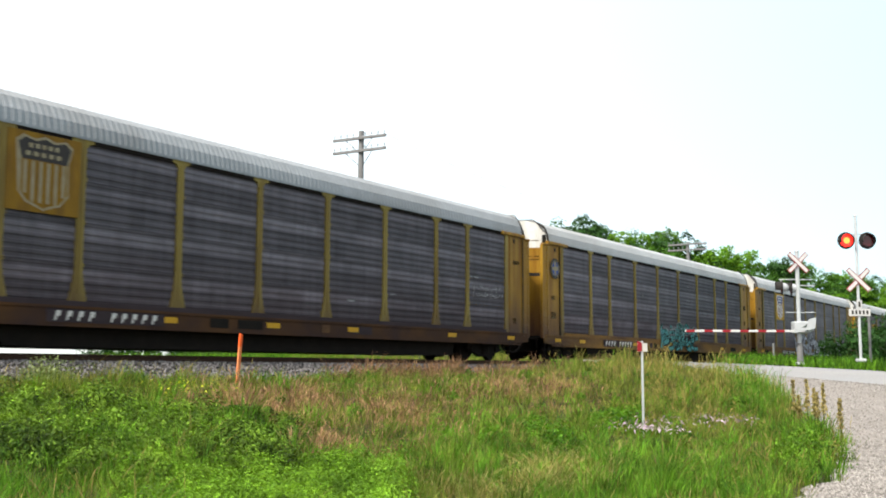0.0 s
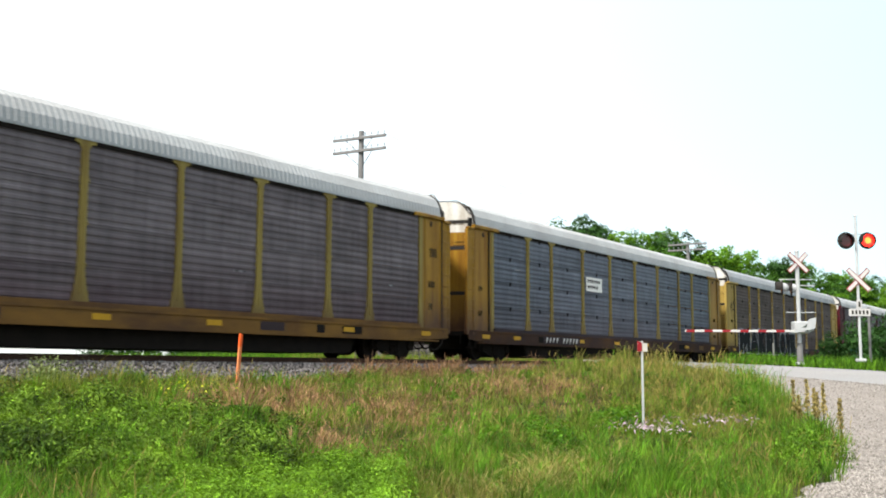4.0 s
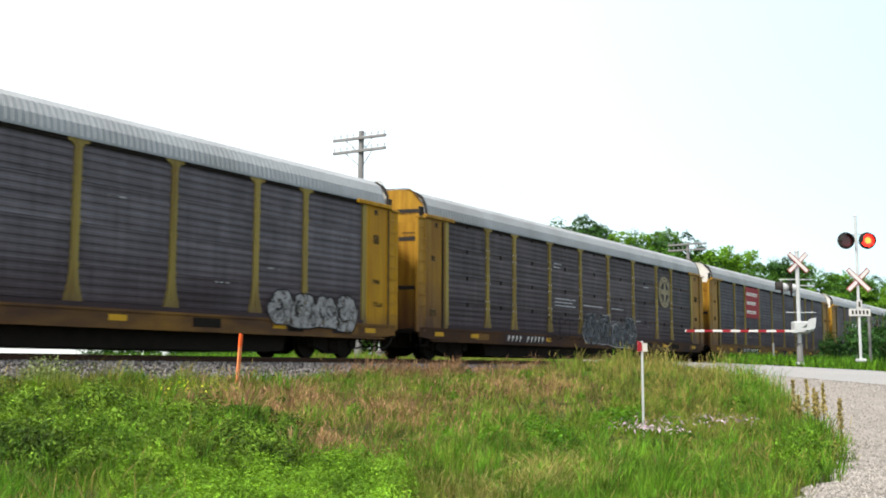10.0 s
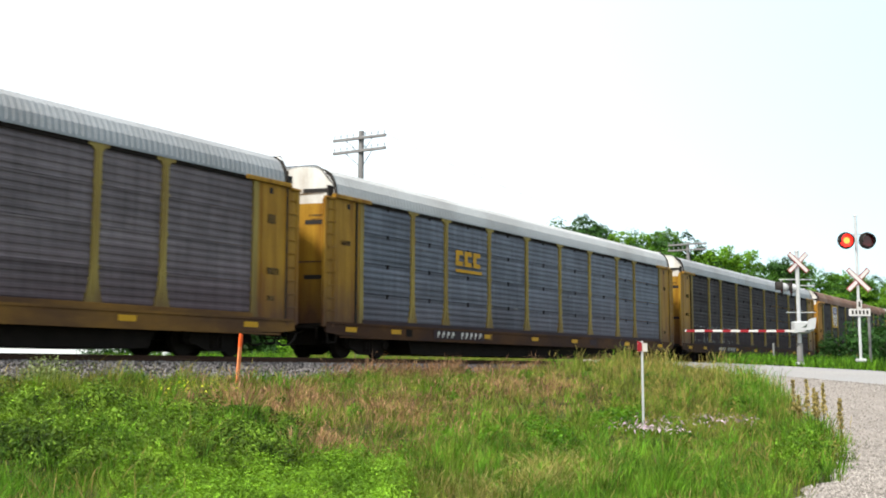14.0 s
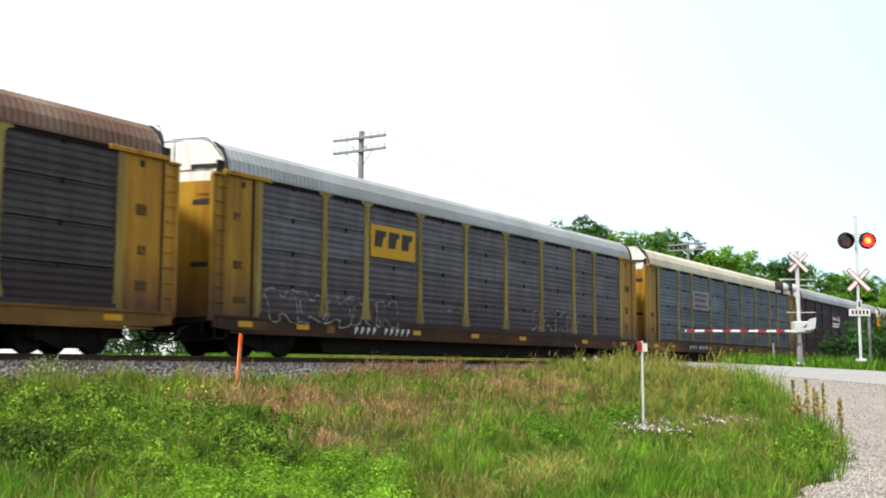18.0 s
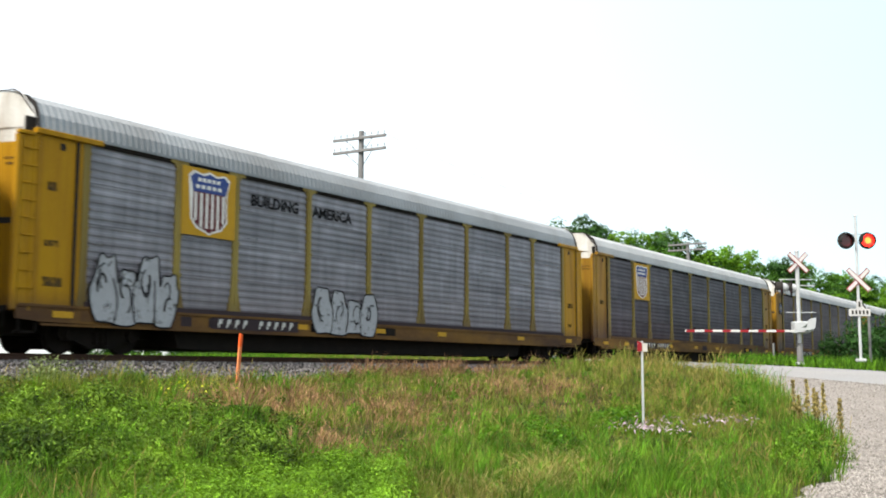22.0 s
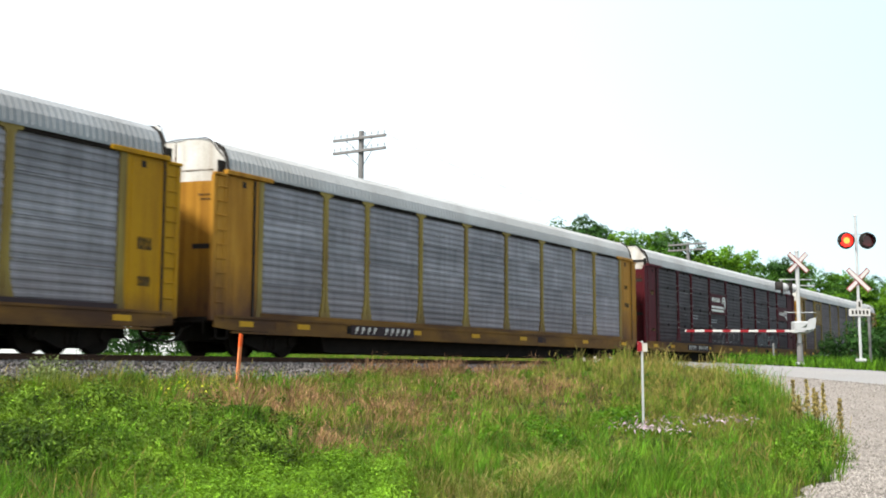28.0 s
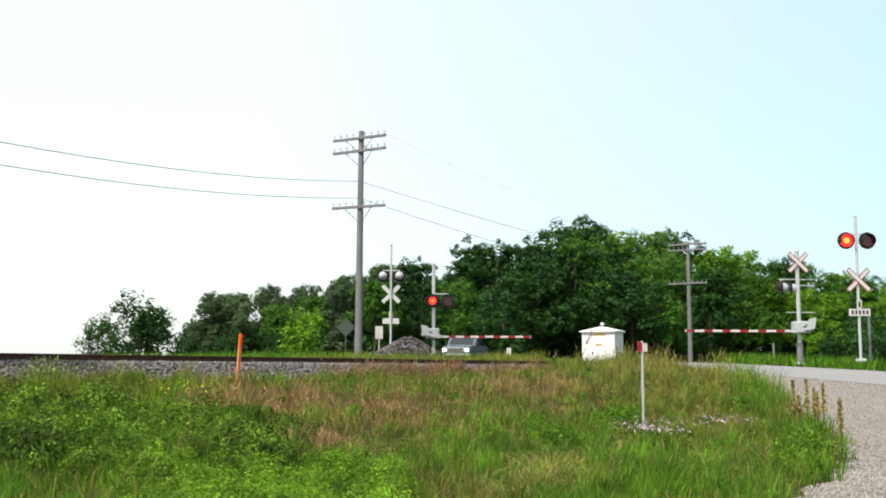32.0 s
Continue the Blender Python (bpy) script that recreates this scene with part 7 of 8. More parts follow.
def tree_kind(key, seed, height, width, tone, label, leaves=13000, size=0.22, low=0.06):
    t = base("tree", label, "tree", "trees of the wood beyond the railway", (0, -500 - seed, 0))
    part("trunk", trunk_shape(height, height * 0.018, seed), BARK, t, "dark rough trunk with limbs")
    part("crown", crown_mesh("crown", seed, height, width, LEAF[tone], leaves, size, low), None, t, "crown of green leaves")
    TREES[key] = t


tree_kind("a", 1, 13, 9, "mid", "tall leafy broadleaf tree with a rounded green crown")
tree_kind("b", 2, 12, 8, "deep", "tall leafy broadleaf tree with a dark green crown")
tree_kind("c", 3, 11, 8, "light", "leafy broadleaf tree with a bright green crown")
tree_kind("d", 4, 10, 7, "mid", "leafy broadleaf tree with an uneven crown")
tree_kind("e", 5, 12, 7, "pale", "slender leafy tree with a crown coloured grey-green as if through haze")
tree_kind("s", 6, 4.2, 4.6, "deep", "low dense leafy bush", 4200, 0.17, 0.0)
tree_kind("t", 7, 5.0, 4.6, "light", "young bright green leafy tree", 3000, 0.19, 0.02)


def plant_trees():
    rng = random.Random(42)
    used = set()

    def put(key, ang, dist, scale=1.0, z=None):
        a = YAW + radians(ang)
        x, y = dist * math.cos(a), dist * math.sin(a)
        zz = float(ground_z(x, y)) if z is None else z
        m = pose(x, y, zz, 0, 0, rng.uniform(0, 360)) @ Matrix.Scale(scale, 4)
        t = TREES[key]
        if key not in used:
            used.add(key)
            t.matrix_basis = m
            return
        o = copy_thing(t, m)
        o.scale = (scale, scale, scale)
    # the wood's skyline: bearing from the view's middle (left is positive), height over the eye as a slope
    line = [(13.8, 0.043), (13.2, 0.054), (12.2, 0.071), (10.4, 0.074), (9.5, 0.067), (8.6, 0.070), (6.8, 0.077), (5.3, 0.086), (3.8, 0.091), (2.1, 0.101), (0.4, 0.105), (-1.0, 0.118), (-3.1, 0.122), (-4.5, 0.124), (-5.1, 0.133),
            (-6.0, 0.142), (-7.2, 0.143), (-9.8, 0.137), (-10.9, 0.128), (-12.0, 0.129), (-13.8, 0.117), (-15.0, 0.108), (-16.6, 0.103), (-17.8, 0.102), (-20.0, 0.092), (-21.5, 0.086), (-23.5, 0.080)]
    top = {key: max(v.co.z for o in t.children for v in o.data.vertices) for key, t in TREES.items()}
    # the left of the wood is mostly "e", whose leaf colour carries painted haze
    kinds_left, kinds_mid, kinds_right = "eede", "bbabb", "abacb"
    ang = 13.0
    while ang > -25:
        d0 = np.interp(-ang, [-13, -5, 3, 12, 18, 25], [105, 92, 96, 112, 135, 160])
        for row in range(3):
            d = d0 + row * 9 + rng.uniform(-3, 3)
            kinds = kinds_left if ang > 3 else kinds_mid if ang > -9 else kinds_right
            key = rng.choice(kinds)
            aside = ang + rng.uniform(-0.7, 0.7)
            slope = min(np.interp(-b, [-v for v, _ in line], [v for _, v in line]) for b in (aside - 0.9, aside, aside + 0.9))
            want = slope * d * (rng.uniform(0.98, 1.06) if row else rng.uniform(0.70, 0.96)) + EYE.z + 0.7
            put(key, aside, d, want / top[key])
        # undergrowth along the wood's foot
        put("s", ang + rng.uniform(-1, 1), d0 + 1, rng.uniform(0.6, 1.0))
        put("s", ang + rng.uniform(-1.5, 0.5), d0 + 4, rng.uniform(0.8, 1.2))
        put("s", ang - 0.6 + rng.uniform(-0.5, 0.5), d0 + 7, rng.uniform(1.0, 1.4))
        ang -= 1.75 * 95 / d0 * 1.15
    # bushes by the field, left of the wood
    put("s", 17.9, 62, 0.62)
    put("s", 15.9, 60, 0.84)
    put("s", 15.0, 63, 0.66)
    put("t", 7.6, 84, 0.95)
    put("e", 12.2, 106, 0.66)
    put("e", 11.0, 108, 0.66)
    for b, d in ((-10.1, 99), (-11.4, 104), (-9.2, 103)):
        put("ab"[d % 2], b, d, (0.108 * d + 0.4) / 13.2)
    # bushes behind the near signal masts
    put("s", -22.6, 58, 0.75)
    put("s", -21.5, 75, 0.9)
    put("s", -20.2, 72, 0.6)
    put("s", -23.8, 62, 1.0)


plant_trees()

# ---- grass and weeds ----
GRASS = {
    "green": leaf_material("grass_green", (0.048, 0.092, 0.010), (0.120, 0.170, 0.022), 0.35, 0.5, 0.35, 0.4),
    "lush": leaf_material("grass_lush", (0.036, 0.104, 0.010), (0.100, 0.205, 0.016), 0.35, 0.5, 0.35, 0.4),
    "weed": leaf_material("weed_leaf", (0.044, 0.108, 0.010), (0.126, 0.222, 0.018), 0.28, 0.45, 0.3, 0.55),
    # strong mottle: its dark tones paint the shade between the leaves
    "dark_weed": leaf_material("weed_leaf_and_gap_shade", (0.018, 0.046, 0.008), (0.128, 0.210, 0.018), 0.15, 0.65, 0.35, 0.65),
    "sage": leaf_material("sage_leaf", (0.080, 0.105, 0.042), (0.135, 0.160, 0.068), 0.25, 0.35, 0.3, 0.3),
    "dry": leaf_material("grass_dry", (0.180, 0.160, 0.052), (0.270, 0.230, 0.082), 0.25, 0.3, 0.35),
    "straw": leaf_material("grass_straw", (0.150, 0.122, 0.038), (0.215, 0.172, 0.052), 0.25, 0.35, 0.4),
    "red": leaf_material("grass_red_seed", (0.132, 0.072, 0.040), (0.235, 0.138, 0.082), 0.25, 0.5, 0.4, 0.3),
    "olive": leaf_material("grass_olive", (0.078, 0.100, 0.016), (0.150, 0.160, 0.032), 0.3, 0.5, 0.4, 0.35),
    "flower": leaf_material("flower_mauve", (0.34, 0.24, 0.32), (0.48, 0.38, 0.45), 0.2, 0.2, 0.3),
    "dock": leaf_material("dock_seed", (0.240, 0.190, 0.075), (0.330, 0.265, 0.105), 0.25, 0.2, 0.3),
    "yellow": leaf_material("flower_yellow", (0.40, 0.44, 0.02), (0.48, 0.52, 0.04), 0.15, 0.2, 0.3),
}


def bearing(x, y):
    """Degrees to the side of the view's middle, rightwards."""
    return np.degrees(YAW - np.arctan2(y, x))


def oval(x, y, b0, d0, rb, rd):
    """A soft oval patch round a bearing and a distance."""
    b, d = bearing(x, y), np.hypot(x, y)
    return np.exp(-(((b - b0) / rb) ** 2 + ((d - d0) / rd) ** 2))


def patchy(x, y, k=1.0, ph=0.0):
    """Irregular clumps, 0 to 1."""
    v = np.sin(x * 1.3 * k + 2 * np.sin(y * 0.9 * k + ph)) * np.sin(y * 1.5 * k + ph + 1.5 * np.sin(x * 0.7 * k))
    w = np.sin(x * 3.1 * k + 1.7 * np.sin(y * 2.6 * k)) * np.sin(y * 3.7 * k + ph)
    return np.clip(0.5 + 0.38 * v + 0.24 * w, 0, 1)


def patch(seed, count, test, dmin=6.5, dmax=36.0, amin=-24.5, amax=24.5):
    """Places on the verge, closer together near the camera, where test allows."""
    rng = np.random.default_rng(seed)
    d = dmin * (dmax / dmin) ** rng.uniform(0, 1, count)
    a = YAW + np.radians(rng.uniform(amin, amax, count))
    x, y = d * np.cos(a), d * np.sin(a)
    s, q = road_sq(x, y)
    ok = (y > grass_edge(x) - 0.06) & (y < TRACK_Y - 2.45 + 0.75 * smoothstep(18, 26, x)) & ((np.abs(q) > 3.7) | (x < 10)) & (rng.uniform(0, 1, count) < test(x, y))
    return x[ok], y[ok], rng


def tallness(x, y):
    """How high the growth stands from place to place."""
    return (0.20 + 0.95 * patchy(x, y, 1.5, 0.4) ** 1.4 + 0.42 * patchy(x, y, 3.2, 2.4) ** 1.3) * (1 + 0.25 * oval(x, y, 12.0, 28, 5.0, 5.0) + 0.5 * oval(x, y, -20.3, 17.5, 1.2, 1.2) + 1.0 * oval(x, y, 15.6, 27.5, 1.6, 4.0) + 0.45 * oval(x, y, -18.5, 19.3, 7.0, 1.6)) * (1 - 0.25 * oval(x, y, -6, 10, 6, 2.5))


def blades(name, seed, count, test, mat, height, width, label, lean=0.35, seed_head=0.0, tuft=9, **kw):
    """Bent grass blades, each a folded strip; some carry a seed head."""
    cx, cy, rng = patch(seed, count // tuft, test, **kw)
    n = len(cx) * tuft
    cx, cy = np.repeat(cx, tuft), np.repeat(cy, tuft)
    big = np.repeat(rng.uniform(0.55, 1.35, n // tuft), tuft)
    d = np.hypot(cx, cy)
    ox, oy = rng.normal(0, 0.055, n) * np.clip(d / 12, 0.8, 2), rng.normal(0, 0.055, n) * np.clip(d / 12, 0.8, 2)
    x, y = cx + ox, cy + oy
    z = ground_z(x, y) - 0.03
    h = height * rng.uniform(0.5, 1.1, n) * big * tallness(x, y)
    w = width * rng.uniform(0.6, 1.3, n) * np.clip(d / 14, 0.75, 1.35)
    a = np.arctan2(oy, ox) + rng.normal(0, 0.6, n)
    l = h * lean * rng.uniform(0.1, 1.3, n)
    dx, dy = np.cos(a) * l + 0.10 * h, np.sin(a) * l
    b = rng.uniform(0, 2 * np.pi, n)
    wx, wy = np.cos(b) * w / 2, np.sin(b) * w / 2
    p = np.stack([x, y, z], -1)

    def at(t, k):
        c = p + np.stack([dx * t ** 2, dy * t ** 2, h * (t - 0.15 * t ** 3)], -1)
        o = np.stack([wx * k, wy * k, np.zeros(n)], -1)
        return c - o, c + o
    a0, b0 = at(0.0, 1.0)
    if seed_head:
        a0, b0 = at(0.0, 0.35)
        a1, b1 = at(0.66, 0.3)
        a2, b2 = at(0.80, 1.0 * seed_head)
        a3, b3 = at(1.0, 0.3)
        v = np.stack([a0, b0, a1, b1, a2, b2, a3, b3], 1).reshape(-1, 3)
        f = np.array([(0, 1, 3, 2), (2, 3, 5, 4), (4, 5, 7, 6)])
        k = 8
    else:
        a1, b1 = at(0.55, 0.75)
        a2, b2 = at(1.0, 0.12)
        v = np.stack([a0, b0, a1, b1, a2, b2], 1).reshape(-1, 3)
        f = np.array([(0, 1, 3, 2), (2, 3, 5, 4)])
        k = 6
    loops = (f[None] + k * np.arange(n)[:, None, None]).reshape(-1, 4)
    return tagged(new(name, quick_mesh(name, v, loops, 4, mat)), label, "grass", "", "stuff")


def leaves(name, seed, count, test, mat, height, size, label, category="weeds", only_top=0.15, bush=40, **kw):
    """Broad leaves at all heights of low bushy weeds."""
    cx, cy, rng = patch(seed, count // bush, test, **kw)
    n = len(cx) * bush
    cx, cy = np.repeat(cx, bush), np.repeat(cy, bush)
    hump = (0.25 + 1.1 * patchy(cx, cy, 4.2, seed) ** 2 + 0.6 * patchy(cx, cy, 1.7, seed + 1.0)) if bush > 40 else 1.0
    big = np.repeat(rng.uniform(0.55, 1.25, n // bush), bush) * hump
    dome = rng.normal(0, 1, (n, 3))
    dome[:, 2] = np.abs(dome[:, 2])
    dome /= np.linalg.norm(dome, axis=1, keepdims=True)
    dome *= (np.clip(rng.normal(0.92, 0.12, n), 0.4, 1.1) * big)[:, None]
    wide = height * (0.62 if bush > 1 else 0.0)
    x, y = cx + dome[:, 0] * wide, cy + dome[:, 1] * wide
    z = ground_z(cx, cy) + height * (only_top + (1 - only_top) * dome[:, 2]) * (1.0 if bush > 1 else 0.9)
    p = np.stack([x, y, z], -1)
    nrm = dome / np.linalg.norm(dome, axis=1, keepdims=True) + rng.normal(0, 0.38, (n, 3)) + np.array([0, 0, 0.30])
    nrm /= np.linalg.norm(nrm, axis=1, keepdims=True)
    u = np.cross(nrm, rng.normal(0, 1, (n, 3)))
    u /= np.linalg.norm(u, axis=1, keepdims=True)
    w = np.cross(nrm, u)
    s = (size * rng.uniform(0.4, 1.35, n) * np.clip(np.hypot(x, y) / 13, 0.8, 1.8))[:, None]
    thin = rng.uniform(0.22, 0.55, n)[:, None]
    v = np.stack([p - u * s, p - w * s * thin + nrm * s * 0.2, p + u * s * 1.3, p + w * s * thin + nrm * s * 0.2], 1)
    return tagged(new(name, quick_mesh(name, v.reshape(-1, 3), np.arange(n * 4).reshape(-1, 4), 4, mat)), label, category, "", "stuff")


def red_zone(x, y):
    return np.clip(1.2 * oval(x, y, -11.0, 18.0, 2.4, 1.9) + 1.2 * oval(x, y, -6.5, 20.5, 4.2, 2.6) + 1.1 * oval(x, y, -6.0, 14.3, 2.0, 1.5) + 0.9 * oval(x, y, -2.0, 18.5, 2.6, 2.2) + 1.0 * oval(x, y, 4.0, 23.5, 4.0, 2.2), 0, 1)


def crest_zone(x, y):
    """A belt of tall grass along the foot of the ballast, thicker towards the crossing."""
    return np.exp(-((y - 18.0) / 0.85) ** 2) * smoothstep(-7.0, -2.0, bearing(x, y)) * (1 - smoothstep(36, 41, x))


def dark_zone(x, y):
    return np.clip(1.4 * oval(x, y, -15.5, 14.2, 5.0, 2.1) + 1.2 * oval(x, y, -21.0, 14.8, 2.6, 1.7) + 1.1 * oval(x, y, -11.0, 12.8, 1.6, 1.2), 0, 1)


def bush_zone(x, y):
    return np.clip(1.2 * oval(x, y, 9.6, 20.3, 1.4, 1.3) + 0.8 * oval(x, y, 5.5, 17.5, 1.2, 1.4) + 0.7 * oval(x, y, 2.8, 16.2, 2.2, 1.4), 0, 1)


def weed_zone(x, y):
    return np.clip(1.5 * oval(x, y, -9.2, 9.3, 5.6, 1.9) + 1.2 * oval(x, y, -5.2, 11.0, 1.8, 0.9) + 0.6 * oval(x, y, -3.5, 8.6, 1.8, 1.0), 0, 1)


def edge_zone(x, y):
    return np.clip(1.3 * oval(x, y, 18.8, 16.8, 1.3, 1.5) + 0.7 * oval(x, y, 15.0, 12.5, 2.0, 1.2) + 0.9 * oval(x, y, 15.9, 26.5, 0.7, 2.5), 0, 1)


def plain_zone(x, y):
    return (1 - 0.8 * red_zone(x, y)) * (1 - 0.95 * dark_zone(x, y)) * (1 - 0.97 * weed_zone(x, y)) * (1 - 0.8 * edge_zone(x, y))


blades("meadow_grass", 101, 170000, lambda x, y: 0.9 * plain_zone(x, y) * (0.35 + 0.65 * patchy(x, y, 0.6, 3.0)), GRASS["green"], 0.38, 0.0095, "tall green meadow grass on the verge", 0.42, tuft=16)
blades("lush_grass", 102, 230000, lambda x, y: 0.95 * np.clip(1.4 * oval(x, y, -20.5, 9.8, 5.5, 2.6) + 0.9 * oval(x, y, 13, 11.5, 7, 3.2) + 0.8 * oval(x, y, 3.0, 16.5, 4.5, 2.8) + 0.25, 0, 1) * smoothstep(0.15, 0.55, patchy(x, y, 0.8)) * plain_zone(x, y), GRASS["lush"], 0.42, 0.0115, "fresh bright green grass in the ditch", 0.42, tuft=18)
blades("olive_grass", 103, 170000, lambda x, y: (0.06 + 0.9 * oval(x, y, -18.5, 18.5, 7, 1.9) + 0.6 * oval(x, y, 12, 26, 7, 6) + 0.25 * oval(x, y, 3, 14, 6, 4) + 0.5 * smoothstep(17, 22, np.hypot(x, y)) + 0.5 * red_zone(x, y)) * (1 - 0.9 * dark_zone(x, y)) * (1 - 0.95 * weed_zone(x, y)), GRASS["olive"], 0.40, 0.0085, "yellowing tall grass on the bank", 0.38)
blades("dry_grass", 104, 110000, lambda x, y: 0.75 * np.clip(0.9 * oval(x, y, 2.8, 10.9, 3.0, 0.9) + 0.8 * oval(x, y, 0.2, 8.8, 3.0, 0.9) + 0.6 * oval(x, y, 6, 11.8, 2.5, 1.0) + 0.9 * oval(x, y, 12.8, 9.4, 1.6, 0.8), 0, 1) * smoothstep(0.3, 0.6, patchy(x, y, 1.2, 1.0)), GRASS["dry"], 0.40, 0.0060, "straw-coloured bent grass", 0.9, 1.5, dmin=7.5, dmax=14, amin=-18, amax=5)
blades("red_seed_grass", 105, 170000, lambda x, y: 0.75 * red_zone(x, y) * smoothstep(0.2, 0.7, patchy(x, y, 1.3)), GRASS["red"], 0.38, 0.0068, "reddish brown seeding grass on the bank", 0.35, 1.9, tuft=8, dmin=12, dmax=28, amin=-9, amax=15)
blades("crest_grass", 130, 420000, lambda x, y: 0.9 * crest_zone(x, y) * (0.35 + 0.65 * patchy(x, y, 1.0, 1.2)), GRASS["red"], 0.60, 0.0068, "reddish seeding grass along the foot of the ballast", 0.35, 1.9, tuft=10, dmin=22, dmax=44, amin=-10, amax=9)
blades("crest_green", 131, 200000, lambda x, y: 0.8 * crest_zone(x, y) * (1 - 0.7 * patchy(x, y, 1.0, 1.2)), GRASS["olive"], 0.52, 0.0085, "olive grass along the foot of the ballast", 0.38, tuft=12, dmin=22, dmax=44, amin=-10, amax=9)
blades("brown_seed_grass", 110, 90000, lambda x, y: 0.7 * oval(x, y, 12.5, 26, 4.0, 4.5) * patchy(x, y, 1.3), GRASS["straw"], 0.46, 0.0065, "tall brown seeding grass on the road bank", 0.4, 1.6, tuft=5, dmin=18, dmax=36, amin=-20, amax=-4)
blades("meadow_seed_heads", 116, 45000, lambda x, y: (0.25 + 0.6 * smoothstep(0.4, 0.8, patchy(x, y, 0.8, 4.0))) * (1 - weed_zone(x, y)) * (1 - dark_zone(x, y)), GRASS["straw"], 0.50, 0.006, "thin straw-coloured seed heads among the grass", 0.45, 1.7, tuft=4)
leaves("ditch_weeds", 106, 330000, lambda x, y: 0.98 * weed_zone(x, y), GRASS["weed"], 0.34, 0.019, "bushy bright green broadleaf weeds in the ditch", bush=520, dmin=6.8, dmax=13, amin=-2, amax=24.5)
leaves("edge_weeds", 112, 110000, lambda x, y: 0.97 * edge_zone(x, y), GRASS["weed"], 0.36, 0.019, "leafy green weeds at the gravel's edge", bush=320, dmin=11, dmax=30, amin=-22, amax=-12)
leaves("dark_weeds", 107, 360000, lambda x, y: 0.98 * dark_zone(x, y), GRASS["dark_weed"], 0.42, 0.021, "dark green bushy weeds on the bank", bush=560, dmin=10.8, dmax=18, amin=7, amax=24.5)
leaves("bank_mounds", 126, 240000, lambda x, y: 0.5 * dark_zone(x, y), GRASS["dark_weed"], 0.42, 0.024, "large leafy mounds of weeds on the bank", bush=1300, dmin=10.8, dmax=17, amin=7, amax=24.5)
leaves("ditch_mounds", 127, 160000, lambda x, y: 0.5 * weed_zone(x, y), GRASS["weed"], 0.30, 0.019, "round mounds of bright green weeds in the ditch", bush=900, dmin=7.5, dmax=12, amin=0, amax=20)
leaves("bright_weeds", 119, 50000, lambda x, y: 0.9 * np.clip(1.3 * oval(x, y, -13.4, 15.6, 1.6, 0.9) + 0.8 * oval(x, y, -19.5, 16.0, 2.0, 0.8), 0, 1), GRASS["weed"], 0.45, 0.022, "yellow-green leafy weeds on the crest of the bank", bush=260, dmin=13, dmax=18, amin=9, amax=24.5)
leaves("sage_weeds", 124, 60000, lambda x, y: 0.8 * np.clip(oval(x, y, -15.0, 12.6, 2.0, 0.8) + oval(x, y, 8.5, 16.2, 1.2, 1.3) + 0.8 * oval(x, y, -18.0, 13.0, 1.0, 0.8) + 0.5 * oval(x, y, -12.5, 9.0, 2.0, 0.8), 0, 1), GRASS["sage"], 0.36, 0.016, "soft grey-green weeds among the grass", bush=300, dmin=8, dmax=19, amin=-12, amax=22)
leaves("bank_bush", 113, 90000, lambda x, y: 0.97 * bush_zone(x, y), GRASS["lush"], 0.36, 0.022, "leafy green bush in the grass of the road bank", bush=380, dmin=13, dmax=26, amin=-13, amax=2)
leaves("olive_clumps", 125, 150000, lambda x, y: (0.15 + 0.5 * smoothstep(0.5, 0.8, patchy(x, y, 1.1, 3.3))) * np.clip(0.9 * red_zone(x, y) + oval(x, y, -18.5, 18.3, 7, 1.9) + 0.6 * oval(x, y, 10, 24, 8, 6), 0, 1), GRASS["olive"], 0.3, 0.015, "low olive clumps among the seeding grass", bush=220, dmin=12, dmax=32)
leaves("meadow_herbs", 111, 260000, lambda x, y: (0.10 + 0.60 * smoothstep(0.45, 0.8, patchy(x, y, 1.4, 2.0))) * (1 - 0.8 * red_zone(x, y)) * (1 - dark_zone(x, y)) * (1 - weed_zone(x, y)), GRASS["lush"], 0.3, 0.015, "small leafy herbs among the grass", bush=200)
blades("leafy_weeds", 117, 70000, lambda x, y: 0.5 * weed_zone(x, y) * smoothstep(0.25, 0.6, patchy(x, y, 2.2, 1.0)), GRASS["weed"], 0.40, 0.016, "upright leafy green weeds in the ditch", 0.5, tuft=18, dmin=6.8, dmax=20)
blades("roadside_weeds", 118, 30000, lambda x, y: 0.95 * np.clip(oval(x, y, 16.2, 26.0, 1.0, 3.0) + 0.8 * oval(x, y, 18.6, 20.5, 0.9, 2.5), 0, 1), GRASS["lush"], 0.56, 0.012, "tall green weeds along the gravel's edge", 0.45, tuft=16, dmin=16, dmax=33, amin=-21, amax=-13)
leaves("trackside_weeds", 114, 60000, lambda x, y: 0.97 * np.clip(1.4 * oval(x, y, -20.2, 21.6, 0.9, 0.35), 0, 1), GRASS["sage"], 0.60, 0.020, "tall pale green weeds beside the ballast", bush=70, dmin=20, dmax=24, amin=17, amax=24.5)
blades("bank_grass", 115, 70000, lambda x, y: 0.55 * dark_zone(x, y) * smoothstep(0.45, 0.75, patchy(x, y, 1.1, 5.0)), GRASS["lush"], 0.55, 0.011, "long bright grass among the weeds of the bank", 0.35, tuft=14, dmin=11, dmax=19, amin=6, amax=24.5)
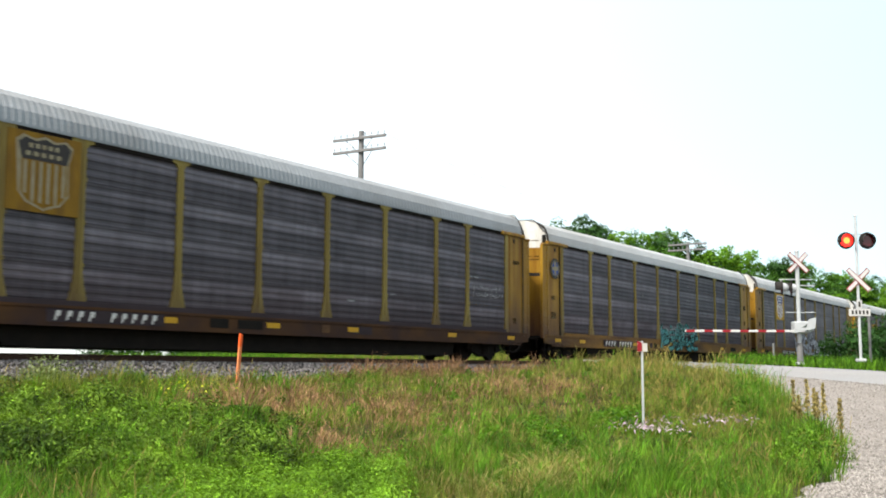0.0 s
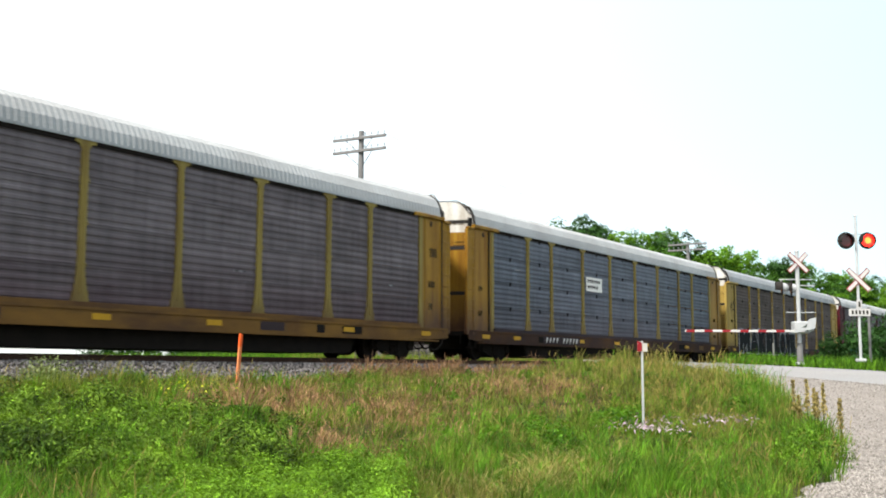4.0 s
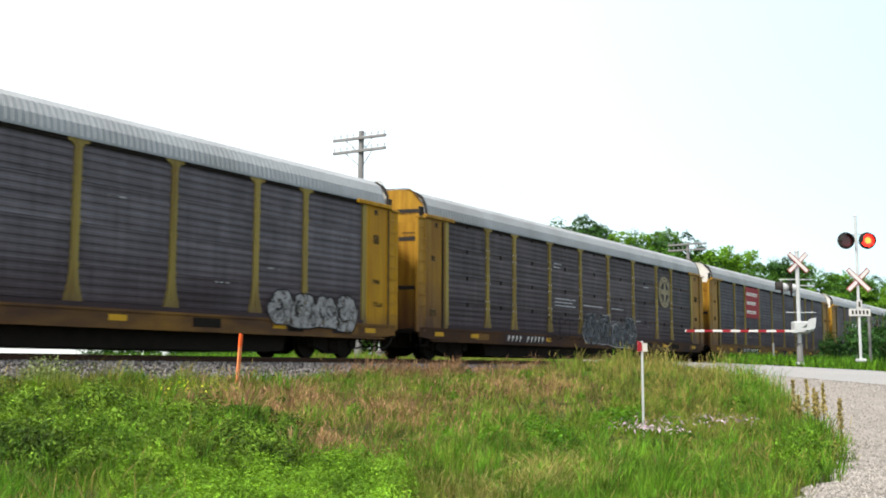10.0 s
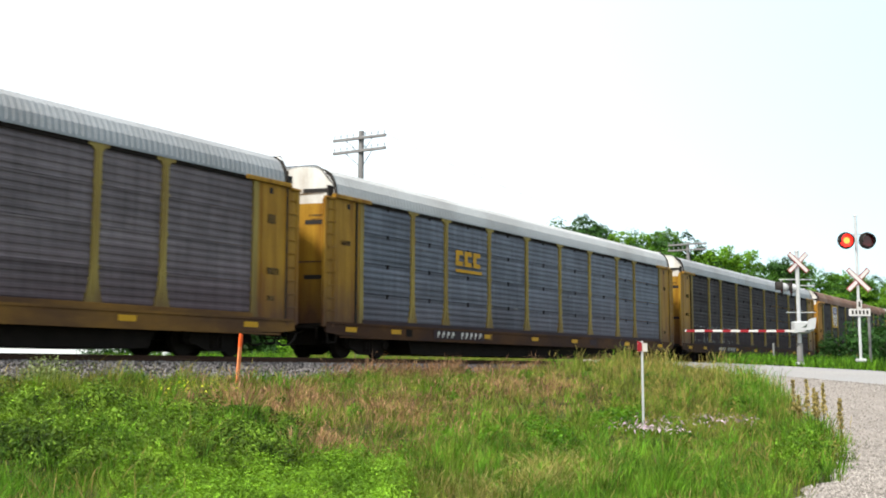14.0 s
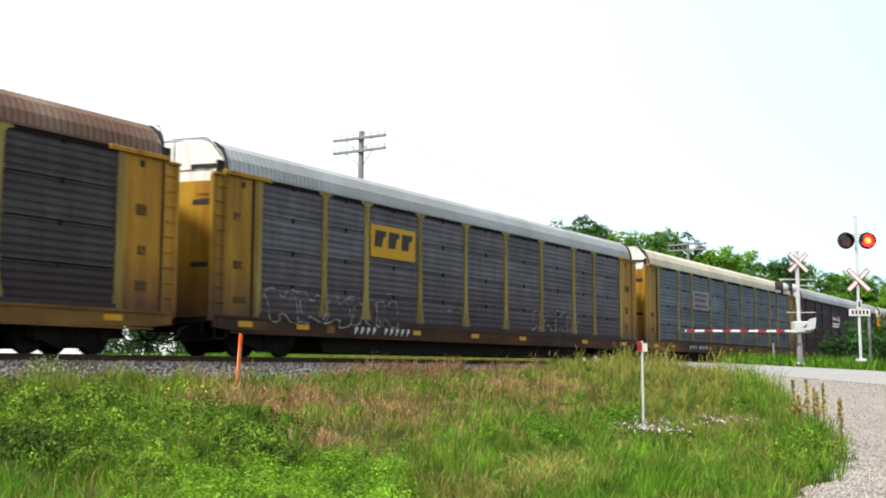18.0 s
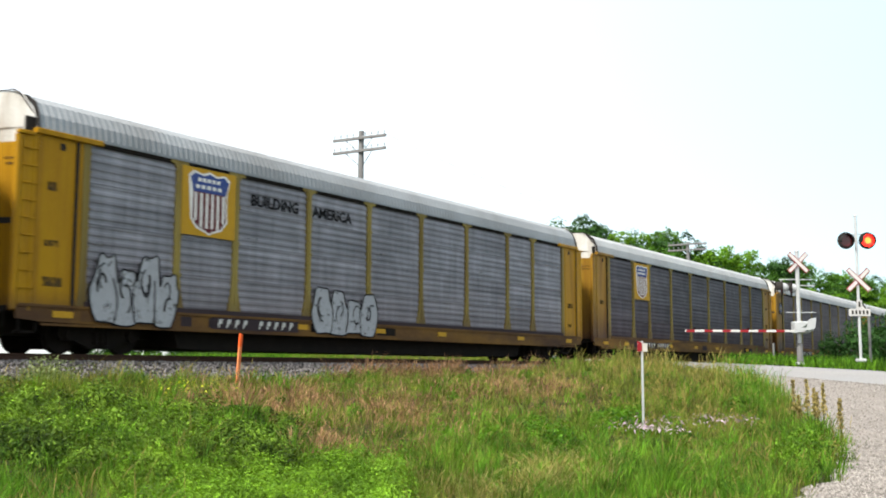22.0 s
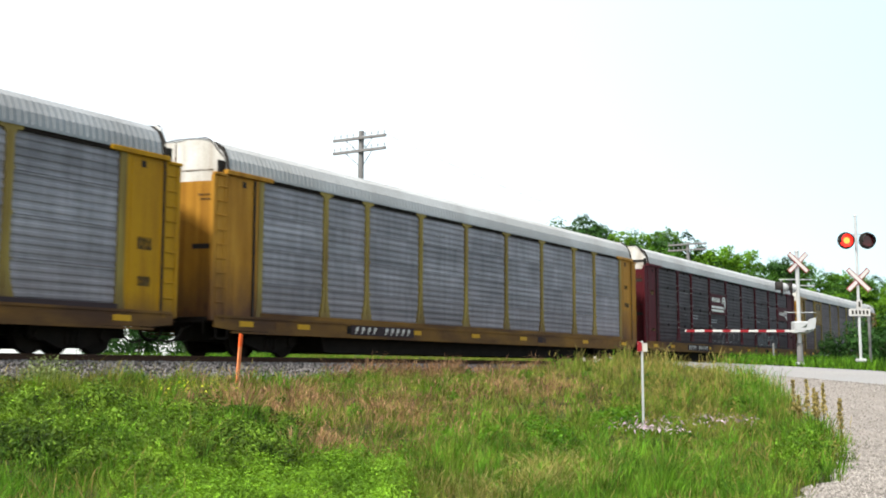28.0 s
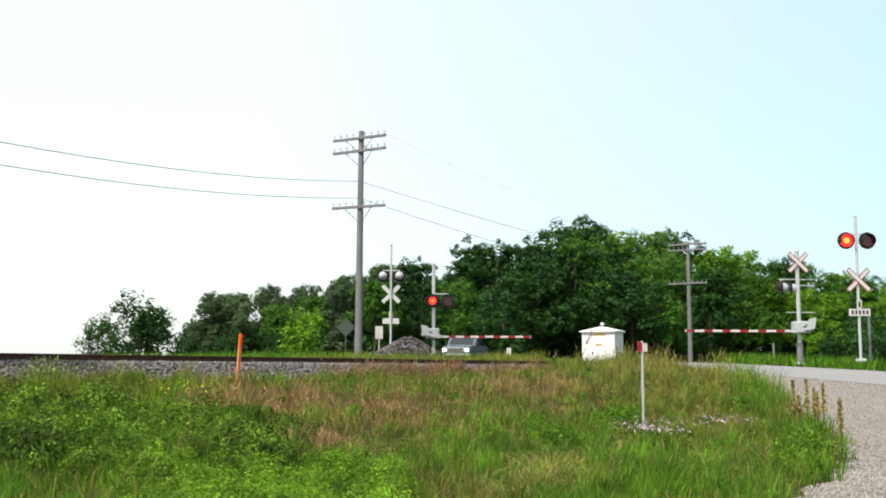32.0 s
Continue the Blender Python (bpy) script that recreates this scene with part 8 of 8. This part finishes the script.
leaves("mauve_flowers", 108, 7000, lambda x, y: 0.95 * np.clip(oval(x, y, 11.6, 15.4, 1.8, 0.8) + 0.5 * oval(x, y, 14.5, 17.0, 1.2, 0.6), 0, 1) * smoothstep(0.4, 0.65, patchy(x, y, 2.2, 0.7)), GRASS["flower"], 0.62, 0.023, "small mauve flower heads in the grass", "flowers", 0.85, 6, dmin=13, dmax=19, amin=-17.5, amax=-9)
leaves("yellow_flowers", 109, 3500, lambda x, y: 0.5 * oval(x, y, -13.4, 16.2, 0.9, 0.6), GRASS["yellow"], 0.80, 0.016, "small yellow flowers among the weeds", "flowers", 0.7, 3, dmin=14.5, dmax=18, amin=10, amax=17)


def far_grass():
    """Grass beyond the track, on the road's far verge and by the fields."""
    rng = np.random.default_rng(120)
    n = 60000
    x = rng.uniform(8, 100, n)
    y = TRACK_Y + rng.uniform(2.7, 24, n)
    x2 = rng.uniform(38, 90, n)
    y2 = rng.uniform(-4, 17, n)
    q2 = road_sq(x2, y2)[1]
    k2 = (q2 > 3.7) & (q2 < 20)
    s, q = road_sq(x, y)
    k = np.abs(q) > 3.9
    x, y = np.concatenate([x[k], x2[k2]]), np.concatenate([y[k], y2[k2]])
    n = len(x)
    z = ground_z(x, y) - 0.03
    h = rng.uniform(0.2, 0.55, n) * np.where(y < TRACK_Y, 1.2, 1.0)
    a = rng.uniform(0, 6.28, n)
    w = 0.035
    p = np.stack([x, y, z], -1)
    o = np.stack([np.cos(a) * w, np.sin(a) * w, np.zeros(n)], -1)
    t = p + np.stack([rng.normal(0, 0.12, n), rng.normal(0, 0.12, n), h], -1)
    v = np.stack([p - o, p + o, t], 1).reshape(-1, 3)
    tagged(new("far_verge_grass", quick_mesh("far_verge_grass", v, np.arange(n * 3).reshape(-1, 3), 3, GRASS["lush"])), "green grass beyond the railway and the road", "grass", "", "stuff")


far_grass()


def outer_grass():
    """The verge goes on beside and behind the camera, and along the track."""
    rng = np.random.default_rng(122)
    n = 90000
    x, y = rng.uniform(-45, 75, n), rng.uniform(-2, TRACK_Y - 2.5, n)
    b = bearing(x, y)
    keep = (y > grass_edge(x)) & ((np.abs(b) > 24.0) | (np.hypot(x, y) < 7.2) | (np.hypot(x, y) > 34)) & (np.hypot(x, y) > 2.5) & (np.abs(road_sq(x, y)[1]) > 3.8)
    x, y = x[keep], y[keep]
    n = len(x)
    p = np.stack([x, y, ground_z(x, y) - 0.03], -1)
    a = rng.uniform(0, 6.28, n)
    o = np.stack([np.cos(a) * 0.022, np.sin(a) * 0.022, np.zeros(n)], -1)
    tip = p + np.stack([rng.normal(0.05, 0.14, n), rng.normal(0, 0.14, n), rng.uniform(0.25, 0.5, n) * (0.5 + 0.6 * patchy(x, y, 0.8))], -1)
    v = np.stack([p - o, p + o, tip], 1).reshape(-1, 3)
    tagged(new("outer_verge_grass", quick_mesh("outer_verge_grass", v, np.arange(n * 3).reshape(-1, 3), 3, GRASS["green"])), "green meadow grass along the rest of the verge", "grass", "", "stuff")


outer_grass()


def far_bank_grass():
    """Taller pale grass along the far edge of the ballast."""
    rng = np.random.default_rng(121)
    n = 26000
    x = rng.uniform(12, 75, n)
    y = TRACK_Y + 2.75 + 5.0 * rng.uniform(0, 1, n) ** 1.5
    k = np.abs(road_sq(x, y)[1]) > 3.9
    x, y = x[k], y[k]
    n = len(x)
    p = np.stack([x, y, ground_z(x, y) - 0.03], -1)
    a = rng.uniform(0, 6.28, n)
    o = np.stack([np.cos(a) * 0.02, np.sin(a) * 0.02, np.zeros(n)], -1)
    tip = p + np.stack([rng.normal(0.05, 0.12, n), rng.normal(0, 0.12, n), rng.uniform(0.3, 0.75, n) * (0.6 + 0.6 * patchy(x, y, 0.7))], -1)
    v = np.stack([p - o, p + o, tip], 1).reshape(-1, 3)
    tagged(new("far_bank_grass", quick_mesh("far_bank_grass", v, np.arange(n * 3).reshape(-1, 3), 3, GRASS["olive"])), "pale tall grass along the far edge of the ballast", "grass", "", "stuff")


far_bank_grass()


def dock_plant(x, y, h, seed):
    rng = random.Random(seed)
    z = float(ground_z(x, y)) - 0.03
    d = base("dock_plant", "tall dock plant with brown seed spikes", "plant", "dock plants by the gravel", (x, y, z))
    part("stem", rods(((0, 0, 0), (0.04, 0.02, h), 0.010, 0.004), seg=6), GRASS["olive"], d, "thin stem")
    n = 260
    r = np.random.default_rng(seed)
    t = r.uniform(0.55, 1.0, n)
    a = r.uniform(0, 6.28, n)
    rad = 0.050 * (1.30 - t) * r.uniform(0.2, 1.6, n)
    p = np.stack([0.04 * t + rad * np.cos(a), 0.02 * t + rad * np.sin(a), h * t], -1)
    u = r.normal(0, 0.012, (n, 3))
    w = r.normal(0, 0.012, (n, 3))
    v = np.stack([p - u, p - w, p + u, p + w], 1)
    part("seed_spike", quick_mesh("seed_spike", v.reshape(-1, 3), np.arange(n * 4).reshape(-1, 4), 4, GRASS["dock"]), None, d, "rusty brown seed spike")


for i, (bx, dd, hh) in enumerate(((1400, 19.5, 0.95), (1424, 19.2, 1.0), (1436, 19.6, 0.85), (1452, 18.8, 0.98), (1481, 17.0, 0.80), (1409, 20.2, 0.7), (1441, 20.0, 0.75))):
    aa = YAW - math.atan((bx - 784) / 1876)
    dock_plant(dd * math.cos(aa), dd * math.sin(aa), hh + 0.2, i)


# ---- what moves ----
def motions():
    for car in TRAIN:
        x0 = car.location.x
        walk(car, [(0.0, pose(x0, TRACK_Y, 0)), (16.0, pose(x0 - SPEED * 16, TRACK_Y, 0)), (32.0, pose(x0 - SPEED * 32, TRACK_Y, 0))])
    # the flashers: the light jumps from one lens to the other
    first, half = 0.45, 0.7675
    for g, left, right, y, z in GLOWS:
        rows, side, t = [(0.0, pose(left, y, z))], 0, first
        while t < 32.0:
            a, b = (left, right) if side == 0 else (right, left)
            rows += [(t - 0.034, pose(a, y, z)), (t, pose(b, y, z))]
            side, t = 1 - side, t + half
        rows.append((32.0, pose(left if side == 0 else right, y, z)))
        walk(g, rows)


motions()
